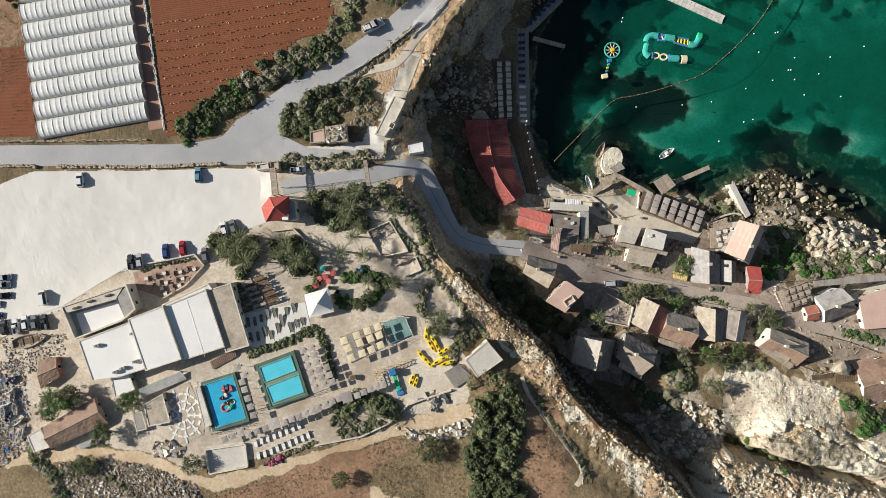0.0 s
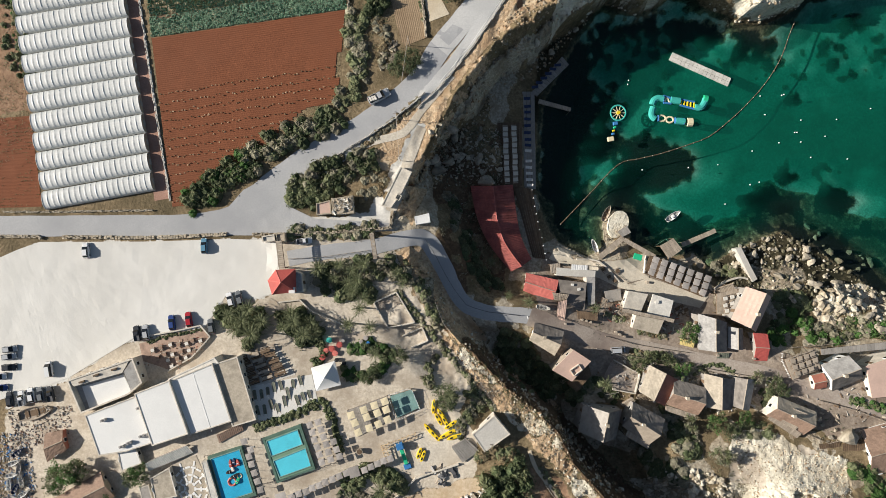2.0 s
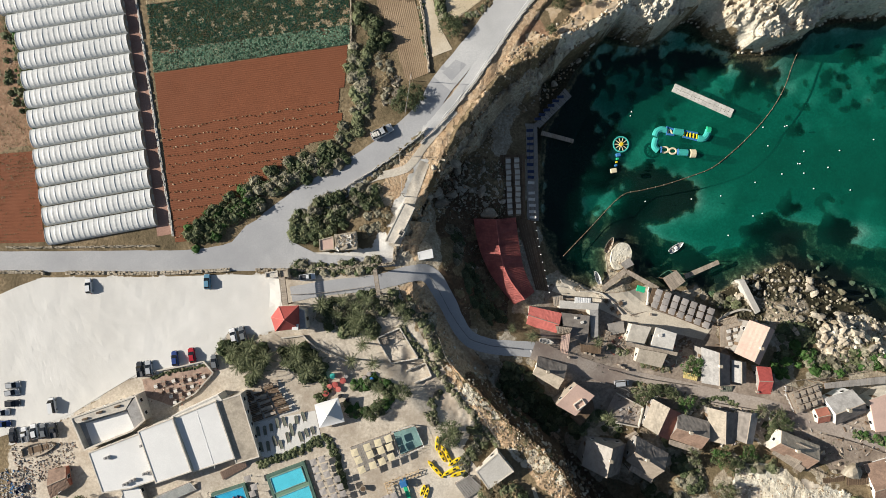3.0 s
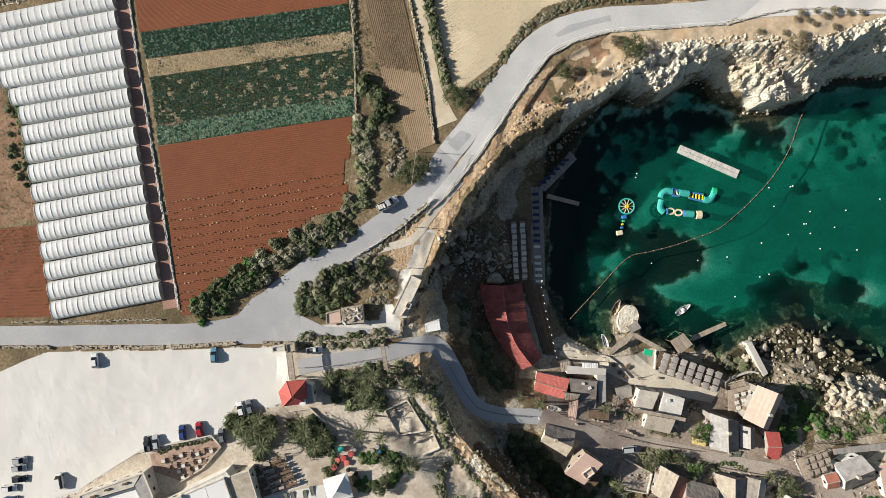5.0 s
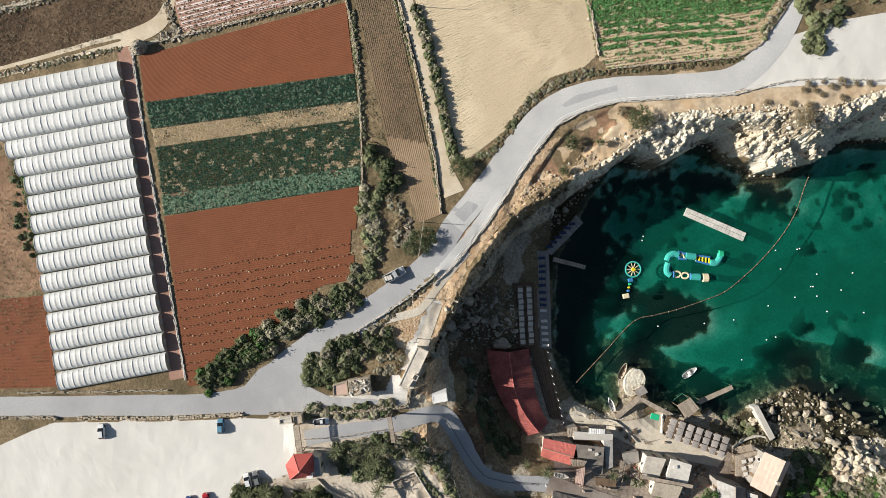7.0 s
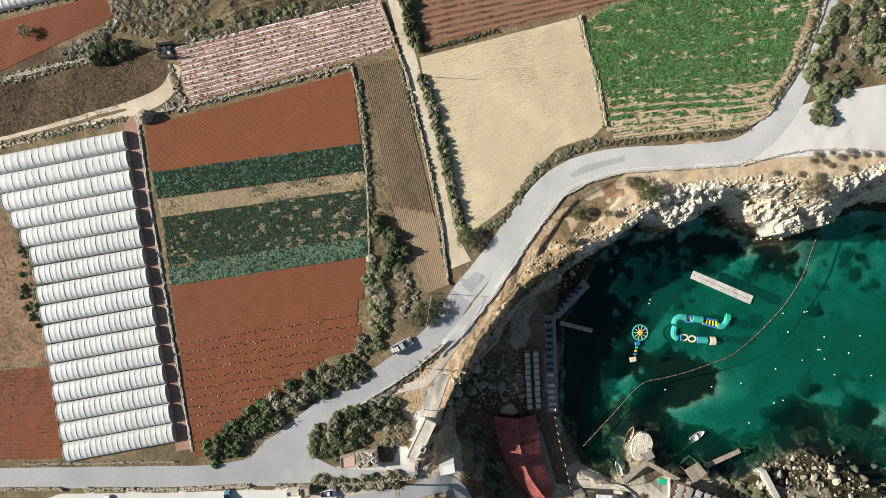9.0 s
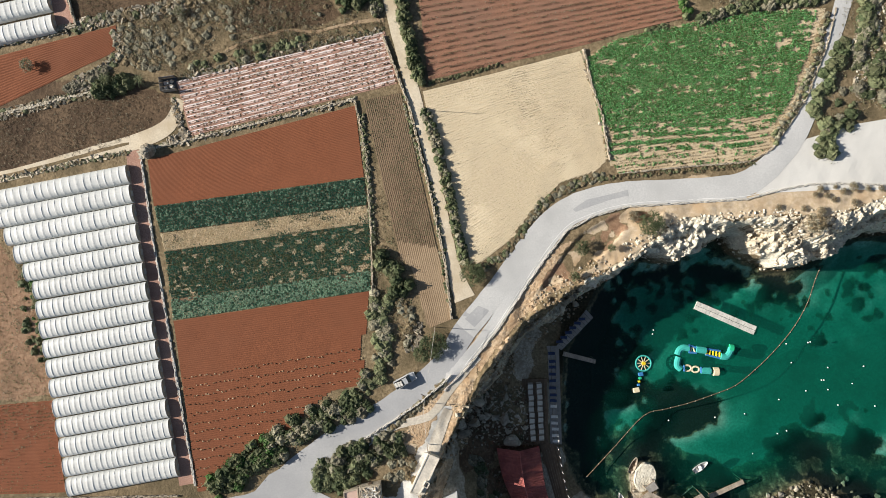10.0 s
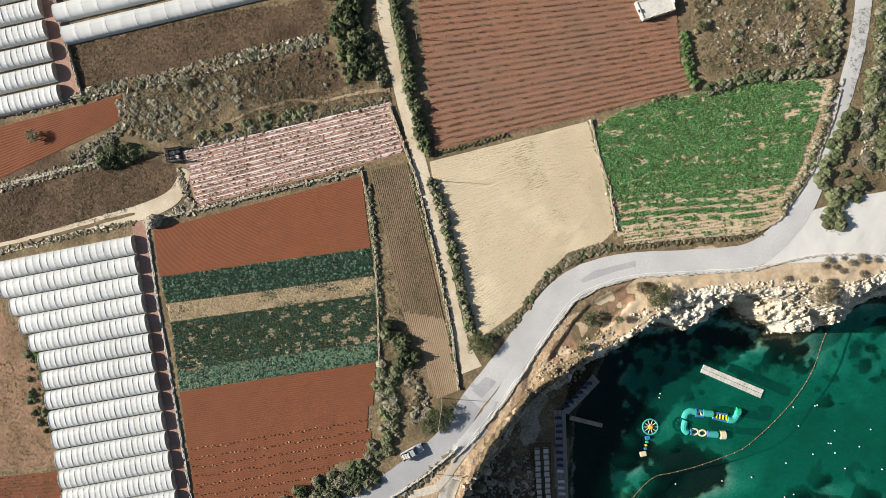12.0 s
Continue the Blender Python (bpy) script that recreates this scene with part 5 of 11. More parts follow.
def green_rows(x, y):
    """Where green plants still stand: in separate rows towards the road, closed further in, with short dry gaps along the rows."""
    v = y - 0.06 * x + 0.25 * np.sin(x / 9.0)
    d = to_line(x, y, LOW_SIDE)[0]
    e = to_line(x, y, EAST_SIDE)[0] + 0.8 * rough_field(x, y, 4, 14)
    open_rows = 1 - smooth(d, 6, 17)
    row = np.floor(v / 2.0)
    between = smooth(0.5 + 0.5 * np.sin(v * 6.283 / 2.0), 0.38, 0.68)
    dry = rough_field(x / 3.2 + 17 * row, row * 5.3, 1.1, 15, 3)
    gap = between * smooth(dry, 0.02, 0.2) * (0.55 + 0.45 * (1 - smooth(e, 2, 14)))
    whole = rough_field(x / 2.0, v, 1.6, 16, 3)
    keep = RNG.uniform(size=len(x)) > np.maximum(0.97 * open_rows * between, 0.95 * gap)
    return keep & (whole < 0.5 - 0.3 * open_rows) & ((d > 3.4) | (RNG.uniform(size=len(x)) < 0.2)) & (e > 3.2)


F_I0 = [(27.3, 153.0), (95.5, 167.3), (87.4, 121.7), (36.0, 115.4)]
field(F_I0, 36, 0.08, "creamsoil", "field of bright green leafy crops in rows", cut=CUT_I)
crop(F_I0, 66, 250, (0.28, 0.46), 8, 0.40, ["greens", "greens", "greens", "leafbright"], "rows of bright green leafy crops", green_rows, cut=CUT_I, lift=0.3)
crop(F_I0, 50, 170, (0.12, 0.26), 4, 0.3, ["straw", "straw", "leafdry"], "dry leaves between the green rows", patchy(3, 15, -0.25), cut=CUT_I, name="dry_leaves")
F_J = [(-21.3, 210.2), (51.5, 210.2), (54.7, 158.8), (-14.2, 143.9)]
CUT_J = [(-21.0, 210.2), (50.7, 208.7), (51.9, 177.9), (54.1, 159.5), (39.5, 156.7), (27.3, 152.6), (5.8, 148.3), (-13.9, 144.5), (-17.9, 166.8)]
field(F_J, 38, 0.16, "brownsoil", "brown field ploughed in broken ridges", cut=CUT_J)
crop(F_J, 38, 240, (0.08, 0.2), 5, 0.26, ["leafdry", "leafdry", "leafbrown", "leafgrey"], "withered plants along brown ridges", patchy(2.2, 17, -0.25), cut=CUT_J, name="withered_rows")
def dashes(q, rows, width, fill, cut, at=0.45):
    """Broken strips lying along the rows of a field."""
    V, F = [], []
    for k in range(rows):
        u = 0.0
        while u < 1:
            e = u + RNG.uniform(0.004, 0.026)
            if RNG.uniform() < fill:
                us = np.linspace(u, min(e, 1), 5)
                w = width * RNG.uniform(0.7, 1.3)
                lo, hi = bilinear(q, us, np.full(5, (k + at - w / 2) / rows)), bilinear(q, us, np.full(5, (k + at + w / 2) / rows))
                mid = (lo[2] + hi[2]) / 2
                if inside(mid[0], mid[1], cut):
                    i = len(V)
                    for row in (lo, hi):
                        z = ground(row[:, 0], row[:, 1]) + 0.36
                        V += [(*p, h) for p, h in zip(row, z)]
                    F += [(i + j, i + j + 1, i + j + 6, i + j + 5) for j in range(4)]
            u = e + RNG.uniform(0.001, 0.006)
    return np.array(V), np.array(F)


stuff("withered_rows", *dashes(F_J, 38, 0.09, 0.6, CUT_J, 0.62), "leafbrown", "broken dark lines of withered stalks on ridges", "crops")
# pale strips put the ridges' sunlit highlight into colour
stuff("withered_rows", *dashes(F_J, 38, 0.07, 0.35, CUT_J, 0.38), "leafdry", "broken pale lines of dry stalks on ridges", "crops")
F_K = [(-83.8, 144.8), (-26.1, 157.7), (-22.6, 143.4), (-79.9, 129.6)]
field(F_K, 14, 0.06, "pinksoil", "field of pinkish soil under pale mulch strips")
plain("mulch", (0.72, 0.64, 0.60), 0.2, 0.3, 1.5)
plain("mulch_pink", (0.56, 0.41, 0.35), 0.25, 0.3, 1.5)
for mulch, v0, v1, keep in (("mulch", 0.09, 0.33, 0.96), ("mulch_pink", 0.42, 0.66, 0.7)):
    bm = bmesh.new()
    for k in range(11):
        us = np.linspace(0.008, 0.992, 90)
        wav = rough_field(us * 60, us * 0 + k * 7.0, 2.5, 55, 3)
        e0, e1 = bilinear(F_K, us, (k + v0 + 0.07 * wav) / 11), bilinear(F_K, us, (k + v1 + 0.07 * np.roll(wav, 7)) / 11)
        rows_v = [[bm.verts.new((*p, h)) for p, h in zip(e, ground(e[:, 0], e[:, 1]) + 0.17 + 0.07 * np.abs(wav))] for e in (e0, e1)]
        for i in range(89):
            if RNG.uniform() < keep:
                bm.faces.new((rows_v[0][i], rows_v[1][i], rows_v[1][i + 1], rows_v[0][i + 1]))
    bmesh.ops.delete(bm, geom=[v for v in bm.verts if not v.link_faces], context="VERTS")
    bmesh.ops.recalc_face_normals(bm, faces=bm.faces[:])
    tagged(part("mulch_strips", bm, mulch), "pale torn plastic mulch strips on pink soil", "mulch", kind="stuff")
crop(F_K, 11, 34, (0.22, 0.4), 14, 0.3, ["leafgrey", "leafbrown", "leafdry", "leafdark"], "sparse dry plants in mulch rows", patchy(4, 19, -0.35))
crop(F_K, 22, 150, (0.08, 0.18), 4, 0.22, ["leafdry", "straw", "leafbrown"], "dry leaves on the mulch field", patchy(3, 20, -0.1), name="dry_leaves")
F_L = [(-144.1, 150.0), (-100.5, 160.6), (-99.5, 153.8), (-144.2, 133.6)]
CUT_L = [(-144.1, 150.0), (-125.0, 155.2), (-100.5, 160.6), (-99.4, 154.8), (-110.8, 145.7), (-115.6, 143.1), (-134.6, 136.6), (-144.2, 133.6)]
field(F_L, 18, 0.14, "redsoil", "small red soil field in broken furrows", cut=CUT_L)
F_M = [(-139.5, 55.3), (-118.7, 57.1), (-115.2, 31.7), (-139.5, 31.1)]
field(F_M, 26, 0.12, "redsoil", "small red-brown field beside the tunnels")
crop(F_M, 26, 40, (0.12, 0.26), 4, 0.28, ["leafdry", "leaf"], "dry weeds in red furrows", patchy(4, 23, 0.05), name="weeds")
sheet("alley", [(-98.0, 126.1), (-94.2, 126.0), (-88.2, 88.2), (-79.4, 34.2), (-83.5, 33.5), (-91.7, 88.0), (-96.7, 115.0)], 0.05, "pinksoil", "bare earth alley at the ends of plastic tunnels", "path")
ribbon("farm_track", [(-28.1, 216.5), (-28.2, 185.5), (-26.3, 173.9), (-23.9, 162.3), (-20.6, 149.1), (-16.2, 132.8), (-13.2, 120.5), (-11.2, 109.7), (-9.1, 98.9), (-7.4, 91.2), (-4.8, 84.3)], [3.6, 3.6, 3.4, 3.4, 3.6, 3.4, 3.2, 3.2, 3.8, 6.0], 0.10, "path", "pale dusty farm track between hedges", "track")
ribbon("dirt_track", [(-147.4, 116.2), (-131.6, 119.2), (-115.7, 123.1), (-103.1, 126.4), (-93.3, 128.8), (-85.8, 132.9), (-82.6, 139.8)], [3.0, 3.0, 3.4, 3.6, 4.5, 4.2, 2.4], 0.10, "path", "sandy dirt track beside the tunnels", "track")
ribbon("footpath", [(-70.0, 152.9), (-63.4, 155.9), (-57.5, 157.4), (-52.8, 158.5), (-45.0, 157.9), (-38.8, 159.4), (-32.6, 160.4), (-26.4, 160.8)], [0.8, 0.7, 0.7, 0.8, 0.8, 0.8, 0.9, 1.2], 0.12, "drysoil", "narrow footpath worn through dry scrub", "path")
ribbon("track_verge", [(-147.4, 116.2), (-131.6, 119.2), (-115.7, 123.1), (-103.1, 126.4), (-97.0, 127.8)], [0.9, 1.0, 0.9, 1.1, 0.6], 0.125, "scrub", "dry weedy strip between the wheel tracks", "track")
sheet("lay_by", [(87.5, 126.8), (101.0, 130.7), (114.5, 132.8), (117.2, 112.8), (93.3, 113.0), (81.3, 112.5), (73.7, 112.0)], 0.10, "dust", "pale gravel lay-by beside the road", "parking")
sheet("road_patch", [(24.7, 108.5), (28.5, 111.0), (34.7, 112.4), (39.6, 113.6), (39.7, 112.0), (34.7, 110.9), (29.3, 109.1), (25.4, 107.7)], 0.165, "asphalt", "darker repair patch on the asphalt", "road")
sheet("road_patch", [(-4.8, 78.9), (-1.2, 82.5), (1.9, 81.2), (-2.2, 76.6)], 0.165, "asphalt", "darker repair patch at the junction", "road")
ribbon("road_shoulder", [(-11.5, 60.8), (-5.4, 67.0), (3.1, 77.6), (13.9, 93.7), (22.0, 104.0), (29.4, 107.9), (38.8, 110.6), (57.6, 111.7), (71.3, 112.4)], [2.4, 3.4, 3.4, 3.4], 0.136, "paleroad", "bleached edge of the coast road")
ribbon("edge_line", [(-4.8, 66.4), (3.8, 77.1), (14.6, 93.2), (22.5, 103.3), (29.7, 107.1), (39.0, 109.7), (57.6, 110.8), (71.3, 111.5), (78.7, 113.6)], [0.12, 0.12], 0.17, "white", "faint white line along the road edge", "road marking")
sheet("junction", [(-65.0, 29.4), (-58.8, 36.6), (-49.4, 41.7), (-36.8, 44.1), (-43.0, 36.2), (-46.1, 32.3), (-39.0, 28.9), (-17.9, 27.8), (-17.1, 25.7), (-49.2, 23.5), (-55.5, 24.1), (-63.4, 24.1)], 0.10, "asphalt", "wide grey junction of the coast road", "road")
ribbon("cliff_walk", [(-36.8, 44.1), (-24.3, 49.6), (-15.0, 52.4), (-11.6, 55.9), (-8.0, 60.6), (-1.1, 68.4)] , [1.2, 2, 2.2, 2.2, 1.8, 1.5], 0.10, "sand", "trodden sandy path along the cliff top", "path")
ribbon("cliff_terrace", [(-9.5, 54.3), (-12.6, 46.5), (-14.8, 38.7), (-17.9, 30.9)], [2.6, 3.2, 3.2, 2.8], 0.12, "sand", "pale worn path along the cliff edge", "path")


sheet("car_park", [(-131.8, 15.3), (-122.2, 19.6), (-115.8, 21.9), (-85.5, 22.2), (-61.8, 23.1), (-49.1, 22.7), (-48.7, 15.9), (-50.5, 8.0), (-55.2, 6.6), (-62.8, 8.1), (-69.2, -1.7), (-77.0, -2.7), (-87.7, -4.0), (-95.6, -8.8), (-106.0, -15.4), (-114.2, -18.3), (-130.3, -23.3)], 0.07, "dust", "pale dusty gravel car park", "car park")


# ---- plastic tunnels ----
TUNNEL_HOOPS = 21


def tunnel_meshes(w=5.2, h=1.85):
    n, segs = 12, 160
    a = np.linspace(0, math.pi, n + 1)
    prof = np.column_stack([-np.cos(a) * w / 2, np.sin(a) ** 0.6 * h])
    u = np.linspace(0, 1, segs + 1)
    V, F = [], []
    for k in range(segs + 1):
        ph = (u[k] * (TUNNEL_HOOPS - 1)) % 1
        sag = (1 - 0.075 * math.sin(math.pi * ph) ** 0.6 - 0.008 * math.sin(k * 2.7))
        for y, z in prof:
            V.append((u[k], y * (0.98 + 0.02 * sag), z * sag))
    for k in range(segs):
        for j in range(n):
            i = k * (n + 1) + j
            F.append((i, i + 1, i + n + 2, i + n + 1))
    cover = mesh_of("cover", V, F, "film", smooth=True)
    hoop = bmesh.new()
    rings = []
    for y, z in prof:
        rings.append([hoop.verts.new((dx, y * k, z * k)) for dx, k in ((-0.06, 0.985), (-0.035, 1.007), (0.035, 1.007), (0.06, 0.985))])
    for r0, r1 in zip(rings[:-1], rings[1:]):
        for i in range(4):
            hoop.faces.new((r0[i], r0[(i + 1) % 4], r1[(i + 1) % 4], r1[i]))
    bmesh.ops.recalc_face_normals(hoop, faces=hoop.faces[:])
    hm = bpy.data.meshes.new("hoop")
    hoop.to_mesh(hm), hoop.free()
    hm.materials.append(M["rib"])
    end = bmesh.new()
    vs = [end.verts.new((0, y, z)) for y, z in prof]
    end.faces.new(vs)
    vs2 = [end.verts.new((0.12, y * 0.97, z * 0.97)) for y, z in prof]
    end.faces.new(vs2[::-1])
    for i in range(len(vs) - 1):
        end.faces.new((vs[i], vs[i + 1], vs2[i + 1], vs2[i]))
    em = bpy.data.meshes.new("end_wall")
    end.to_mesh(em), end.free()
    em.materials.append(M["weatherwood"])
    door = bpy.data.meshes.new("door")
    d = boxes((0.16, 0, 0.02, 0.06, 1.6, 1.1), bevel=0.02)
    d.to_mesh(d and door), d.free()
    door.materials.append(M["grey"])
    return cover, hm, em, door


COVER, HOOP, END_WALL, TUNNEL_DOOR = tunnel_meshes()


def tunnel(p, q):
    """A plastic-covered growing tunnel from its far end p to its door end q."""
    p, q = np.array(p), np.array(q)
    d = q - p
    L, a = np.hypot(*d), math.degrees(math.atan2(d[1], d[0]))
    z0, z1 = gz(*p), gz(*q)
    ob = new("polytunnel")
    ob.matrix_basis = pose(p[0], p[1], z0 + 0.03, 0, -math.degrees(math.atan2(z1 - z0, L)), a)
    tagged(ob, "long white plastic-covered growing tunnel with arched hoops", "greenhouse", "rows of plastic tunnels")
    c = under(new("cover", COVER), ob)
    c.scale = (L, 1, 1)
    for k in range(TUNNEL_HOOPS):
        h = under(new("hoop", HOOP), ob)
        h.location = (L * k / (TUNNEL_HOOPS - 1), 0, 0)
    for x, turn in ((0, 180), (L, 0)):
        w = under(new("end_wall", END_WALL), ob)
        w.matrix_basis = pose(x, 0, 0, 0, 0, turn)
        under(new("door", TUNNEL_DOOR), w)
    return ob


R0, R1 = (-96.9, 119.3), (-83.8, 38.9)
LEFT = [(-136.0, 112.1), (-122.8, 87.5)] + [(-113.9, 33.4)]
for k in range(16):
    f = k / 15
    a, b, g = (LEFT[0], LEFT[1], k / 5) if k < 5 else (LEFT[1], LEFT[2], (k - 5) / 10)
    tunnel([a[i] + (b[i] - a[i]) * g for i in (0, 1)], [R0[i] + (R1[i] - R0[i]) * f for i in (0, 1)])
R0, R1, L0, L1 = (-125.0, 196.8), (-117.3, 161.1), (-158.8, 189.8), (-151.1, 154.1)
for k in range(7):
    f = k / 6
    tunnel([L0[i] + (L1[i] - L0[i]) * f for i in (0, 1)], [R0[i] + (R1[i] - R0[i]) * f for i in (0, 1)])
R0, R1, L0, L1 = (-39.8, 206.4), (-33.7, 194.6), (-120.6, 189.3), (-116.0, 177.0)
for k in range(3):
    f = k / 2
    tunnel([L0[i] + (L1[i] - L0[i]) * f for i in (0, 1)], [R0[i] + (R1[i] - R0[i]) * f + (0, 0)[i] for i in (0, 1)])
sheet("alley", [(-124.8, 196.7), (-119.7, 196.6), (-111.5, 159.7), (-116.8, 159.3)], 0.05, "pinksoil", "bare earth alley between blocks of tunnels", "path")


# ---- dry stone walls: each stone of the nearer ones is a piece ----
STONES = []
for k in range(5):
    bm = bmesh.new()
    box(bm, 0, 0, 0, 1, 1, 1, bevel=0.16)
    for v in bm.verts:
        v.co += Vector(RNG.uniform(-0.07, 0.07, 3))
    me = bpy.data.meshes.new("stone")
    bm.to_mesh(me), bm.free()
    me.materials.append(M["stonewall"])
    STONES.append(me)
STONE_V = [np.array([v.co for v in me.vertices]) for me in STONES]
STONE_F = [[tuple(p.vertices) for p in me.polygons] for me in STONES]


def stone_wall(line, width=0.6, height=0.9, label="low dry stone wall of pale limestone", step=0.74, name="stone_wall", material="stonewall"):
    """A dry stone wall: two courses of rough stones in one mesh over a solid core."""
    V, F = [], []
    n = 0
    for x, y, a in along(line, step):
        z = gz(x, y)
        for course in range(2):
            for side in (-1, 1):
                if course and RNG.uniform() < 0.18:
                    continue
                k = RNG.integers(0, 5)
                s = np.array([step * RNG.uniform(0.85, 1.15), width * 0.52, height / 2 * RNG.uniform(0.85, 1.2)])
                t = a + RNG.uniform(-0.12, 0.12)
                p = STONE_V[k] * s + [0, side * width * 0.25 + RNG.uniform(-0.12, 0.12), height / 2 * course]
                V.append(np.column_stack([x + p[:, 0] * math.cos(t) - p[:, 1] * math.sin(t), y + p[:, 0] * math.sin(t) + p[:, 1] * math.cos(t), z - 0.08 + p[:, 2]]))
                F += [tuple(i + n for i in f) for f in STONE_F[k]]
                n += len(p)
    me = bpy.data.meshes.new(name)
    me.from_pydata(np.concatenate(V).tolist(), [], F)
    me.materials.append(M[material])
    return tagged(new(name, me), label, "wall", kind="structure")


stone_wall([(-135.2, 23.3), (-115.9, 23.4), (-114.9, 22.8)], 0.8, 0.8)
stone_wall([(-108.5, 23.3), (-85.5, 23.3), (-74.4, 23.7), (-63.0, 24.4)], 0.9, 0.9)
stone_wall([(-55.5, 24.4), (-42.9, 24.5), (-30.3, 25.4), (-17.8, 26.4), (-17.3, 30.9)], 0.8, 1.0)
stone_wall([(-93.9, 126.0), (-90.9, 104.0), (-88.2, 88.2), (-82.3, 52.2), (-79.1, 33.8)], 0.55, 0.45, "long low pale kerb wall beside the red field", material="concrete")
stone_wall([(-125.6, 30.2), (-106.4, 30.4), (-83.7, 30.9)], 0.5, 0.6)
stone_wall([(-144.2, 132.5), (-131.5, 136.5), (-115.6, 140.3), (-104.6, 142.5)], 0.9, 0.6, material="boulder")
stone_wall([(-118.5, 187.2), (-116.6, 178.5), (-114.2, 169.9), (-111.4, 160.5)], 0.6, 0.9)
stone_wall([(-134.5, 156.1), (-125.0, 157.6), (-111.4, 160.5)], 0.8, 0.7, material="boulder")
stone_wall([(-89.0, 126.7), (-79.6, 128.6), (-56.1, 134.1), (-34.3, 139.2)], 0.6, 0.6, material="boulder")
stone_wall([(28.0, 151.5), (30.2, 141.5), (32.8, 133.8), (34.8, 121.5)], 0.6, 0.7)
stone_wall([(-26.5, 156.1), (-19.7, 137.5), (-14.5, 115.9), (-10.1, 94.3), (-8.4, 79.0)], 0.6, 0.7)
stone_wall([(-34.3, 138.5), (-31.4, 123.8), (-30.3, 105.3), (-29.9, 86.8)], 0.5, 0.6)
stone_wall([(-10.3, 59.6), (-4.1, 65.8), (4.5, 76.5), (15.3, 92.7), (23.1, 102.7), (30.0, 106.4), (39.2, 109.0), (57.6, 110.0), (71.3, 110.7), (78.9, 112.8), (88.0, 114.5), (95.5, 114.7), (113.3, 113.9), (133.0, 113.6)], 0.45, 0.5, "low concrete-capped parapet along the cliff road", material="concrete")
stone_wall([(-32.9, 46.1), (-24.4, 51.5), (-16.6, 56.7), (-8.8, 63.4)], 0.4, 0.8, "low broken parapet beside the coast road", material="concrete")
stone_wall([(37.5, 118.1), (57.2, 119.8), (72.4, 120.8), (78.4, 124.1), (87.6, 137.7), (93.5, 152.8), (95.7, 161.9)], 0.4, 0.5)

# ---- hedges and scrub ----
hedge([(-26.0, 210.3), (-25.0, 191.7), (-23.8, 179.3), (-21.4, 165.3), (-18.8, 152.2), (-16.4, 143.3)], 3.2, 3.4, ["leaf", "leafdark", "leaf"], "prickly green hedge along the farm track", density=1.5)
hedge([(-16.4, 142.9), (-5.0, 145.3), (5.8, 148.3)], 1.2, 1.0, ["leaf", "leafdry"])
hedge([(-15.1, 135.9), (-11.3, 123.5), (-8.7, 112.8), (-6.2, 100.4), (-4.7, 94.3)], 2.6, 2.4, ["leaf", "leafgrey", "leafdark"], "grey-green cactus hedge beside the track", density=1.5)
hedge([(-32.8, 135.4), (-31.4, 123.8), (-30.3, 111.4), (-29.8, 99.1)], 1.6, 1.2, ["leaf", "leafgrey"])
hedge([(-21.2, 140.6), (-18.2, 128.2), (-13.7, 114.3), (-10.8, 98.9), (-9.0, 83.6)], 1.4, 1.0, ["leafgrey", "leaf", "leafdark"])
hedge([(-1.7, 92.0), (6.0, 95.8), (12.2, 104.9), (19.2, 112.5), (26.8, 115.8), (34.5, 117.6)], 2.4, 0.8, ["leafdry", "leafgrey", "leaf"], "dry roadside weeds and low shrubs")
hedge([(34.5, 116.9), (48.1, 118.0), (66.3, 119.4), (73.9, 120.4)], 1.4, 0.8, ["leaf", "leafdry"], "weeds along the road wall")
hedge([(78.8, 126.2), (85.6, 137.0), (90.8, 150.0), (93.2, 160.5)], 2.2, 1.6, ["leafgrey", "leafdry", "leafgrey", "leaf"], "grey weeds along the lane wall")
hedge([(45.2, 156.4), (47.6, 157.0), (50.4, 157.8)], 1.9, 1.2, ["leafdark", "leaf"], "dark low hedge between two fields", 0.34)
hedge([(53.1, 174.9), (54.5, 167.2), (56.2, 160.3)], 2.6, 2.0, ["leaf", "leafbright"], "green hedge at the field corner")
hedge([(59.2, 159.5), (71.4, 162.6), (84.9, 163.9), (92.5, 165.0)], 3.0, 2.0, ["leafgrey", "leaf", "leafdark"])
hedge([(94.3, 192.5), (94.2, 180.3), (94.4, 171.1), (92.5, 164.3)], 2.6, 1.8, ["leafgrey", "leaf"])
hedge([(107.8, 189.2), (105.2, 164.8), (102.8, 152.7)], 4.0, 2.0, ["leaf", "leafgrey", "leafdark"])
hedge([(97.6, 152.8), (93.7, 143.7), (90.6, 136.1), (89.1, 133.1)], 4.5, 2.4, ["leafdark", "leaf"], "dense dark shrubs beside the road")
hedge([(95.3, 132.3), (93.2, 127.3), (91.3, 122.8)], 6.0, 2.6, ["leaf", "leafdark"], "dense green shrubs beside the lay-by", 0.45)
hedge([(103.7, 163.3), (104.0, 155.7), (100.5, 148.9)], 4.5, 2.0, ["leaf", "leafgrey"], "green shrubs beside the road", 0.45)
hedge([(101.2, 148.2), (107.2, 145.1), (114.7, 146.5)], 4.0, 1.5, ["leafgrey", "leaf"])
hedge([(-40.1, 192.0), (-37.9, 179.5), (-36.4, 170.2), (-34.1, 164.0)], 9.0, 4.5, ["leafdark", "leaf", "leafdark"], "dense dark green thicket beside the track", 0.55, 30)
hedge([(-31.7, 176.3), (-29.4, 167.0), (-27.9, 162.3)], 3.0, 2.2, ["leaf", "leafgrey"])
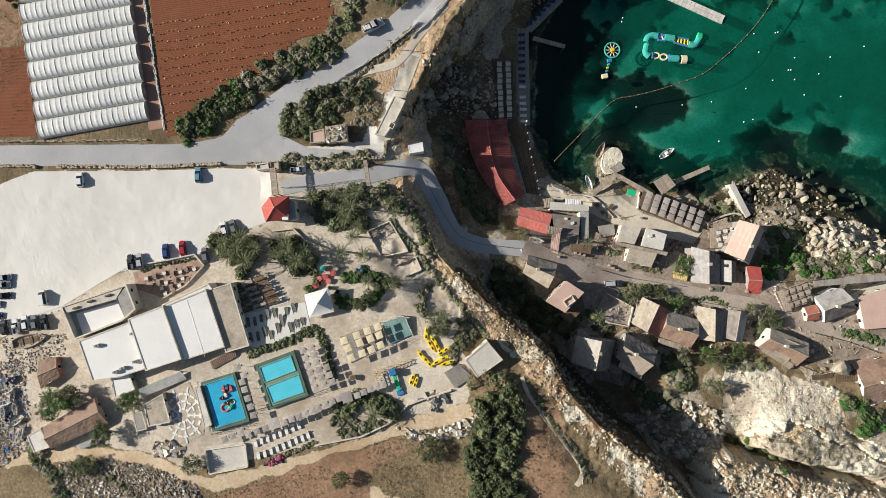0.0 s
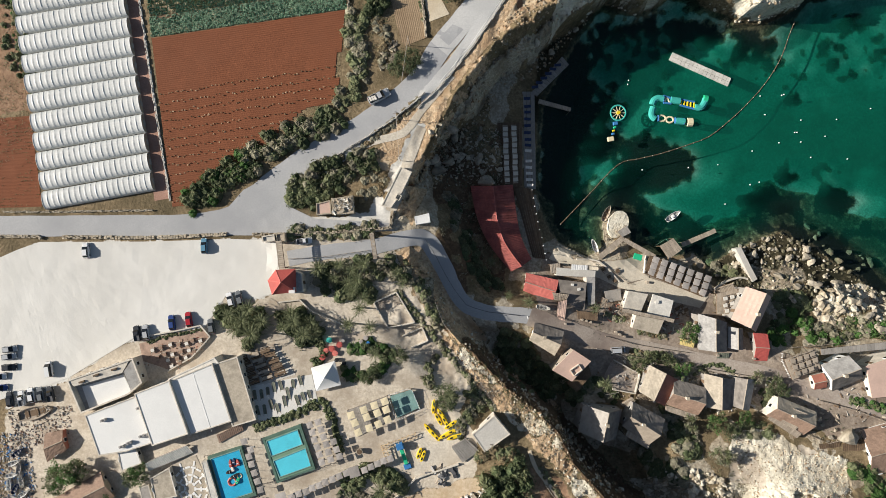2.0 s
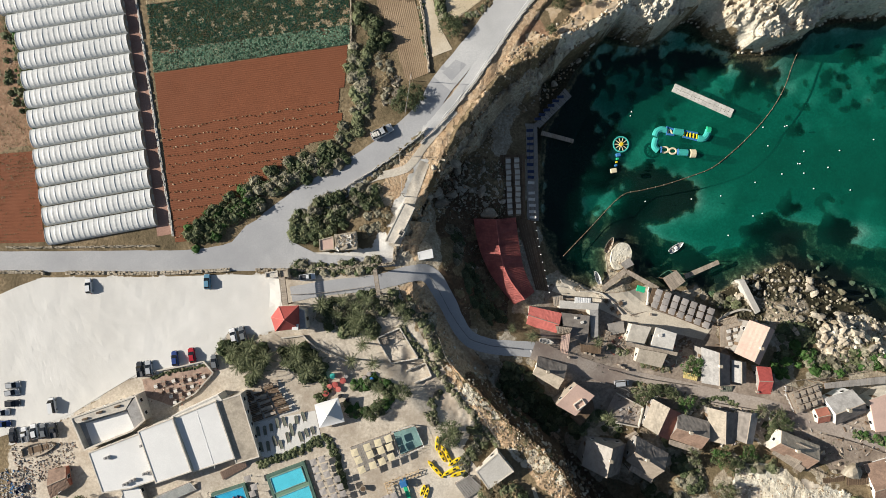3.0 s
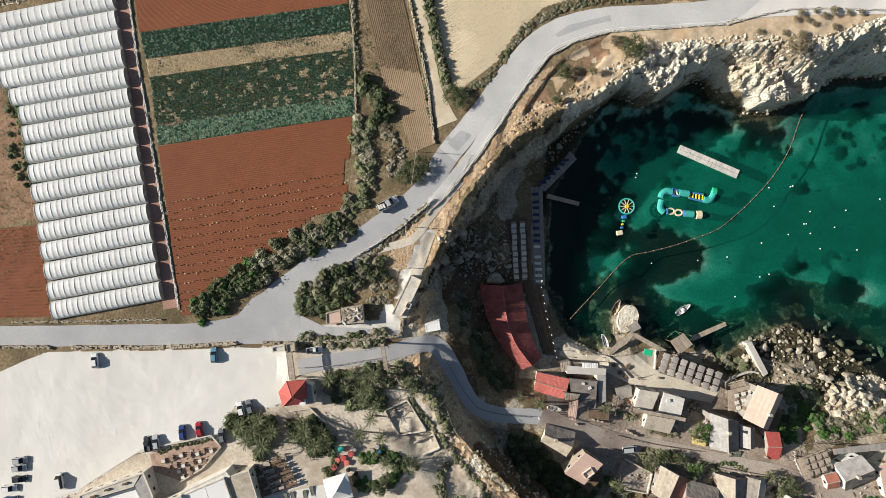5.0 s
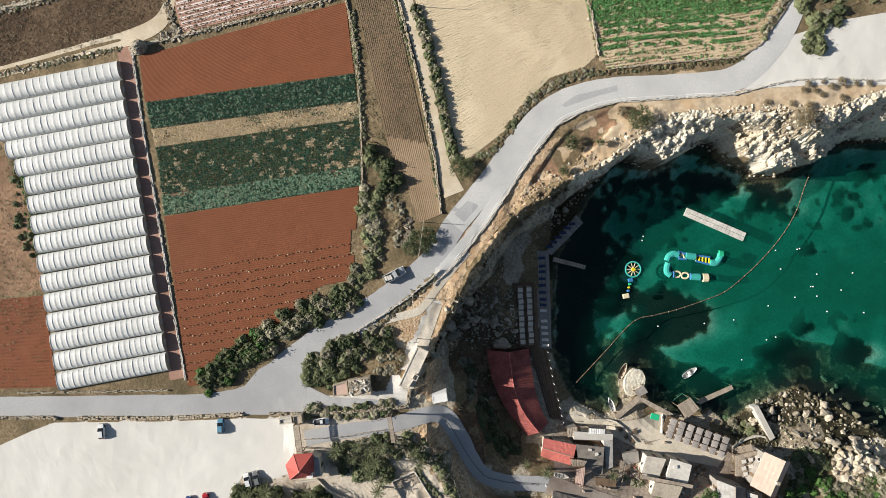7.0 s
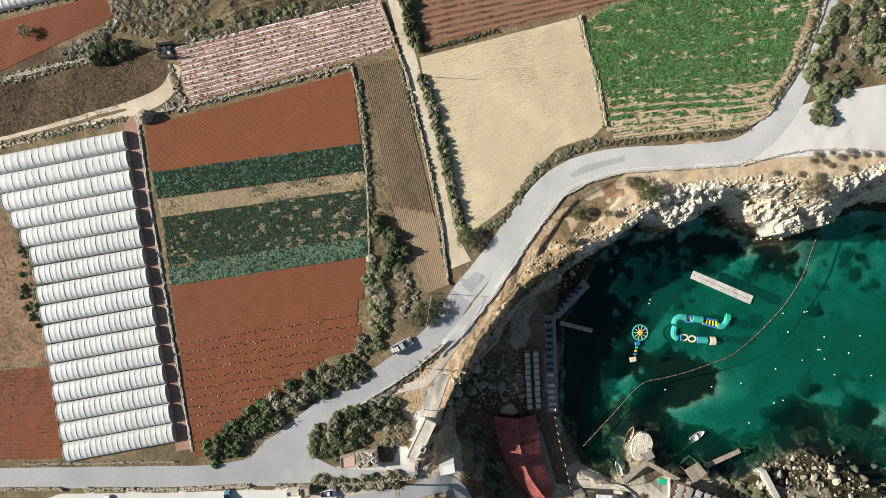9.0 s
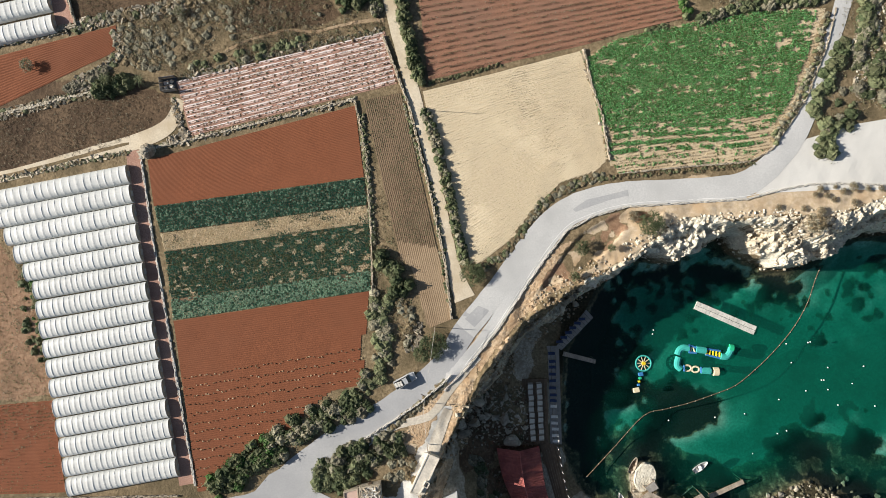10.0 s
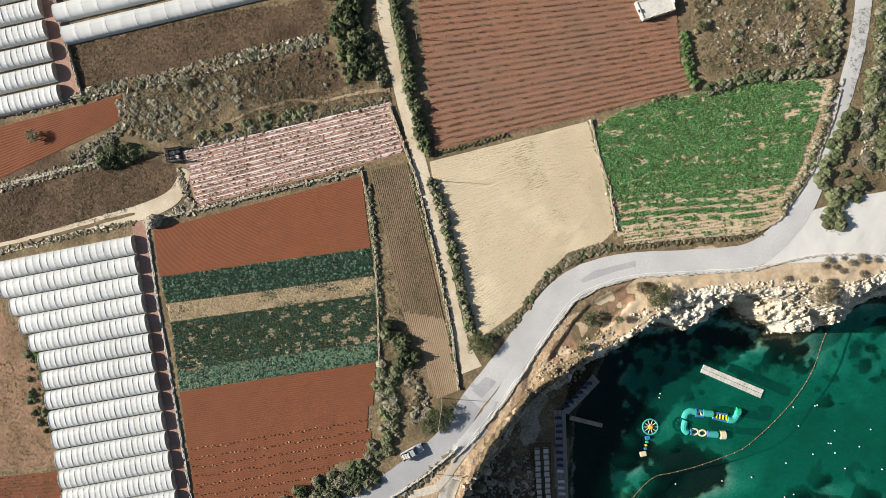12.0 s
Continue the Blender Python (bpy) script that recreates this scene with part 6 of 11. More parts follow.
hedge([(-105.4, 141.7), (-100.6, 144.0), (-96.7, 144.7)], 6.0, 4.0, ["leafdark", "leaf"], "large dark green thicket", 0.5, 30)
hedge([(-114.0, 142.6), (-107.7, 146.1), (-103.0, 148.7)], 3.0, 1.6, ["leafgrey"], "grey rubble and cactus clump")
hedge([(-127.5, 99.0), (-124.6, 92.0), (-122.4, 84.0), (-121.0, 76.0), (-119.8, 69.0)], 2.6, 1.6, ["leafbright", "leaf", "leafdark"], "green shrubs along the tunnel ends", density=0.9)
hedge([(-74.2, 32.5), (-69.5, 35.3), (-65.1, 40.1), (-60.4, 42.9), (-57.0, 44.0)], 8.0, 3.2, ["leaf", "leafbright", "leafdark"], "green roadside thicket below the red field", 0.5)
hedge([(-57.0, 44.0), (-53.4, 48.0), (-47.9, 51.4), (-41.6, 53.0), (-35.4, 55.5), (-32.3, 57.7)], 8.0, 2.8, ["leafgrey", "leaf", "leafdark"], "grey-green roadside thicket", 0.5)
hedge([(-32.8, 60.5), (-27.4, 65.9), (-26.6, 72.1), (-28.9, 78.4), (-27.3, 86.1)], 6.0, 2.2, ["leafgrey", "leaf"], "grey-green scrub above the road", 0.45)
hedge([(-27.2, 97.0), (-23.8, 90.7), (-21.1, 86.1)], 6.0, 3.2, ["leaf", "leafdark"], "dark green thicket beside the narrow field", 0.5)
hedge([(-22.6, 84.5), (-19.5, 78.3), (-21.1, 72.1)], 3.0, 1.4, ["leafgrey", "leafdry"])
hedge([(-43.8, 37.8), (-36.8, 41.0), (-27.4, 44.1), (-21.2, 44.9)], 7.5, 3.0, ["leaf", "leafgrey", "leafdark"], "tangled cactus and shrubs on the traffic island", 0.5)
hedge([(-45.4, 37.0), (-41.4, 33.1), (-36.7, 36.3), (-30.5, 37.9)], 6.0, 2.4, ["leafdark", "leaf"], "dark green shrubs on the traffic island", 0.5)
hedge([(-24.2, 38.7), (-21.1, 41.8), (-19.2, 37.9), (-26.5, 34.7)], 3.0, 1.4, ["leafgrey", "leafdry"])
hedge([(-45.2, 24.5), (-39.7, 25.5), (-30.3, 24.9), (-21.7, 26.2)], 4.0, 1.8, ["leaf", "leafgrey", "leafdark"], "shrub bed beside the entrance lane", 0.45)
hedge([(-25.9, 48.8), (-19.6, 53.5), (-14.2, 58.1), (-10.3, 61.9)], 2.2, 0.7, ["leafdry", "leafgrey"], "dry grass below the road")
bushes([(*p, r) for p, r in zip([(-13.4, 72.0), (-2.7, 91.3), (-16.5, 69.7), (26.9, 98.0), (24.6, 90.3), (34.6, 97.9), (45.3, 104.3)], [4.6, 4.2, 3, 2.6, 1.7, 1.3, 4.2])], "dark", "beside the coast road", 2.6)
bushes([(*p, r) for p, r in zip([(88.6, 103.8), (90.9, 107.3), (79.6, 108.5), (89.5, 111.7), (90.7, 113.2), (94.8, 113.8), (96.7, 112.6), (99.3, 113.6), (103.3, 113.2), (106.8, 113.2), (92.5, 111.4), (94.3, 110.4), (99.7, 109.5), (86.4, 108.1), (40.8, 106.3)], [3.6, 1.5, 1.1, 1, 1.2, 0.8, 1.1, 1.5, 1, 1, 1, 1, 1.1, 1, 2])], "dry", "on the sandy cliff top")
bushes([(*p, r) for p, r in zip([(-82.4, 163.5), (-124.6, 149.4)], [2.0, 2.4])], "grey", "in dry fallow land")
bushes([(*p, r) for p, r in zip([(75.2, 170.2), (82.0, 171.3), (57.9, 176.3), (80.7, 181.7), (89.5, 168.9), (67.0, 174.6)], [1.6, 1.5, 1.8, 1.4, 2.2, 1.0])], "green", "in rough grazing land")
scatter("dry_grass", [(-99.7, 161.9), (-82.4, 164.7), (-46.4, 173.5), (-40.3, 170.3), (-26.4, 160.8), (-26.4, 157.7), (-82.6, 145.7), (-100.6, 153.3)], 4300, (0.25, 0.8), 8, 0.34, ["leafgrey", "leafdry", "leafbrown", "leafbrown", "leafgrey", "leaf"], "dry grass and low shrubs on fallow land", patch=12)
scatter("dry_grass", [(-117.0, 173.9), (-71.3, 184.0), (-40.0, 195.1), (-40.2, 176.5), (-63.6, 169.9), (-110.8, 161.3)], 3000, (0.2, 0.55), 6, 0.28, ["leafbrown", "leafbrown", "leafbrown", "leafdry", "leafdark"], "sparse weeds on dark fallow land", patch=8)
scatter("dry_grass", [(-144.2, 135.9), (-104.6, 141.7), (-85.7, 141.4), (-83.4, 135.2), (-104.7, 126.1), (-144.2, 119.5)], 2600, (0.2, 0.5), 6, 0.28, ["leafbrown", "leafbrown", "leafbrown", "leafgrey"], "sparse weeds on dark fallow land", patch=8)
scatter("dry_grass", [(53.7, 202.5), (94.5, 201.6), (94.0, 166.5), (66.8, 163.2), (57.8, 165.6)], 3600, (0.25, 0.85), 8, 0.36, ["leafbrown", "leafgrey", "leafdry", "leaf"], "dry scrub and weeds on rocky land", patch=7)
scatter("dry_grass", [(-147.4, 114.0), (-125.3, 98.3), (-117.6, 68.7), (-116.2, 50.0), (-135.2, 37.6), (-154.2, 37.6)], 1400, (0.3, 0.7), 7, 0.36, ["leafdry", "leaf", "leafgrey"], "weeds beside the tunnels", patch=8)
scatter("dry_grass", [(98.7, 180.2), (115.2, 182.9), (126.4, 131.2), (105.5, 134.4), (92.1, 133.1), (96.9, 155.8)], 1000, (0.3, 0.9), 8, 0.4, ["leafdry", "leafgrey", "leaf"], "dry scrub beside the lane", patch=7)
scatter("dry_grass", [(-27.2, 114.1), (-19.5, 84.5), (-16.5, 72.1), (-21.1, 69.8), (-28.9, 78.4), (-30.3, 107.9)], 500, (0.3, 0.8), 8, 0.4, ["leafdry", "leafgrey", "leaf"], "dry scrub at the field edge", patch=7)
shrubs([(-99.0, 160.0), (-87.6, 163.4), (-66.0, 168.0), (-63.0, 159.2), (-71.3, 153.4), (-82.0, 147.6), (-98.0, 149.0)], 300, (0.4, 1.4), ["leafgrey", "leafgrey", "leafdry", "leafgrey", "leafdry"], "grey rounded shrubs on fallow land", 0.5, 9)
shrubs([(-64.0, 168.5), (-42.0, 172.4), (-40.3, 163.0), (-52.0, 158.4), (-63.0, 159.0)], 60, (0.35, 1.1), ["leafgrey", "leafdry", "leafbrown"], "scattered low shrubs on fallow land", 0.7, 6)
shrubs([(-80.0, 149.4), (-62.2, 153.6), (-48.0, 156.6), (-48.4, 154.0), (-62.2, 150.6), (-80.0, 146.8)], 46, (0.6, 1.5), ["leaf", "leaf", "leafgrey"], "green shrubs beside the mulched field", 0.8)
scatter("dry_grass", [(-93.4, 159.5), (-82.2, 160.0), (-73.6, 154.6), (-82.2, 149.6), (-92.0, 151.2)], 900, (0.2, 0.55), 8, 0.3, ["straw", "leafdry", "leafdry", "leafgrey"], "yellow dry grass on fallow land", patch=4)
shrubs([(-127.3, 95.9), (-122.4, 91.4), (-118.5, 76.2), (-114.9, 62.5), (-120.0, 64.0), (-127.3, 76.2)], 70, (0.5, 1.3), ["leaf", "leafbright", "leaf", "leafdark"], "small green shrubs beside the plastic tunnels", 0.9, None, 0.34)
shrubs([(88.4, 124.2), (94.5, 135.0), (97.4, 140.5), (99.8, 149.5), (102.6, 162.0), (108.5, 176.4), (124.0, 178.0), (124.4, 138.2), (103.4, 134.4), (98.6, 129.0), (94.0, 121.2)], 130, (0.8, 2.6), ["leaf", "leafdark", "leaf", "leafgrey"], "dense green shrubs beside the lane", 0.8, None, 0.4)
shrubs([(55.0, 198.0), (94.0, 198.0), (93.6, 166.0), (84.7, 164.4), (64.4, 164.4), (57.0, 168.0)], 170, (0.4, 1.4), ["leafgrey", "leafgrey", "leafdry", "leaf"], "grey shrubs on rocky land", 0.75, 8)
for p, r in zip([(-92.8, 144.6), (-102.2, 144.8)], [2.6, 3.0]):
    palm(*p, r, 2.2, 22)


# ---- loose pieces ----
def rubble(poly, n, size, mats, label, name="rubble", top=None):
    """Loose broken pieces, each with its own edges, in one mesh."""
    P = np.array(poly)
    q = RNG.uniform(P.min(0), P.max(0), (n * 3, 2))
    q = q[inside(q[:, 0], q[:, 1], poly)][:n]
    q = q[ground(q[:, 0], q[:, 1]) > -0.25]
    Z = ground(q[:, 0], q[:, 1]) if top is None else np.full(len(q), top)
    V, F, idx, k0 = [], [], [], 0
    base = np.array([(x, y, z) for x in (-0.5, 0.5) for y in (-0.5, 0.5) for z in (-0.5, 0.5)])
    faces = [(0, 1, 3, 2), (4, 6, 7, 5), (0, 4, 5, 1), (2, 3, 7, 6), (0, 2, 6, 4), (1, 5, 7, 3)]
    for (x, y), z in zip(q, Z):
        s = RNG.uniform(*size) * np.array([RNG.uniform(0.4, 2.4), RNG.uniform(0.3, 1.0), RNG.uniform(0.2, 0.7)])
        R = np.array(Euler(RNG.uniform(-0.4, 0.4, 3) + [0, 0, RNG.uniform(0, 6.3)]).to_matrix())
        V.append((base + RNG.uniform(-0.12, 0.12, base.shape)) * s @ R.T + [x, y, z + s[2] * 0.4])
        F += [tuple(i + k0 for i in f) for f in faces]
        idx += [RNG.integers(0, len(mats))] * 6
        k0 += 8
    return stuff(name, np.concatenate(V), np.array(F), mats, label, "rubble", idx)


# ---- buildings: kit ----
def wall_ring(outline, t, z0, z1):
    """Upright walls of thickness t round an outline, as one mesh with an open middle."""
    P = np.array(outline, float)
    if sum((P[i][0] * P[i - 1][1] - P[i - 1][0] * P[i][1]) for i in range(len(P))) > 0:
        P = P[::-1]
    n = len(P)
    inner = []
    for i in range(n):
        a, b, c = P[i - 1], P[i], P[(i + 1) % n]
        d1, d2 = (b - a) / np.linalg.norm(b - a), (c - b) / np.linalg.norm(c - b)
        n1, n2 = np.array([-d1[1], d1[0]]), np.array([-d2[1], d2[0]])
        m = n1 + n2
        inner.append(b + m / max(0.4, m @ n1) * t * 1.0)
    bm = bmesh.new()
    R = [[bm.verts.new((p[0], p[1], z)) for p in ring] for ring, z in ((P, z0), (P, z1), (inner, z1), (inner, z0))]
    for k in range(4):
        for i in range(n):
            bm.faces.new((R[k][i], R[k][(i + 1) % n], R[(k + 1) % 4][(i + 1) % n], R[(k + 1) % 4][i]))
    bmesh.ops.recalc_face_normals(bm, faces=bm.faces[:])
    return bm


def openings(parent, outline, z0, z1, pane="glass", frame="white", every=3.4, door=True):
    """Framed windows along each wall, and one door."""
    P = [np.array(p, float) for p in outline]
    mid = sum(P) / len(P)
    doored = not door
    for a, b in zip(P, [*P[1:], P[0]]):
        L = np.linalg.norm(b - a)
        n = int(L // every)
        d = (b - a) / max(L, 1e-6)
        nrm = np.array([d[1], -d[0]])
        if nrm @ ((a + b) / 2 - mid) < 0:
            nrm = -nrm
        turn = math.degrees(math.atan2(d[1], d[0]))
        for k in range(n):
            c = a + (b - a) * (k + 0.5) / n + nrm * 0.03
            zz = max(z0, z1 - 2.6)
            if not doored:
                part("door", boxes((c[0], c[1], z1 - 2.7, 0.95, 0.12, 2.05, turn), bevel=0.015), "darkwood", parent)
                doored = True
                continue
            w = part("window", boxes((c[0], c[1], zz + 0.9, 1.1, 0.14, 1.15, turn), bevel=0.02), frame, parent)
            part("pane", boxes((c[0] + nrm[0] * 0.05, c[1] + nrm[1] * 0.05, zz + 1.0, 0.9, 0.12, 0.95, turn)), pane, w)


def low_ground(outline):
    P = np.array(outline)
    return float(np.min(ground(P[:, 0], P[:, 1])))


def flat_house(name, outline, top, wall, roof, label, category="building", parapet=0.35, windows=True, roof_label=""):
    """A flat-roofed building: walls with a parapet, roof slab, windows and door."""
    z0 = low_ground(outline) - 0.4
    ob = empty(name, *np.mean(outline, 0), z0, 0, label, category)
    inv = Matrix.Translation((-ob.location[0], -ob.location[1], -z0))

    def add(pn, bm, m, lab=""):
        bmesh.ops.transform(bm, matrix=inv, verts=bm.verts[:])
        return part(pn, bm, m, ob, lab)

    add("wall", wall_ring(outline, 0.3, z0, top), wall)
    c = np.mean(outline, 0)
    add("roof", slab([tuple(c + (np.array(p) - c) * (0.985 if parapet > 0 else 1.03)) for p in outline], top - parapet - 0.25, top - parapet), roof, roof_label)
    if windows:
        sub = [(p[0] - ob.location[0], p[1] - ob.location[1]) for p in outline]
        openings(ob, sub, 0.4, top - z0 - 0.2)
    return ob


def gable_house(name, corners, eave, ridge, wall, roof, label, category="house", chimney=False, batten="", windows=True, roof2="", skew=0.5):
    """A gabled house. corners: the roof's outline; the ridge runs parallel to the first side."""
    A, B, C, D = [np.array(p, float) for p in corners]
    c = (A + B + C + D) / 4
    z0 = low_ground(corners) - 0.5
    ob = empty(name, c[0], c[1], z0, 0, label, category)
    r0, r1 = A + (D - A) * skew - c, B + (C - B) * skew - c
    A, B, C, D = A - c, B - c, C - c, D - c
    inn = [p * 0.93 for p in (A, B, C, D)]
    e, r = eave - z0, ridge - z0
    bm = slab([tuple(p) for p in inn], 0, e - 0.05)
    for p, q, m in ((inn[0], inn[3], r0 * 0.93), (inn[1], inn[2], r1 * 0.93)):
        vs = [bm.verts.new((*p, e - 0.06)), bm.verts.new((*q, e - 0.06)), bm.verts.new((*m, r - 0.12))]
        vs2 = [bm.verts.new((v.co.x * 0.96, v.co.y * 0.96, v.co.z)) for v in vs]
        bm.faces.new(vs), bm.faces.new(vs2[::-1])
        for i in range(3):
            bm.faces.new((vs[i], vs[(i + 1) % 3], vs2[(i + 1) % 3], vs2[i]))
    bmesh.ops.recalc_face_normals(bm, faces=bm.faces[:])
    part("wall", bm, wall, ob)
    for k, (p, q, s, m) in enumerate(((A, B, r1, r0), (D, C, r1, r0))):
        bm = bmesh.new()
        n = max(3, int(np.linalg.norm(q - p) / 0.55))
        top, bot = [], []
        rows = max(3, int(np.linalg.norm(p - m) / 0.5))
        g = {}
        for i in range(n + 1):
            for j in range(rows + 1):
                u, v = i / n, j / rows
                xy = (p + (q - p) * u) * (1 - v) + (m + (s - m) * u) * v
                z = e - 0.12 + (r - e + 0.12) * v + RNG.uniform(-0.03, 0.03) + 0.03 * (j % 2)
                g[i, j] = (bm.verts.new((*xy, z + 0.16)), bm.verts.new((*xy, z)))
        for i in range(n):
            for j in range(rows):
                for t in (0, 1):
                    f = [g[i, j][t], g[i + 1, j][t], g[i + 1, j + 1][t], g[i, j + 1][t]]
                    bm.faces.new(f)
        for i in range(n):
            for j in (0, rows):
                bm.faces.new((g[i, j][0], g[i + 1, j][0], g[i + 1, j][1], g[i, j][1]))
        for j in range(rows):
            for i in (0, n):
                bm.faces.new((g[i, j][0], g[i, j + 1][0], g[i, j + 1][1], g[i, j][1]))
        bmesh.ops.recalc_face_normals(bm, faces=bm.faces[:])
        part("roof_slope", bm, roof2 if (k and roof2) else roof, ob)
        if batten:
            for i in range(1, n, 2):
                u = i / n
                a, b = p + (q - p) * u, m + (s - m) * u
                part("batten", rod(bmesh.new(), (*a, e + 0.08), (*b, r + 0.2), 0.06, 4), batten, ob)
    part("ridge_cap", rod(bmesh.new(), (*r0, r + 0.14), (*r1, r + 0.14), 0.13, 6), "weatherwood", ob)
    if chimney:
        k = r0 * 0.6 + r1 * 0.4
        ch = part("chimney", boxes((k[0], k[1], r - 0.6, 0.7, 0.7, 1.7), bevel=0.03), "plaster", ob)
        part("chimney_cap", boxes((k[0], k[1], r + 1.1, 0.9, 0.9, 0.12), bevel=0.02), "stonewall", ch)
    if windows:
        openings(ob, [tuple(p) for p in inn], 0.4, e - 0.1)
    return ob


def lean_to(name, outline, zs, roof, wall, label, category="shed"):
    """A shed under one sloping sheet on posts; zs: the roof's height at each corner."""
    c = np.mean(outline, 0)
    z0 = low_ground(outline) - 0.2
    ob = empty(name, *c, z0, 0, label, category)
    P = [(p[0] - c[0], p[1] - c[1]) for p in outline]
    part("roof", slab(P, [z - z0 - 0.1 for z in zs], [z - z0 for z in zs]), roof, ob)
    for p, z in zip(P, zs):
        part("post", rod(bmesh.new(), (p[0] * 0.95, p[1] * 0.95, 0), (p[0] * 0.95, p[1] * 0.95, z - z0 - 0.1), 0.09), "darkwood", ob)
    n = len(P)
    for i in range(0, n, 2):
        a, b = np.array(P[i]) * 0.95, np.array(P[(i + 1) % n]) * 0.95
        L = np.linalg.norm(b - a)
        m = (a + b) / 2
        part("side_wall", boxes((m[0], m[1], 0, L, 0.1, min(zs) - z0 - 0.15, math.degrees(math.atan2(*(b - a)[::-1])))), wall, ob)
    k = max(3, int(np.linalg.norm(np.array(P[1]) - P[0]) / 0.5))
    for i in range(1, k):
        u = i / k
        a, b = np.array(P[0]) * (1 - u) + np.array(P[1]) * u, np.array(P[3 % n]) * (1 - u) + np.array(P[2]) * u
        za, zb = zs[0] * (1 - u) + zs[1] * u - z0, zs[3 % n] * (1 - u) + zs[2] * u - z0
        part("sheet_rib", rod(bmesh.new(), (*a, za + 0.02), (*b, zb + 0.02), 0.05, 4), roof, ob)
    return ob


def deck(name, outline, z, material, label, category="deck", board=0.45, legs=True):
    """A timber platform: boards, edge beam and legs."""
    c = np.mean(outline, 0)
    zb = low_ground(outline)
    ob = empty(name, *c, zb, 0, label, category)
    P = [np.array(p) - c for p in outline]
    A, B, C, D = P
    h = z - zb
    n = max(3, int(np.linalg.norm(B - A) / board))
    for i in range(n):
        u0, u1 = (i + 0.04) / n, (i + 0.96) / n
        q = [A + (B - A) * u0, A + (B - A) * u1, D + (C - D) * u1, D + (C - D) * u0]
        part("board", slab([tuple(p) for p in q], h - 0.08, h + RNG.uniform(-0.012, 0.012)), material, ob)
    part("edge_beam", wall_ring([tuple(p) for p in P], 0.15, h - 0.3, h - 0.09), "darkwood", ob)
    if legs and h > 0.3:
        for p in P:
            part("leg", rod(bmesh.new(), (*(p * 0.95), -1.5), (*(p * 0.95), h - 0.1), 0.12), "darkwood", ob)
    return ob


def fence(line, h, material, label, step=1.6, rails=2, name="fence", r=0.06):
    """A post-and-rail fence: each post and each rail."""
    pts = along(line, step)
    x0, y0 = pts[0][:2]
    z0 = gz(x0, y0)
    ob = empty(name, x0, y0, z0, 0, label, "fence")
    last = None
    for x, y, a in pts:
        z = gz(x, y) - z0
        part("post", rod(bmesh.new(), (x - x0, y - y0, z - 0.2), (x - x0, y - y0, z + h), r), material, ob)
        if last:
            for k in range(rails):
                f = h * (0.95 - 0.4 * k)
                part("rail", rod(bmesh.new(), (last[0], last[1], last[2] + f), (x - x0, y - y0, z + f), r * 0.7, 4), material, ob)
        last = (x - x0, y - y0, z)
    return ob


def low_wall(line, h, t, material, label, name="garden_wall", curved=True):
    """A plastered wall along a line, following the ground."""
    P = rounded(line, 5) if curved else np.array([np.array(a) * (1 - t_) + np.array(b) * t_ for a, b in zip(line[:-1], line[1:]) for t_ in (0.02, 0.35, 0.65, 0.98)])
    V, F = [], []
    d = np.gradient(P, axis=0)
    d /= np.hypot(d[:, 0], d[:, 1])[:, None] + 1e-9
    Z = ground(P[:, 0], P[:, 1])
    for (x, y), (dx, dy), z in zip(P, d, Z):
        V += [(x - dy * s * t / 2, y + dx * s * t / 2, z + k) for s, k in ((-1, -0.2), (-1, h), (1, h), (1, -0.2))]
    for i in range(len(P) - 1):
        for k in range(3):
            F.append((4 * i + k, 4 * i + k + 1, 4 * i + k + 5, 4 * i + k + 4))
    F += [(0, 3, 2, 1), tuple(4 * (len(P) - 1) + k for k in range(4))]
    bm = bmesh.new()
    vs = [bm.verts.new(v) for v in V]
    for f in F:
        bm.faces.new([vs[i] for i in f])
    bmesh.ops.recalc_face_normals(bm, faces=bm.faces[:])
    return tagged(part(name, bm, material), label, "wall", kind="structure")


# ---- cars ----
def loft(sections):
    """A skin over rows of (x, half width, bottom, top) with softly rounded shoulders."""
    bm = bmesh.new()
    rings = []
    for x, w, b, t in sections:
        k = (t - b)
        rings.append([bm.verts.new((x, y, z)) for y, z in ((-w * 0.92, b), (-w, b + k * 0.35), (-w * 0.97, b + k * 0.75), (-w * 0.78, t), (w * 0.78, t), (w * 0.97, b + k * 0.75), (w, b + k * 0.35), (w * 0.92, b))])
    for r, s in zip(rings[:-1], rings[1:]):
        for i in range(8):
            bm.faces.new((r[i], r[(i + 1) % 8], s[(i + 1) % 8], s[i]))
    bm.faces.new(rings[0]), bm.faces.new(rings[-1][::-1])
    bmesh.ops.recalc_face_normals(bm, faces=bm.faces[:])
    return bm


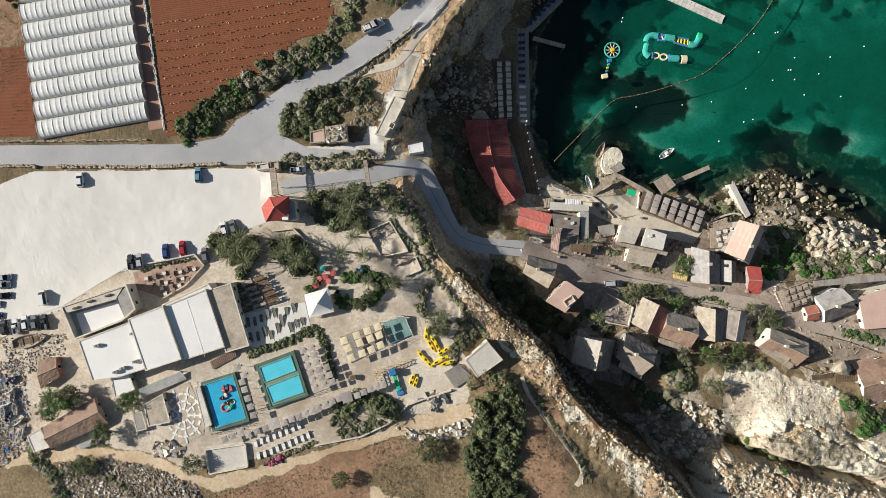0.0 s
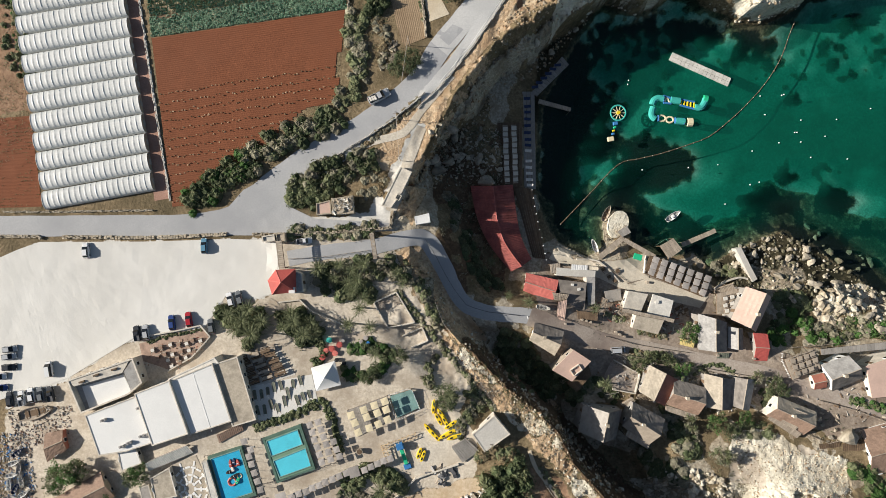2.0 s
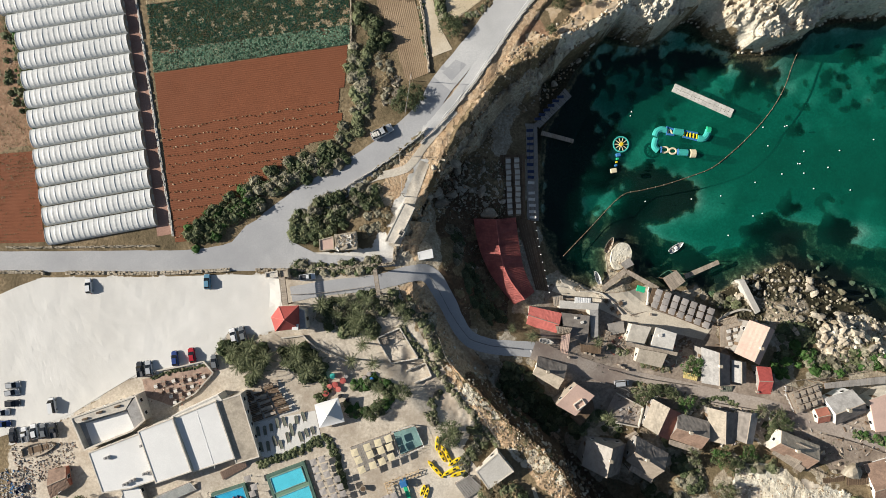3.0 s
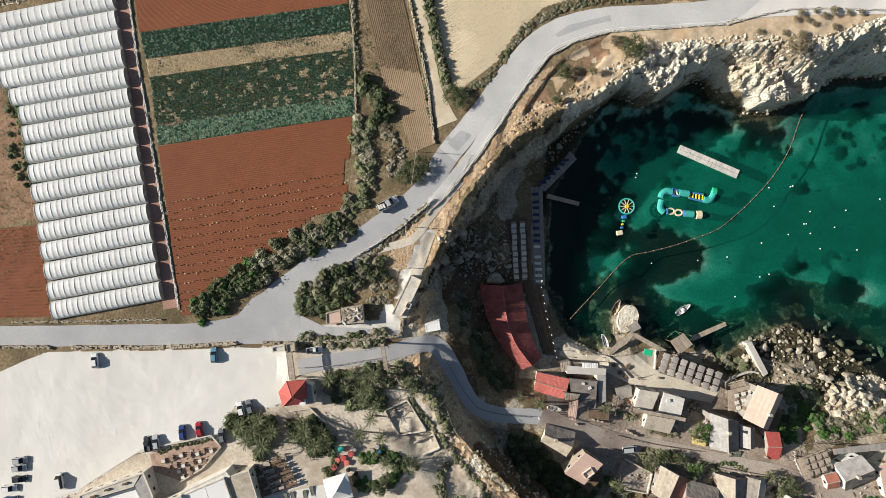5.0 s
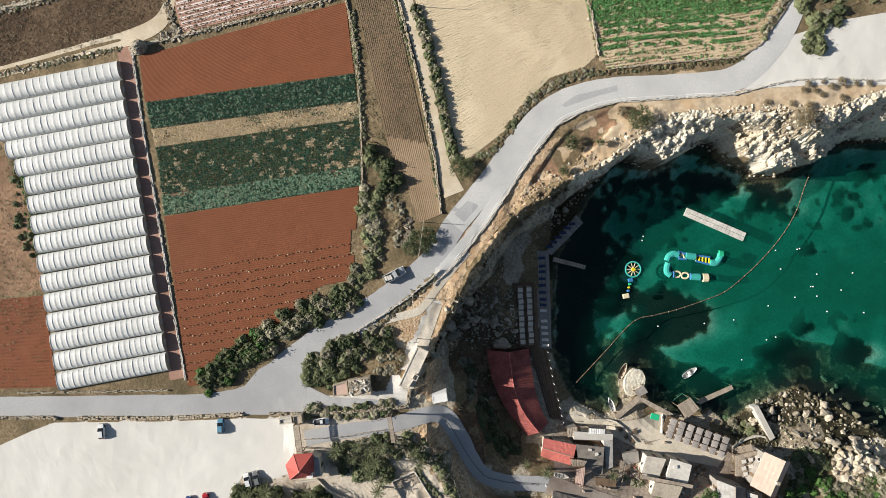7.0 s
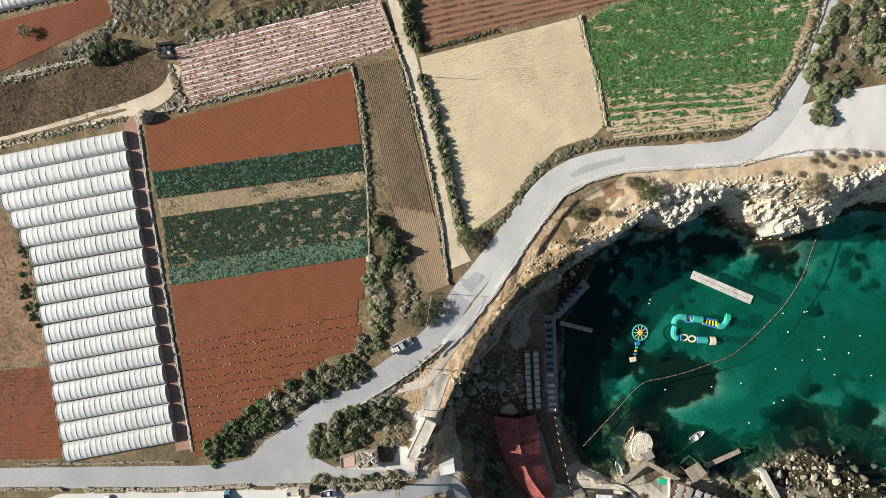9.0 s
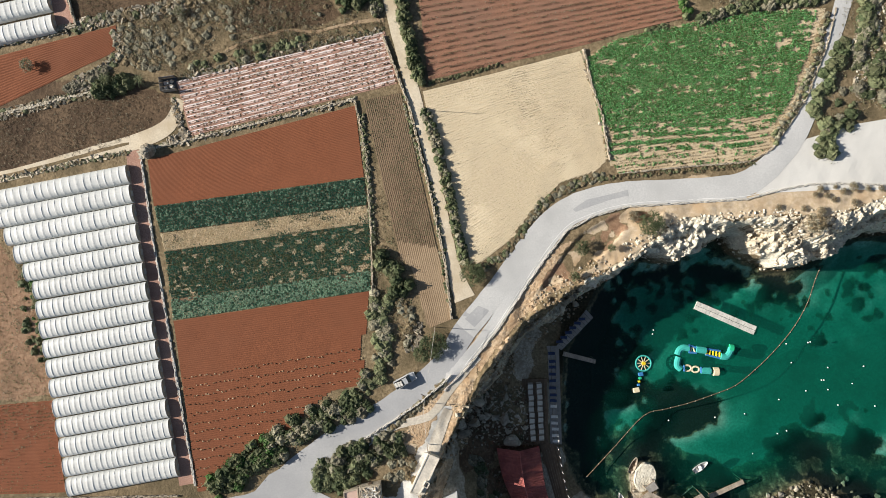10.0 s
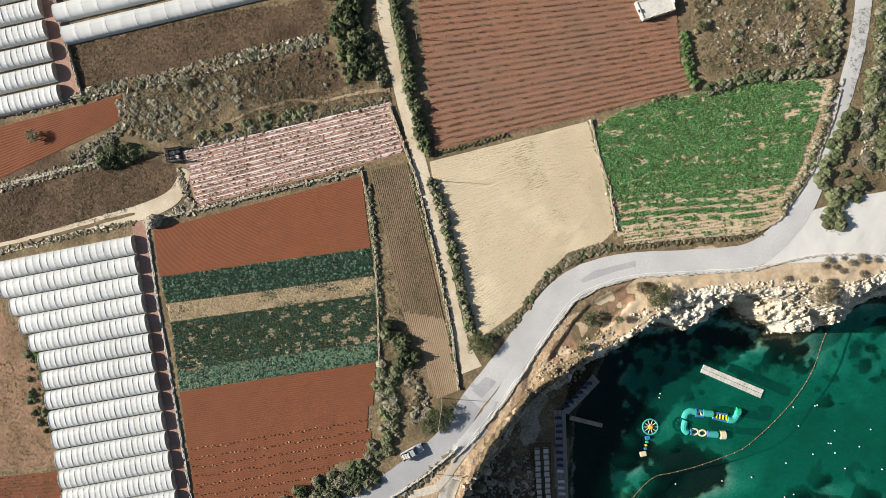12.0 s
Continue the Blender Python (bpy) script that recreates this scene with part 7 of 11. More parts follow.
def car(paint, label, kind="hatchback", name="car"):
    """A parked car facing +x: body, glass cabin, roof, wheels with rims, lamps, bumpers."""
    ob = empty(name, 0, 0, -500, 0, label, "car" if kind != "pickup" else "pickup truck")
    van = kind == "van"
    part("body", loft([(-2.08, 0.72, 0.36, 0.72), (-1.98, 0.84, 0.26, 0.9), (-0.9, 0.88, 0.24, 0.96), (0.8, 0.88, 0.24, 0.95), (1.7, 0.84, 0.26, 0.84), (2.02, 0.74, 0.32, 0.7), (2.1, 0.66, 0.36, 0.6)]), paint, ob)
    if kind == "pickup":
        cab, roof = [(-0.4, 0.74, 0.92, 1.0), (-0.3, 0.74, 0.92, 1.5), (0.55, 0.74, 0.92, 1.5), (1.0, 0.76, 0.9, 1.0)], (-0.25, 0.5)
        part("cargo_bed", boxes((-1.25, 0, 0.93, 1.5, 1.45, 0.05)), "darkgrey", ob)
        for y in (-0.76, 0.76):
            part("bed_side", boxes((-1.25, y, 0.93, 1.55, 0.08, 0.34), bevel=0.02), paint, ob)
        part("tailgate", boxes((-2.0, 0, 0.9, 0.08, 1.5, 0.36), bevel=0.02), paint, ob)
    elif van:
        cab, roof = [(-2.0, 0.76, 0.9, 1.2), (-1.95, 0.78, 0.9, 1.85), (0.9, 0.78, 0.9, 1.85), (1.55, 0.76, 0.88, 1.0)], (-1.95, 0.85)
    else:
        cab, roof = [(-1.9, 0.72, 0.9, 0.98), (-1.45, 0.72, 0.92, 1.42), (0.3, 0.72, 0.92, 1.44), (1.05, 0.76, 0.9, 0.96)], (-1.4, 0.25)
    part("cabin_glass", loft(cab), "glass", ob)
    top = max(s[3] for s in cab)
    m = (roof[0] + roof[1]) / 2
    part("roof_panel", boxes((m, 0, top - 0.02, roof[1] - roof[0], 1.22, 0.06), bevel=0.025), paint, ob)
    for x in roof:
        for y in (-0.66, 0.66):
            part("pillar", rod(bmesh.new(), (x * 1.02, y, top), (x + (0.42 if x > 0 else -0.28), y * 1.08, 0.93), 0.04, 5), paint, ob)
    for x in (-1.3, 1.32):
        for y in (-0.8, 0.8):
            w = part("tyre", rod(bmesh.new(), (x, y - 0.1, 0.31), (x, y + 0.1, 0.31), 0.31, 14), "rubber", ob)
            part("rim", rod(bmesh.new(), (x, y - 0.11, 0.31), (x, y + 0.11, 0.31), 0.19, 10), "car_silver", w)
    for y in (-0.58, 0.58):
        part("headlight", boxes((2.02, y, 0.58, 0.14, 0.3, 0.14), bevel=0.03), "white", ob)
        part("tail_light", boxes((-2.04, y, 0.66, 0.1, 0.26, 0.14), bevel=0.03), "car_red", ob)
        part("mirror", boxes((0.85, y * 1.66, 0.95, 0.12, 0.2, 0.13), bevel=0.03), paint, ob)
    part("bumper", boxes((2.1, 0, 0.32, 0.12, 1.35, 0.2), bevel=0.04), "darkgrey", ob)
    part("bumper", boxes((-2.1, 0, 0.34, 0.12, 1.4, 0.2), bevel=0.04), "darkgrey", ob)
    return ob


CARS = {}


def park(x, y, turn, paint, kind, words):
    key = (paint, kind)
    if key not in CARS:
        CARS[key] = car(paint, words, kind, "pickup_truck" if kind == "pickup" else "van" if kind == "van" else "car")
        ob = CARS[key]
        ob.matrix_basis = pose(x, y, gz(x, y) + 0.02, 0, 0, turn)
    else:
        ob = copy_thing(CARS[key], pose(x, y, gz(x, y) + 0.02, 0, 0, turn))
        tagged(ob, words)
    return ob


for (x, y), turn, paint, kind, words in zip(
        [(-102.3, 19.6), (-69.2, 21.1), (-61.8, 6.3), (-59.3, 6.8), (-87.4, -3.1), (-85.0, -2.8), (-77.9, -0.1), (-73.2, 0.8), (-66.9, -1.0), (-111.4, -13.1), (-123.1, -9.8), (-122.9, -12.8), (-116.0, -20.2), (-113.3, -20.0), (-110.5, -19.7), (-122.1, -21.4), (-118.7, -21.1), (-123.0, -7.8), (-125.6, -15.3), (-125.1, -18.4)],
        [95, 92, 105, 105, 100, 100, 97, 100, 100, 100, 10, 5, 102, 102, 102, 100, 102, 8, 5, 5],
        ["car_white", "car_sky", "car_white", "car_grey", "car_dark", "car_silver", "car_blue", "car_red", "car_grey", "car_white", "car_silver", "car_dark", "car_white", "car_grey", "car_dark", "car_dark", "car_white", "car_silver", "car_white", "car_blue"],
        ["hatchback", "hatchback", "hatchback", "hatchback", "pickup", "hatchback", "hatchback", "hatchback", "hatchback", "van", "hatchback", "hatchback", "hatchback", "hatchback", "pickup", "hatchback", "pickup", "hatchback", "hatchback", "hatchback"],
        ["white hatchback car parked beside the low wall", "pale blue car parked alone on gravel", "white car parked on pale gravel", "grey car parked beside a white one", "black pickup truck parked by the garden",
         "silver car parked beside a black pickup", "dark blue car parked on pale gravel", "red car parked on pale gravel", "grey car half hidden beside the wall", "white van parked on pale gravel", "silver car at the edge of the car park",
         "dark car at the edge of the car park", "white car in a tight row", "grey car in a tight row", "black pickup truck in a tight row", "dark car in a tight row", "white pickup truck in a tight row", "silver car at the car park edge",
         "white car at the car park edge", "blue car at the car park edge"]):
    park(x, y, turn, paint, kind, words)
lorry = car("car_silver", "silver flatbed truck loaded with white crates", "pickup", "flatbed_truck")
lorry.scale = (1.5, 1.4, 1.35)
lorry.matrix_basis = pose(*(-21.2, 62.4), gz(*(-21.2, 62.4)) + 0.05, 0, 0, 28) @ Matrix.Diagonal((1.5, 1.4, 1.35, 1))
for k in range(3):
    part("crate", boxes((-0.75 - 0.45 * k, 0.1 * (k - 1), 0.99, 0.38, 0.9, 0.5), bevel=0.02), "offwhite", lorry)
truck = park(*(-41.3, 22.6), 8, "car_white", "pickup", "old white service truck parked behind the wall")

# ---- entrance kiosk with red roof, gates ----
def kiosk():
    out = [(-50.3, 11.9), (-48.2, 14.8), (-42.9, 15.1), (-42.6, 8.9), (-49.1, 8.1)]
    c = (-45.6, 11.7)
    z0 = gz(*c) - 0.2
    ob = empty("entrance_kiosk", *c, z0, 0, "entrance kiosk with faceted red pyramid roof", "kiosk")
    P = [(p[0] - c[0], p[1] - c[1]) for p in out]
    part("wall", wall_ring([(x * 0.84, y * 0.84) for x, y in P], 0.25, 0, 20.7 - z0), "plaster", ob)
    for i in range(len(P)):
        a, b = Vector((*P[i], 20.7 - z0)), Vector((*P[(i + 1) % len(P)], 20.7 - z0))
        t = Vector((0, 0, 24.8 - z0))
        bm = bmesh.new()
        f = [bm.verts.new(v) for v in (a, b, t)]
        g = [bm.verts.new(v - Vector((0, 0, 0.18))) for v in (a, b, t)]
        bm.faces.new(f), bm.faces.new(g[::-1])
        for k in range(3):
            bm.faces.new((f[k], f[(k + 1) % 3], g[(k + 1) % 3], g[k]))
        bmesh.ops.recalc_face_normals(bm, faces=bm.faces[:])
        part("roof_facet", bm, "red", ob)
        part("hip", rod(bmesh.new(), a, t, 0.09, 5), "redpale", ob)
    part("finial", rod(bmesh.new(), (0, 0, 24.7 - z0), (0, 0, 25.6 - z0), 0.09, 6, 0.03), "white", ob)
    openings(ob, [(x * 0.84, y * 0.84) for x, y in P], 0.4, 20.5 - z0)
    return ob


kiosk()
flat_house("ticket_office", [(-43.5, 14.7), (-41.3, 13.8), (-40.7, 8.9), (-42.8, 8.6)], 20.6, "plaster", "grey", "small flat-roofed ticket office beside the kiosk", "building")
part("roof_box", boxes((*(-43.6, 9.4), 20.4, 1.6, 1.6, 1.2), bevel=0.03), "white")
tagged(bpy.data.objects["roof_box"], "white water tank standing on the office roof", "tank")


def gate_bridge(p, q, w, z, label, boards=14, material="weatherwood"):
    """A timber gate over the lane: posts, beams and boards."""
    p, q = np.array(p), np.array(q)
    d = q - p
    L = np.linalg.norm(d)
    z0 = min(gz(*p), gz(*q)) - 0.2
    ob = empty("timber_gate", *p, z0, math.degrees(math.atan2(d[1], d[0])), label, "gate")
    h = z - z0
    for y in (-w / 2, w / 2):
        part("beam", boxes((L / 2, y, h - 0.25, L, 0.18, 0.22), bevel=0.02), "darkwood", ob)
        for x in (0.2, L - 0.2):
            part("post", rod(bmesh.new(), (x, y, 0), (x, y, h - 0.2), 0.13, 8), "darkwood", ob)
    for k in range(boards):
        part("board", boxes((L * (k + 0.5) / boards, 0, h, L / boards * 0.82, w * 1.05, 0.06), bevel=0.008), material, ob)
    return ob


gate_bridge((-47.4, 22.6), (-46.4, 15.2), 1.5, 21.0, "weathered timber entrance gate over the lane")
gate_bridge((-22.5, 24.8), (-21.4, 17.9), 1.0, 21.2, "narrow timber sign gate across the lane", 20)
flat_house("gate_house", [(-52.5, 23.8), (-49.1, 24.4), (-48.8, 22.6), (-52.2, 22.2)], 19.4, "plaster", "concrete", "small square stone gatehouse", "building", windows=False)
flat_house("gate_house", [(-48.8, 24.6), (-46.4, 24.9), (-46.0, 22.3), (-48.5, 22.0)], 19.2, "stonewall", "tan", "small stone pump house", "building", windows=False)
fence([(-45.9, 17.7), (-36.5, 18.3), (-24.0, 20.2)], 1.0, "weatherwood", "wooden rail fence beside the lane", 2.0)
flat_house("stone_hut", [(-38.0, 32.8), (-34.1, 33.8), (-33.7, 30.1), (-37.8, 29.6)], 19.0, "stonewall", "pinktile", "old stone hut with a pinkish flat roof", "building", 0.25, windows=False)
flat_house("stone_hut", [(-33.8, 34.1), (-28.0, 35.1), (-27.6, 30.2), (-33.4, 29.8)], 19.3, "stonewall", "tan", "old stone rural building with rubble roof", "building", 0.12)
rubble([(-33.4, 33.9), (-28.2, 34.8), (-27.9, 30.5), (-33.2, 30.1)], 120, (0.2, 0.7), ["stonewall", "offwhite", "tan"], "rubble lying on the old roof", "roof_stones", top=19.2)
flat_house("cliff_house", [(-15.1, 43.0), (-12.0, 41.6), (-14.6, 36.1), (-17.6, 31.8), (-20.2, 32.4), (-18.2, 36.7)], 18.9, "plaster", "plaster", "pale flat-roofed lookout on the cliff edge", "building", 0.12, windows=False)
for x, y, z, turn, sx in ((34.6, 10.6, 6.5, -8, 0.7), (36.5, 9.3, 6.5, 20, 0.8), (59.0, 5.8, 7.5, 10, 0.9)):
    vent = empty("roof_vent", x, y, z, turn, "small white ventilation box on a flat roof", "roof vent", "roof vents")
    part("box", boxes((0, 0, -0.2, sx, sx * 0.8, 0.75), bevel=0.03), "white", vent)
    part("cap", boxes((0, 0, 0.55, sx * 1.25, sx, 0.08), bevel=0.02), "offwhite", vent)
ob = empty("roof_hatch", *(-15.6, 34.7), 18.75, 60, "small dark roof hatch on the lookout", "roof hatch")
part("frame", wall_ring([(-0.8, -0.7), (0.8, -0.7), (0.8, 0.7), (-0.8, 0.7)], 0.18, 0, 0.5), "plaster", ob)
part("cover", boxes((0, 0, 0.02, 1.3, 1.1, 0.12)), "darkgrey", ob)
flat_house("white_shelter", [(-11.3, 29.5), (-7.3, 30.5), (-6.9, 28.0), (-10.9, 27.3)], 18.0, "white", "white", "small white shelter at the road bend", "building", 0.06, windows=False)

# ---- function hall and its annex ----
def annex():
    out = [(-103.5, -15.1), (-86.0, -9.0), (-83.3, -15.6), (-87.0, -18.8), (-99.6, -23.9)]
    c = np.mean(out, 0)
    z0 = low_ground(out) - 0.3
    ob = empty("hall_annex", *c, z0, 0, "walled annex with a sunken white roof terrace", "building")
    loc = lambda pts: [(p[0] - c[0], p[1] - c[1]) for p in pts]
    part("wall", wall_ring(loc(out), 0.4, 0, 21.3 - z0), "plaster", ob)
    part("roof", slab([(x * 0.97, y * 0.97) for x, y in loc(out)], 18.6 - z0, 19.4 - z0), "grey", ob)
    part("ledge", slab(loc([(-103.2, -15.3), (-87.0, -9.8), (-88.8, -13.0), (-101.6, -16.7)]), 19.3 - z0, 21.1 - z0), "plaster", ob, "broad pale roof ledge")
    part("side_roof", slab(loc([(-88.4, -12.6), (-86.4, -9.6), (-83.8, -15.5), (-86.4, -18.0)]), 19.3 - z0, 21.0 - z0), "grey", ob)
    part("terrace_sheet", slab(loc([(-100.4, -17.1), (-89.3, -13.7), (-87.1, -18.4), (-98.3, -23.0)]), 19.4 - z0, 19.6 - z0), "white", ob, "white waterproofed terrace sheet")
    for k, (x, y) in enumerate(loc([(-95.6, -13.6), (-90.8, -12.0), (-99.4, -15.4)])):
        part("planter", boxes((x, y, 21.1 - z0, 1.6, 0.5, 0.4, 18), bevel=0.04), "darkwood", ob)
    openings(ob, loc(out), 0.5, 21.0 - z0)


annex()
for out, z, m, lab in (([(-98.0, -24.1), (-84.3, -18.8), (-79.4, -31.1), (-86.9, -33.6), (-94.1, -34.7)], 22.2, "white", "large white flat hall roof over plaster walls"),
                       ([(-84.4, -18.0), (-75.2, -14.4), (-70.0, -28.5), (-79.5, -31.7)], 23.2, "white", "higher white flat roof of the hall"),
                       ([(-75.4, -14.7), (-64.2, -10.0), (-58.9, -25.3), (-69.8, -28.9)], 22.5, "white", "white flat hall roof with a raised seam"),
                       ([(-64.1, -10.3), (-57.8, -8.3), (-52.6, -25.0), (-58.9, -26.9)], 22.0, "tan", "tan flat roof of the hall's end wing")):
    flat_house("function_hall", out, z, "plaster", m, lab, "hall", 0.12)
part("seam", rod(bmesh.new(), (*(-69.2, -12.7), 22.38), (*(-64.2, -27.9), 22.38), 0.06, 5), "white")
tagged(bpy.data.objects["seam"], "raised white seam along the hall roof", "roof seam")
flat_house("hall_porch", [(-76.1, -14.3), (-63.8, -8.5), (-62.6, -10.0), (-75.1, -15.5)], 22.1, "offwhite", "offwhite", "pale entrance canopy along the hall front", "porch", 0.1, windows=False)
flat_house("hall_store", [(-90.2, -33.4), (-85.6, -32.0), (-83.4, -37.2), (-88.9, -39.4)], 20.8, "plaster", "white", "white-roofed store behind the hall", "building", 0.1)
for k, (x, y) in enumerate([(-92.8, -25.2), (-87.8, -32.1), (-85.9, -31.1), (-82.6, -29.3), (-81.5, -29.0), (-83.4, -21.9)]):
    ob = empty("air_conditioner", x, y, 22.05, 20, "grey air-conditioning unit on the white roof", "air conditioner", "roof units")
    part("casing", boxes((0, 0, 0.02, 1.4, 0.7, 0.8), bevel=0.04), "grey", ob)
    part("fan_grille", rod(bmesh.new(), (0, 0, 0.8), (0, 0, 0.86), 0.28, 12), "darkgrey", ob)
lean_to("corrugated_shed", [(-82.5, -37.0), (-71.2, -32.1), (-69.7, -34.2), (-81.4, -39.2)], [21.4, 21.4, 20.8, 20.8], "offwhite", "greywood", "long shed with pale corrugated roof")
flat_house("long_canopy", [(-67.0, -36.1), (-65.5, -35.7), (-62.2, -46.0), (-64.2, -47.1)], 22.2, "plaster", "offwhite", "narrow white-roofed shelter beside the play pool", "building", 0.05, windows=False)
flat_house("tool_store", [(-84.3, -43.7), (-81.7, -42.9), (-80.2, -47.8), (-83.1, -48.5)], 20.6, "plaster", "greywood", "small store with a weathered flat roof", "building", 0.05, windows=False)
flat_house("tan_house", [(-80.9, -40.9), (-75.8, -38.0), (-73.6, -45.6), (-79.5, -46.9)], 21.4, "plaster", "tan", "small building with a tan flat roof", "building", 0.1)
gable_house("barn", [(-108.4, -47.6), (-94.9, -39.7), (-90.9, -46.4), (-106.2, -53.4)], 20.0, 21.2, "stonewall", "rust", "long barn with rusty corrugated roof", "barn", roof2="rust")
flat_house("barn_store", [(-112.8, -50.1), (-109.2, -47.9), (-106.6, -53.1), (-110.9, -54.5)], 20.1, "plaster", "offwhite", "white flat-roofed store beside the barn", "building", 0.1)
lean_to("lean_to_shed", [(-100.0, -52.7), (-94.5, -50.5), (-93.9, -52.0), (-99.0, -53.9)], [19.5, 19.5, 19.2, 19.2], "offwhite", "greywood", "low lean-to shed beside the barn")
gable_house("ruin", [(-110.7, -30.1), (-105.9, -28.9), (-104.7, -34.3), (-110.0, -37.7)], 19.0, 19.8, "brickred", "rust", "low building with broken red tiles", "building")
lean_to("timber_pergola", [(-63.4, -29.4), (-56.9, -26.0), (-56.4, -28.1), (-62.7, -31.6)], [21.2, 21.2, 20.8, 20.8], "rust", "weatherwood", "rusty pergola roof behind the hall")


# ---- pools ----
def pool(outer, basins, z, rim, label):
    c = np.mean(outer, 0)
    z0 = low_ground(outer)
    ob = empty("swimming_pool", *c, z0 - 0.3, 0, label, "swimming pool")
    k = z0 - 0.3
    loc = lambda pts: [(p[0] - c[0], p[1] - c[1]) for p in pts]
    part("deck", wall_ring(loc(outer), 0.62, 0, z - k), rim, ob)
    part("floor", slab([(x * 0.95, y * 0.95) for x, y in loc(outer)], 0.0, z - k - 0.12), "poolledge", ob)
    for b, tile in basins:
        m = np.mean(b, 0)
        s = part("basin", slab(loc(b), z - k - 0.3, z - k - 0.09), tile, ob, "blue tiled basin")
        part("coping", wall_ring([tuple(m + (np.array(p) - m) * 1.04 - c) for p in b], 0.2, z - k - 0.3, z - k + 0.05), "tealdeck", ob)
        bm = bmesh.new()
        bm.faces.new([bm.verts.new((*p, z - k - 0.03)) for p in loc(b)])
        part("water", bm, "poolwater", s)
    return ob


pool([(-51.1, -30.1), (-40.9, -26.2), (-36.8, -38.1), (-47.0, -41.8)], [([(-49.9, -30.7), (-41.8, -27.6), (-40.4, -31.5), (-48.5, -34.7)], "pooltile"), ([(-48.0, -35.9), (-39.6, -32.5), (-38.1, -37.2), (-46.3, -40.2)], "pooltile")], 21.6, "deckgreen", "twin turquoise swimming pool with dark green deck")
pool([(-65.6, -35.0), (-56.6, -32.1), (-52.4, -45.1), (-62.2, -48.0)], [([(-64.6, -35.6), (-57.1, -33.1), (-53.5, -44.2), (-61.4, -46.8)], "deepblue")], 21.6, "deckgreen", "blue play pool with a dark deck")
fence([(-51.2, -42.3), (-37.1, -38.2), (-28.8, -35.1)], 1.1, "darkgrey", "dark metal railing round the pools", 1.6, r=0.05)
fence([(-66.6, -35.0), (-62.7, -48.9), (-51.5, -45.7)], 1.1, "darkgrey", "dark metal railing round the play pool", 1.6, r=0.05)
def float_ring(x, y, z, r, m):
    """A swim ring: torus of segments."""
    bm = bmesh.new()
    n, k = 18, 8
    vs = [[bm.verts.new(((r + 0.3 * r * math.cos(b)) * math.cos(a), (r + 0.3 * r * math.cos(b)) * math.sin(a), 0.3 * r * math.sin(b))) for b in np.linspace(0, 6.283, k, endpoint=False)] for a in np.linspace(0, 6.283, n, endpoint=False)]
    for i in range(n):
        for j in range(k):
            bm.faces.new((vs[i][j], vs[(i + 1) % n][j], vs[(i + 1) % n][(j + 1) % k], vs[i][(j + 1) % k]))
    ob = tagged(part("swim_ring", bm, m), "bright inflatable swim ring in the pool", "float", "pool floats")
    ob.location = (x, y, z)


for (x, y), m, r in zip([(-58.9, -41.5), (-58.2, -36.7), (-57.0, -40.0)], ["redpale", "red", "cream"], [1.0, 0.7, 0.6]):
    float_ring(x, y, 21.5, r, m)
for (x, y), m, L, turn in zip([(-59.4, -36.7), (-58.5, -36.1), (-57.4, -36.4), (-59.4, -38.8), (-58.2, -39.9), (-57.4, -41.2), (-58.8, -38.1)], ["red", "navy", "red", "black", "black", "green", "offwhite"], [2.2, 1.6, 1.8, 2.4, 2.6, 1.8, 1.6], [100, 95, 110, 20, 30, 60, 120]):
    ob = empty("inflatable_slide", x, y, 21.42, turn, "small inflatable toy floating in the play pool", "float", "pool floats")
    part("body", loft([(-L / 2, 0.2, 0.0, 0.3), (-L * 0.3, 0.45, -0.05, 0.6), (L * 0.2, 0.4, -0.05, 0.5), (L / 2, 0.15, 0.05, 0.35)]), m, ob)
    part("handle", rod(bmesh.new(), (-0.1, -0.3, 0.6), (-0.1, 0.3, 0.6), 0.06), "white", ob)
fence([(-64.4, -40.4), (-55.4, -37.6)], 0.9, "navy", "dark lane barrier across the play pool", 1.6)


# ---- shades, loungers, tables ----
def make_shade(material, size, label, group):
    """A square shade on a post with corner struts."""
    ob = empty("parasol", 0, 0, -500, 0, label, "parasol", group)
    bm = bmesh.new()
    s = size / 2
    top = bm.verts.new((0, 0, 2.2))
    ring = [bm.verts.new((x, y, 2.12)) for x, y in ((-s, -s), (s, -s), (s, s), (-s, s))]
    low = [bm.verts.new((v.co.x, v.co.y, 2.0)) for v in ring]
    for i in range(4):
        bm.faces.new((ring[i], ring[(i + 1) % 4], top))
        bm.faces.new((ring[i], low[i], low[(i + 1) % 4], ring[(i + 1) % 4]))
    bm.faces.new(low[::-1])
    part("canopy", bm, material, ob)
    part("pole", rod(bmesh.new(), (0, 0, 0), (0, 0, 2.2), 0.05), "weatherwood", ob)
    part("foot", boxes((0, 0, 0, 0.55, 0.55, 0.1), bevel=0.02), "concrete", ob)
    for x, y in ((-s, -s), (s, -s), (s, s), (-s, s)):
        part("strut", rod(bmesh.new(), (0, 0, 1.6), (x * 0.9, y * 0.9, 2.04), 0.025, 4), "weatherwood", ob)
    return ob


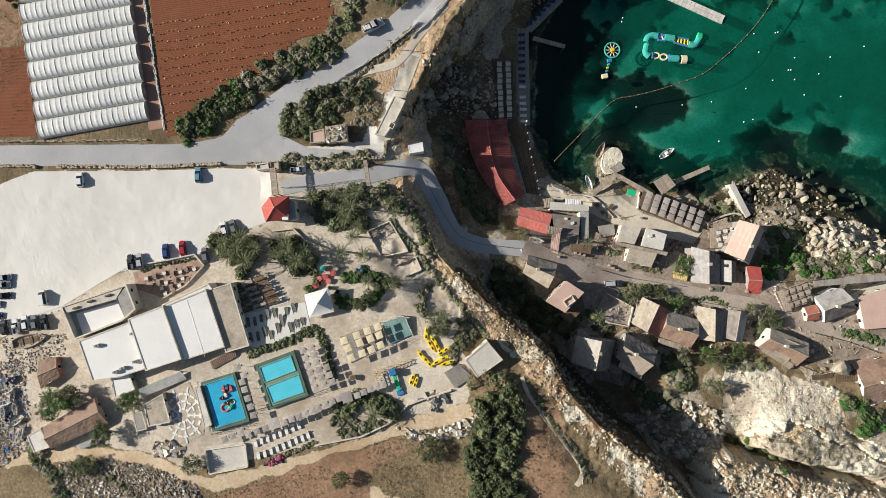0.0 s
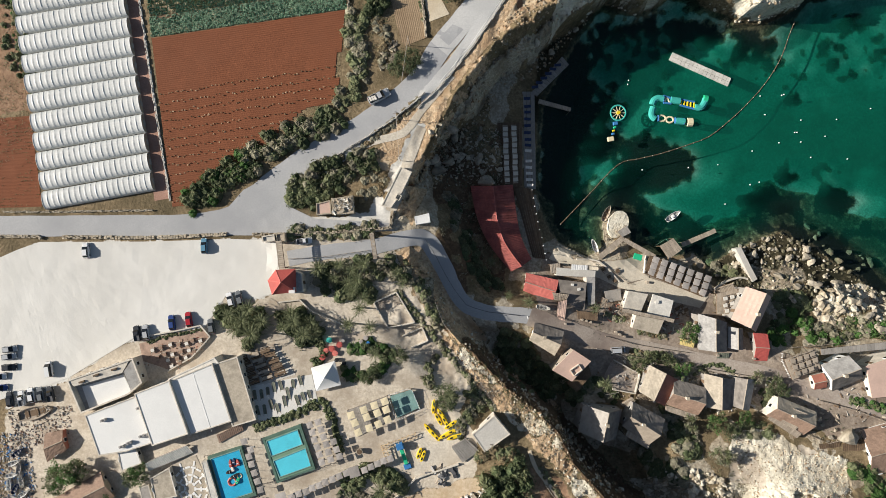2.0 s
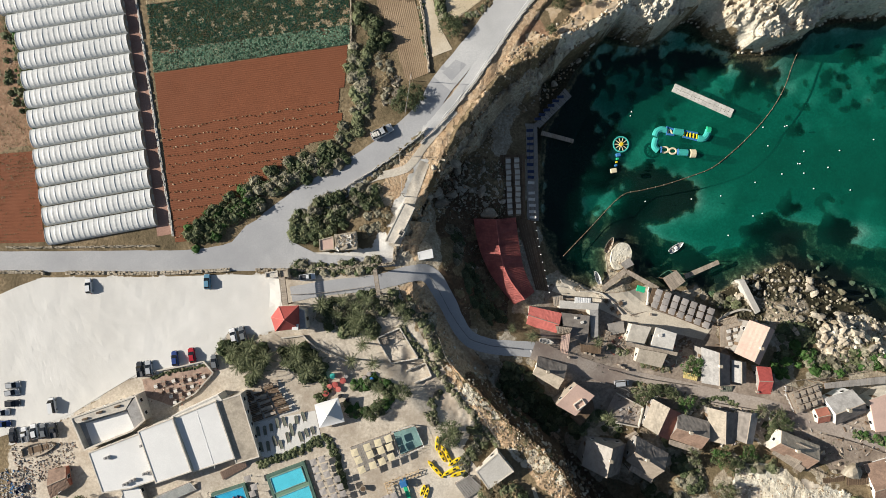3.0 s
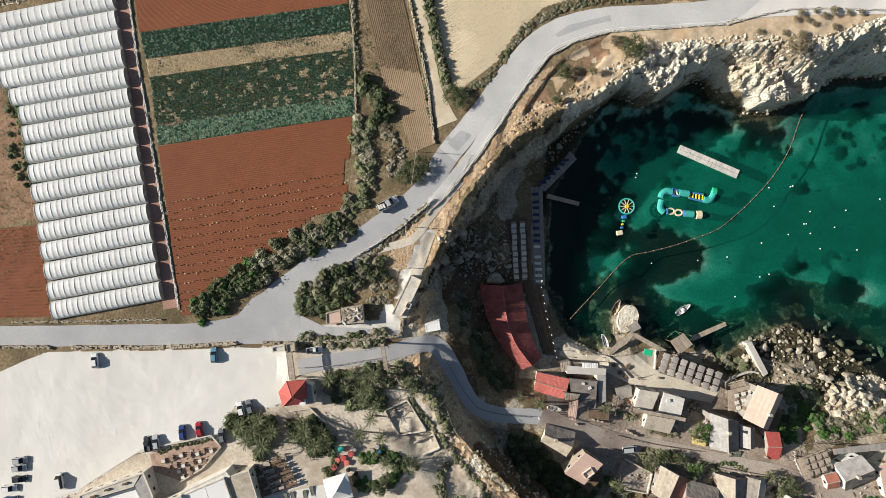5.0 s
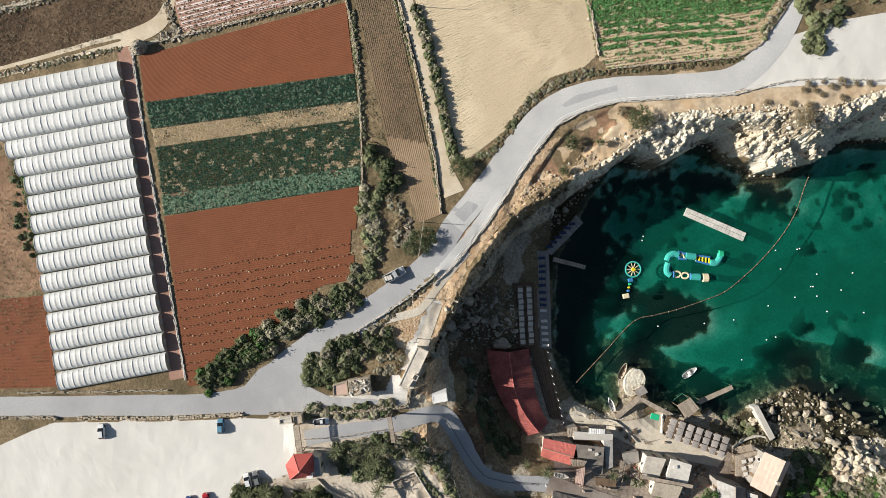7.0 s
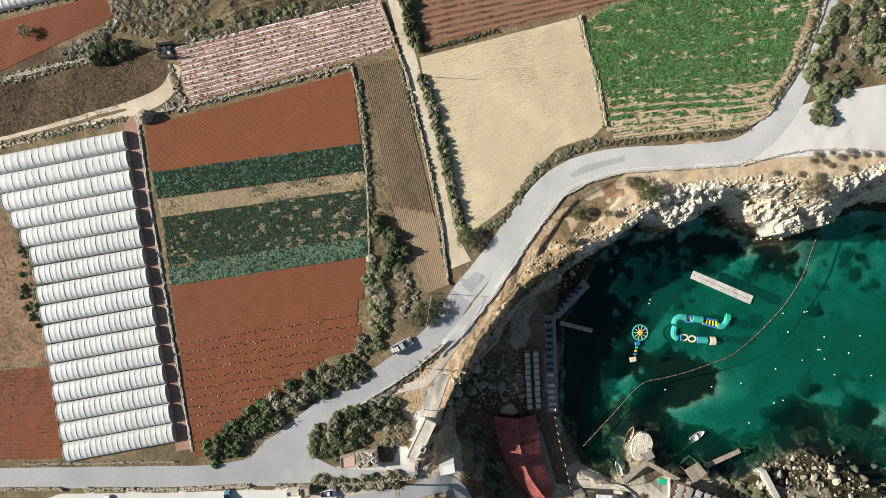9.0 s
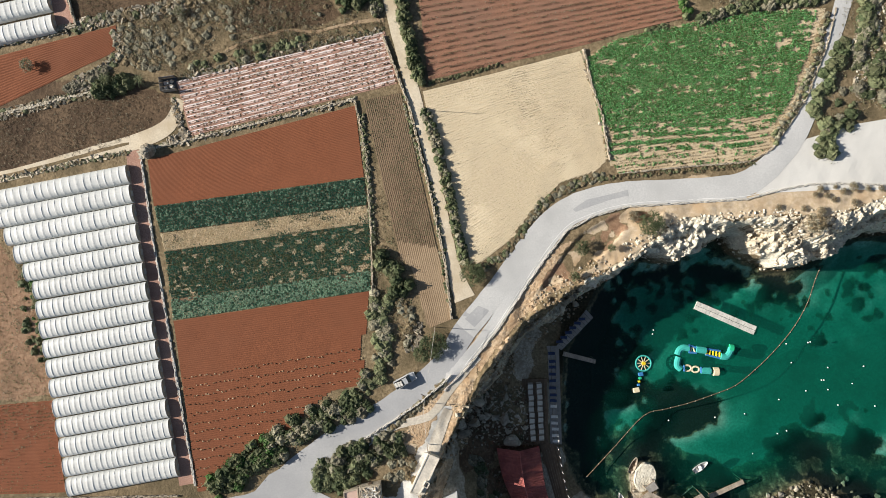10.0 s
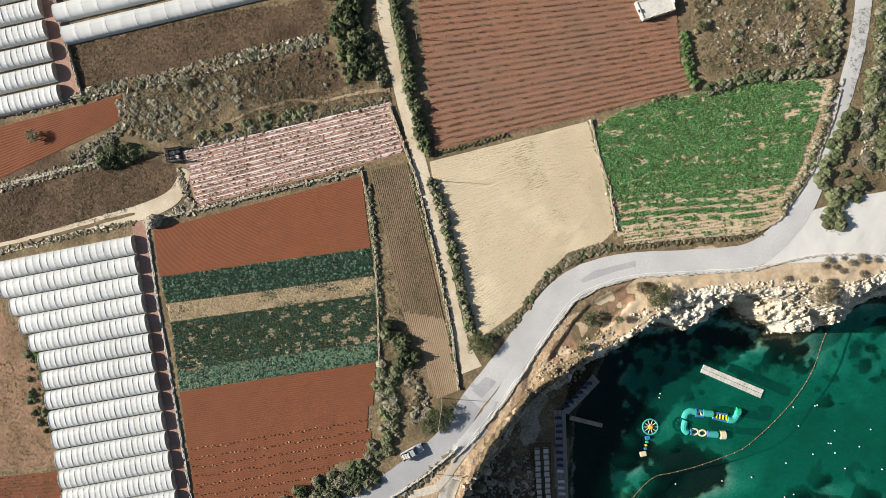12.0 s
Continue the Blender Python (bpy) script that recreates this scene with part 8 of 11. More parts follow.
def make_lounger(material, label):
    ob = empty("sun_lounger", 0, 0, -500, 0, label, "sun lounger", "sun loungers on the terrace")
    part("mattress", boxes((-0.3, 0, 0.32, 1.3, 0.85, 0.12), bevel=0.03), material, ob)
    bm = boxes((0, 0, 0, 0.75, 0.85, 0.12), bevel=0.03)
    bmesh.ops.transform(bm, matrix=pose(0.68, 0, 0.36, 0, -25, 0), verts=bm.verts[:])
    part("backrest", bm, material, ob)
    part("frame", boxes((0, 0, 0.24, 1.95, 0.8, 0.07)), "weatherwood", ob)
    for x in (-0.8, 0.8):
        for y in (-0.33, 0.33):
            part("leg", boxes((x, y, 0, 0.07, 0.07, 0.25)), "weatherwood", ob)
    return ob


def make_table(material, size, label, group):
    """A table with two benches."""
    ob = empty("table", 0, 0, -500, 0, label, "table", group)
    part("tabletop", boxes((0, 0, 0.7, size, size * 0.8, 0.06), bevel=0.015), material, ob)
    for x in (-size * 0.35, size * 0.35):
        part("leg", boxes((x, 0, 0, 0.1, size * 0.5, 0.7)), "darkwood", ob)
    for y in (-size * 0.62, size * 0.62):
        part("bench", boxes((0, y, 0.4, size, 0.3, 0.06), bevel=0.01), "weatherwood", ob)
        part("bench_leg", boxes((0, y, 0, size * 0.7, 0.08, 0.4)), "weatherwood", ob)
    return ob


def set_out(thing, points, turn, lift=0.02):
    first = True
    for p in points:
        z = gz(*p[:2]) if len(p) < 3 else p[2]
        m = pose(p[0], p[1], z + lift, 0, 0, turn + RNG.uniform(-5, 5))
        if first:
            thing.matrix_basis = m
            first = False
        else:
            copy_thing(thing, m)


set_out(make_shade("canopy", 1.62, "grey square sunshade over loungers by the pool", "grey pool shades"),
        [(-38.2, -26.0), (-36.0, -25.2), (-37.5, -27.9), (-35.2, -27.1), (-36.9, -29.8), (-34.5, -29.0), (-36.1, -31.7), (-33.7, -30.9), (-31.8, -30.2), (-35.5, -33.6), (-33.1, -32.9), (-31.0, -32.2), (-34.9, -35.6), (-32.5, -34.8), (-30.2, -34.0), (-54.2, -34.4), (-53.5, -36.4), (-52.7, -38.7), (-51.9, -40.9), (-51.1, -43.1), (-53.8, -32.6), (-55.5, -30.5), (-50.0, -47.4), (-47.8, -46.5), (-42.8, -44.9), (-40.9, -44.0), (-39.0, -43.4), (-37.3, -42.4), (-35.5, -41.7), (-33.9, -40.8), (-32.0, -40.0), (-30.2, -39.2), (-28.4, -38.4), (-23.6, -37.5), (-21.9, -36.6), (-20.2, -35.8), (-18.6, -35.0), (-16.8, -34.4), (-52.3, -48.3), (-54.5, -47.5), (-56.5, -48.7), (-58.6, -49.6)], 18)
set_out(make_shade("canopy", 2.8, "large grey sunshade beside the pool path", "grey pool shades"), [(-26.3, -38.0), (-45.5, -45.2)], 18)
set_out(make_lounger("white", "white padded sun lounger on the terrace"),
        [(-50.9, -51.1), (-49.4, -50.3), (-47.7, -49.7), (-46.0, -48.9), (-44.4, -48.3), (-42.7, -47.5), (-41.0, -46.7), (-39.4, -46.1), (-50.1, -54.4), (-48.4, -53.8), (-46.7, -53.0), (-45.1, -52.2), (-43.4, -51.6), (-41.8, -50.8), (-40.1, -50.0), (-38.4, -49.4), (-36.9, -48.6)], 105)
deck("cafe_deck", [(-28.7, -22.5), (-17.9, -18.5), (-17.0, -24.8), (-25.7, -29.4)], 21.4, "greywood", "timber cafe deck with cream sunshades", "deck")
set_out(make_shade("cream", 1.85, "cream square sunshade on the cafe deck", "cream cafe shades"),
        [(*p, 21.4) for p in [(-27.2, -23.1), (-23.9, -21.7), (-21.1, -20.5), (-18.4, -19.4), (-26.2, -25.1), (-23.1, -23.6), (-20.3, -22.5), (-18.0, -21.6), (-25.3, -27.6), (-22.4, -26.4), (-20.0, -25.4), (-17.6, -24.2)]], 20)
deck("play_deck", [(-17.2, -18.6), (-11.5, -16.8), (-9.3, -21.6), (-15.3, -24.3)], 21.3, "tealdeck", "worn teal painted play deck", "deck")
fence([(-17.7, -18.5), (-11.6, -16.4), (-9.1, -22.0), (-15.4, -24.9), (-17.6, -18.8)], 1.6, "white", "white rope fence round the play deck", 1.8, r=0.05)
set_out(make_table("weatherwood", 1.6, "weathered picnic table in the garden", "picnic tables"), [(-54.3, -8.3), (-52.1, -7.5), (-49.8, -6.7), (-55.4, -11.4), (-52.6, -10.3), (-49.9, -9.3), (-53.9, -14.1), (-50.9, -12.8), (-47.9, -11.6), (-19.9, 5.1), (-16.0, 6.7)], 18)
sheet("bench_terrace", [(-60.1, -9.6), (-48.8, -5.8), (-43.1, -13.6), (-55.7, -17.8)], 0.06, "concrete", "pale paved terrace with long tables", "terrace")
for p, q in zip([(-59.1, -10.2), (-58.4, -11.6), (-57.6, -13.1), (-56.9, -14.6), (-56.0, -16.1)], [(-50.0, -6.9), (-48.4, -8.0), (-47.3, -9.5), (-46.3, -10.9), (-45.3, -12.5)]):
    p, q = np.array(p), np.array(q)
    d = q - p
    ob = empty("long_table", *p, gz(*p) + 0.06, math.degrees(math.atan2(d[1], d[0])), "long dark timber table with benches", "table", "long garden tables")
    L = float(np.linalg.norm(d))
    for k in range(3):
        x0 = L * (k + 0.5) / 3
        part("tabletop", boxes((x0, 0, 0.72, L / 3 * 0.86, 0.7, 0.06), bevel=0.01), "weatherwood" if k % 2 else "darkwood", ob)
        for y in (-0.62, 0.62):
            part("bench", boxes((x0, y, 0.42, L / 3 * 0.86, 0.28, 0.05)), "darkwood", ob)
        for x in (-1, 1):
            part("trestle", boxes((x0 + x * L / 9, 0, 0, 0.1, 1.3, 0.42)), "darkwood", ob)
            part("leg", boxes((x0 + x * L / 9, 0, 0.4, 0.1, 0.5, 0.33)), "darkwood", ob)

# mini golf: dark mats with pale edging
sheet("golf_terrace", [(-58.2, -17.5), (-38.7, -13.5), (-36.5, -21.4), (-51.1, -26.1), (-55.8, -23.4)], 0.06, "dust", "pale sandy mini golf terrace", "terrace")
for (x, y), turn, L in zip([(-53.7, -19.7), (-51.9, -19.4), (-50.3, -18.5), (-48.6, -17.8), (-46.7, -17.2), (-44.5, -19.7), (-43.5, -16.7), (-41.5, -15.8), (-49.0, -22.2), (-47.3, -22.9), (-45.5, -21.2), (-42.0, -20.9), (-40.5, -19.8), (-38.9, -19.2), (-50.8, -23.4), (-52.6, -23.7)],
                           [100, 100, 98, 100, 108, 104, 100, 108, 108, 110, 104, 110, 110, 110, 100, 105], [3.2, 3, 2.4, 3.8, 3.4, 5.2, 3, 3.4, 3.6, 3, 3.6, 3.6, 2.8, 2.6, 3.2, 3.4]):
    ob = empty("mini_golf_lane", x, y, gz(x, y) + 0.06, turn, "dark green mini golf lane with timber edging", "mini golf", "mini golf lanes")
    part("mat", boxes((0, 0, 0.0, L, 0.8, 0.07)), "mat_green", ob)
    for s in (-0.44, 0.44):
        part("edging", boxes((0, s, 0, L + 0.2, 0.09, 0.14), bevel=0.01), "weatherwood", ob)
    part("round_end", rod(bmesh.new(), (L / 2, 0, 0), (L / 2, 0, 0.08), 0.5, 12), "mat_green", ob)


def tent():
    out = [(-38.4, -11.3), (-32.1, -9.4), (-30.3, -15.8), (-37.0, -17.5)]
    c = np.mean(out, 0)
    z0 = gz(*c)
    ob = empty("marquee", *c, z0, 0, "white pyramid marquee on posts", "marquee")
    P = [(p[0] - c[0], p[1] - c[1]) for p in out]
    bm = bmesh.new()
    n = 6
    for i in range(4):
        a, b = np.array(P[i]), np.array(P[(i + 1) % 4])
        rows = []
        for j in range(n + 1):
            v = j / n
            z = 2.3 + 2.0 * v ** 1.5
            rows.append([bm.verts.new((*((a + (b - a) * u) * (1 - v)), z)) for u in np.linspace(0, 1, 5)])
        for r, s in zip(rows[:-1], rows[1:]):
            for k in range(4):
                bm.faces.new((r[k], r[k + 1], s[k + 1], s[k]))
    bmesh.ops.remove_doubles(bm, verts=bm.verts[:], dist=0.01)
    bmesh.ops.recalc_face_normals(bm, faces=bm.faces[:])
    part("canopy", bm, "white", ob)
    part("valance", wall_ring(P, 0.05, 1.95, 2.3), "white", ob)
    part("finial", rod(bmesh.new(), (0, 0, 4.1), (0, 0, 4.7), 0.06), "grey", ob)
    for p in P:
        part("post", rod(bmesh.new(), (p[0] * 0.97, p[1] * 0.97, -0.2), (p[0] * 0.97, p[1] * 0.97, 2.2), 0.06), "grey", ob)


tent()

# inflatables and slides by the play yard
def kayak(x, y, turn, material="yellow", L=3.6):
    ob = empty("kayak", x, y, gz(x, y) + 0.3, turn, "yellow double kayak lying on sand" if material == "yellow" else "bright plastic play slide", "kayak", "yellow kayaks")
    part("hull", loft([(-L / 2, 0.08, 0.12, 0.3), (-L * 0.36, 0.4, -0.2, 0.34), (0, 0.52, -0.28, 0.3), (L * 0.36, 0.4, -0.2, 0.34), (L / 2, 0.08, 0.12, 0.3)]), material, ob)
    for k in (-0.22, 0.2):
        part("seat", boxes((L * k, 0, 0.27, 0.8, 0.45, 0.07), bevel=0.02), "black", ob)
    return ob


for (x, y), turn in zip([(-5.6, -21.3), (-6.5, -27.5), (-5.2, -28.7), (-4.3, -24.5), (-3.3, -23.5), (-2.4, -25.2), (-1.0, -25.9), (-1.9, -28.3), (-0.2, -27.4), (0.2, -28.9)], [85, 130, 130, 120, 125, 120, 35, 30, 25, 20]):
    kayak(x, y, turn, L=RNG.uniform(3.4, 5.2))
for (x, y), turn in zip([(-9.3, -33.5), (-8.3, -34.2)], [70, 70]):
    kayak(x, y, turn, L=3.2)
ob = empty("water_slide", *(-13.4, -34.2), gz(*(-13.4, -34.2)), 20, "green and blue children's water slide", "slide")
part("chute", boxes((0, 0, 0.5, 1.0, 4.6, 0.25), bevel=0.08), "green", ob)
part("tower", boxes((0, 2.9, 0, 1.8, 1.5, 1.8), bevel=0.05), "blue", ob)
part("splash_tray", boxes((0, -3.0, 0, 1.9, 1.4, 0.4), bevel=0.05), "blue", ob)
for (x, y), m, s in zip([(-34.2, -4.3), (-33.5, -6.6), (-32.5, -7.8), (-35.9, -8.9), (-35.0, -7.1), (-31.4, -5.5), (-30.5, -4.3), (-32.0, -9.6), (-29.9, -10.4), (-25.5, -4.7), (-24.3, -3.7), (-23.6, -5.0)], ["teal", "red", "redpale", "red", "redpale", "red", "canopy", "black", "black", "canopy", "canopy", "blue"], [1.2, 1.3, 1.2, 1.3, 1.1, 1.3, 1.0, 0.9, 0.9, 0.9, 1.0, 0.8]):
    ob = empty("play_tub", x, y, gz(x, y) + 0.02, RNG.uniform(0, 90), "colourful round tub ride in the garden playground", "playground ride", "playground tubs")
    part("tub", rod(bmesh.new(), (0, 0, 0), (0, 0, 0.8), s * 0.5, 14, s * 0.65), m, ob)
    part("seat_ring", rod(bmesh.new(), (0, 0, 0.78), (0, 0, 0.84), s * 0.42, 14), m, ob)
for p, q in (((-19.4, -32.2), (-10.0, -28.6)), ((-18.8, -31.6), (-17.5, -35.4))):
    p, q = np.array(p), np.array(q)
    L = float(np.linalg.norm(q - p))
    ob = empty("timber_ramp", *p, gz(*p), math.degrees(math.atan2(*(q - p)[::-1])), "pale timber climbing frame with cross bars", "climbing frame")
    for y in (-0.55, 0.55):
        part("beam", boxes((L / 2, y, 0.9, L, 0.14, 0.18), bevel=0.02), "palewood", ob)
        for x in np.arange(0.3, L, 1.9):
            part("post", rod(bmesh.new(), (x, y, 0), (x, y, 0.95), 0.07), "palewood", ob)
    for k, x in enumerate(np.arange(0.3, L - 0.5, 1.1)):
        part("cross_bar", rod(bmesh.new(), (x, -0.55, 1.05), (x + 0.7, 0.55, 1.05), 0.06), "palewood", ob)
ob = empty("garden_pot", *(-25.1, -33.1), gz(*(-25.1, -33.1)), 0, "large round clay pot standing on the terrace", "pot")
part("pot", rod(bmesh.new(), (0, 0, 0), (0, 0, 1.1), 0.55, 14, 0.85), "tan", ob)
part("soil", rod(bmesh.new(), (0, 0, 1.02), (0, 0, 1.12), 0.7, 14), "darkwood", ob)
flat_house("garden_shed", [(4.6, -27.8), (10.4, -22.8), (14.6, -27.7), (7.9, -32.5)], 23.8, "plaster", "concrete", "flat-roofed shed with a bare concrete roof", "shed", 0.1)


lean_to("slatted_cage", [(-0.8, -31.4), (3.0, -29.1), (6.7, -32.5), (2.2, -35.5)], [23.0, 23.0, 22.8, 22.8], "greywood", "greywood", "open timber cage with slatted roof")

# ---- garden walls, beds, palms ----
for line in ([(-22.3, 5.9), (-16.1, 8.8), (-11.0, 0.6), (-18.3, -1.0), (-22.3, 5.9)], [(-14.4, -3.3), (-9.0, -1.0), (-7.4, -4.5), (-12.0, -6.4)], [(-35.3, -51.4), (-22.6, -48.8), (-15.1, -45.1), (-10.3, -40.2), (-6.9, -38.9), (1.3, -36.0)], [(-64.4, -53.0), (-53.7, -51.3), (-52.9, -57.3), (-63.2, -59.4), (-64.4, -53.0)],
             [(-88.0, -4.4), (-77.0, -2.4), (-70.0, -0.8), (-67.1, -3.8), (-71.7, -9.3), (-78.3, -13.2)], [(-48.9, 5.7), (-42.7, 6.5), (-39.5, 3.4), (-30.0, -0.4)]):
    low_wall(line, 0.7, 0.35, "plaster", "low pale plastered garden wall", curved=len(line) > 6)
fence([(-7.1, 10.7), (-3.6, 1.4), (1.1, -6.2), (6.5, -14.5), (11.0, -21.3)], 1.4, "greywood", "grey timber fence above the road", 2.0)
fence([(20.6, -35.4), (25.0, -42.7), (30.9, -49.9), (35.3, -55.6), (35.3, -61.5)], 0.9, "plaster", "pale rail along the cliff path", 2.4)
ribbon("cliff_path", [(19.8, -32.5), (22.0, -37.6), (27.2, -44.1), (32.3, -51.3), (35.6, -56.4), (33.9, -60.1)], [1.0, 1.0, 0.9, 0.9, 1.2, 1.4], 0.12, "path", "narrow pale path along the ridge", "path")
sheet("cream_yard", [(-10.0, -28.8), (1.2, -22.7), (5.8, -28.5), (-0.2, -36.1), (-10.6, -40.1)], 0.05, "sand", "sandy play yard", "yard")
sheet("terrace", [(-64.4, -52.2), (-54.2, -50.8), (-53.2, -57.7), (-63.2, -59.7)], 0.08, "concrete", "bare concrete terrace", "terrace")
sheet("plaza", [(-77.3, -38.6), (-69.2, -35.0), (-64.5, -45.0), (-65.2, -49.2), (-72.6, -52.4), (-75.8, -45.7)], 0.06, "tan", "paved plaza with white stone pattern", "terrace")
c0 = (-70.6, -44.0)
bm = boxes((0, 0, 0, 1, 1, 0.08), bevel=0.03)
me_pave = bpy.data.meshes.new("paving_stone")
bm.to_mesh(me_pave), bm.free()
me_pave.materials.append(M["white"])
plaza = bpy.data.objects["plaza"]
for r, n, w in ((1.4, 8, 0.6), (3.0, 12, 0.5), (4.6, 18, 0.55)):
    for k in range(n):
        a = k * 6.283 / n
        s = under(new("paving_stone", me_pave), plaza)
        x, y = c0[0] + r * math.cos(a), c0[1] + r * 1.25 * math.sin(a)
        s.matrix_basis = pose(x, y, gz(x, y) + 0.08, 0, 0, math.degrees(a)) @ Matrix.Diagonal((w, r * 5.2 / n, 1, 1))
for k in range(9):
    a = k * 6.283 / 9
    for r in (1.9, 2.4, 3.6, 4.1, 5.2, 5.8):
        s = under(new("paving_stone", me_pave), plaza)
        x, y = c0[0] + r * math.cos(a), c0[1] + r * 1.25 * math.sin(a)
        s.matrix_basis = pose(x, y, gz(x, y) + 0.08, 0, 0, math.degrees(a)) @ Matrix.Diagonal((0.75, 0.5, 1, 1))

for (x, y), r, h in zip([(-57.4, 0.9), (-54.4, -2.4), (-59.3, -1.4), (-52.2, 0.9), (-43.3, 1.0), (-40.5, -2.3), (-37.8, -1.7), (-44.4, 3.3), (-37.0, 15.2), (-24.6, 16.5), (-26.2, 12.2), (-27.7, 9.1), (-28.7, 0.2), (-23.0, -0.6), (-25.7, 4.5), (-21.6, -7.6), (-19.0, -42.5), (-56.0, 4.0), (-38.6, 0.3), (-61.0, 2.4), (-15.9, 14.2), (-14.3, 11.2), (-32.7, 12.6), (-31.2, 16.4), (-28.1, 14.9), (-46.3, -0.5), (-24.7, 7.3), (-29.0, 11.5)],
                        [4.2, 4.6, 3.6, 4, 4.4, 4.2, 3.8, 3.4, 3.8, 3.6, 3.4, 3.4, 3.2, 3.2, 3.2, 3, 4.2, 4, 3.6, 3.6, 2.6, 2.6, 3, 3, 3.2, 3.2, 3, 3], [3, 4, 3, 3, 4, 4, 3, 3, 3, 4, 4, 3, 3, 3, 3, 2, 3, 3, 3, 3, 2, 2, 2, 3, 3, 3, 3, 3]):
    palm(x, y, r, h)
hedge([(-63.9, 4.0), (-61.4, 0.1), (-56.8, 3.3), (-53.5, -0.6), (-58.0, -4.5), (-54.8, -5.3)], 6.0, 3.0, ["leafdark", "leaf"], "dark palm thicket by the car park", 0.5)
hedge([(-48.1, 2.6), (-44.0, -2.1), (-38.6, -0.5), (-39.2, -5.1), (-44.2, 2.6)], 6.0, 3.0, ["leafdark", "leaf"], "dark palm thicket in the garden", 0.5)
hedge([(-38.0, 14.4), (-31.8, 12.9), (-24.0, 16.0), (-16.2, 16.1), (-12.3, 14.6)], 7.0, 2.6, ["leafdark", "leaf", "leafgrey"], "dense planting below the lane", 0.5)
hedge([(-36.4, 11.3), (-30.1, 8.2), (-23.9, 9.8), (-22.3, 7.5)], 5.0, 2.2, ["leafdark", "leaf"], "dense planting under palms", 0.5)
hedge([(-22.4, 15.3), (-14.6, 13.0), (-9.1, 10.7), (-6.4, 4.5), (-3.6, -0.9)], 3.2, 1.4, ["leafgrey", "leaf"], "grey-green planting along the fence", 0.42)
hedge([(-16.1, 9.1), (-8.2, -0.2), (-1.9, -7.8), (5.7, -16.7), (11.0, -22.5)], 1.8, 1.0, ["leaf", "leafgrey"], "low shrubs along the fence", 0.4)
hedge([(-28.2, -6.5), (-22.1, -5.7), (-18.1, -8.0), (-20.3, -12.6), (-27.1, -14.9), (-29.6, -11.1)], 3.4, 1.4, ["leaf", "leafbright", "leafdark"], "green planting round the garden bed", 0.42)
hedge([(-38.4, -4.3), (-36.0, -6.6), (-36.5, -11.2), (-39.0, -9.0)], 2.6, 1.6, ["leafdark", "leaf"], "green planting beside the marquee", 0.42)
hedge([(-39.8, -21.8), (-35.3, -20.2), (-32.0, -26.1), (-30.4, -33.6), (-31.2, -29.1)], 1.8, 1.2, ["leafdark", "leaf"], "dark hedge beside the sunshades", 0.42)
hedge([(-53.3, -27.6), (-47.3, -25.6), (-41.3, -23.3), (-36.8, -21.7)], 2.0, 1.2, ["leafdark", "leaf"], "dark hedge behind the pool", 0.42)
hedge([(-28.7, -42.6), (-24.2, -40.3), (-19.7, -38.7), (-15.2, -40.1), (-12.9, -43.8)], 6.0, 3.0, ["leafdark", "leaf"], "dark trees in the lower garden", 0.5)
hedge([(-30.2, -44.9), (-24.2, -45.5), (-16.6, -45.7), (-28.7, -48.6)], 2.6, 1.2, ["leafdark", "leafgrey"], "shrubs along the garden wall", 0.42)
hedge([(-46.8, -55.7), (-39.2, -52.5), (-34.7, -50.5)], 1.4, 1.0, ["leaf", "leafgrey"], "shrubs on the terrace edge", 0.4)
hedge([(-48.3, -56.9), (-43.8, -55.2)], 2.0, 1.2, ["flower", "leafdark"], "flowering magenta bush by the wall", 0.4, name="flowers")
hedge([(-8.3, -13.9), (-6.1, -16.9), (-7.3, -10.9), (-5.0, -8.6)], 2.0, 1.2, ["leaf", "leafgrey"], "shrubs beside the path", 0.4)
hedge([(4.2, -18.2), (6.5, -21.1), (2.7, -24.9), (0.5, -28.6)], 3.4, 1.4, ["leaf", "leafgrey"], "scrubby slope below the shed", 0.45)
hedge([(11.8, -37.2), (14.8, -44.5), (11.9, -52.0), (10.5, -59.5), (16.4, -66.6)], 13.0, 5.5, ["leafdark", "leaf", "leafdark"], "dense dark woodland on the ridge", 0.6, 34)
hedge([(17.6, -37.0), (19.5, -45.8), (17.1, -54.8), (18.6, -63.6)], 3.0, 1.6, ["leaf", "leafgrey", "leafdry"], "thick green scrub on the ridge", 0.5, 30)
hedge([(6.5, -32.9), (11.7, -32.0), (16.2, -34.1)], 5.0, 2.0, ["leaf", "leafdry"], "green scrub below the shed", 0.5, 28)
hedge([(22.8, -36.9), (28.7, -45.5), (33.8, -51.3), (36.8, -58.5)], 1.6, 0.8, ["leafgrey", "leaf"], "low green scrub beside the ridge path", 0.42)
bushes([(*p, r) for p, r in zip([(-2.4, -18.6), (-15.0, -7.9), (-3.8, -51.5), (-67.4, -56.5), (-27.8, -59.9), (-86.1, -41.0), (-21.1, -11.1), (-23.3, -14.1)], [4.6, 3.2, 4.4, 3.4, 3.0, 3.2, 2.0, 2.2])], "dark", "in the garden", 3.0)
palm(*(-1.5, -17.9), 3.6, 3.6)
for (x, y), r, k in zip([(-104.5, -39.8), (-100.6, -38.8), (-92.0, -49.0), (-84.0, -40.1), (-106.9, -42.0), (-99.4, -59.1), (-96.3, -57.4)], [4.4, 3.6, 3.8, 3.0, 3.6, 2.6, 2.6], ["bright", "green", "dark", "bright", "green", "green", "green"]):
    tree(x, y, r, k)
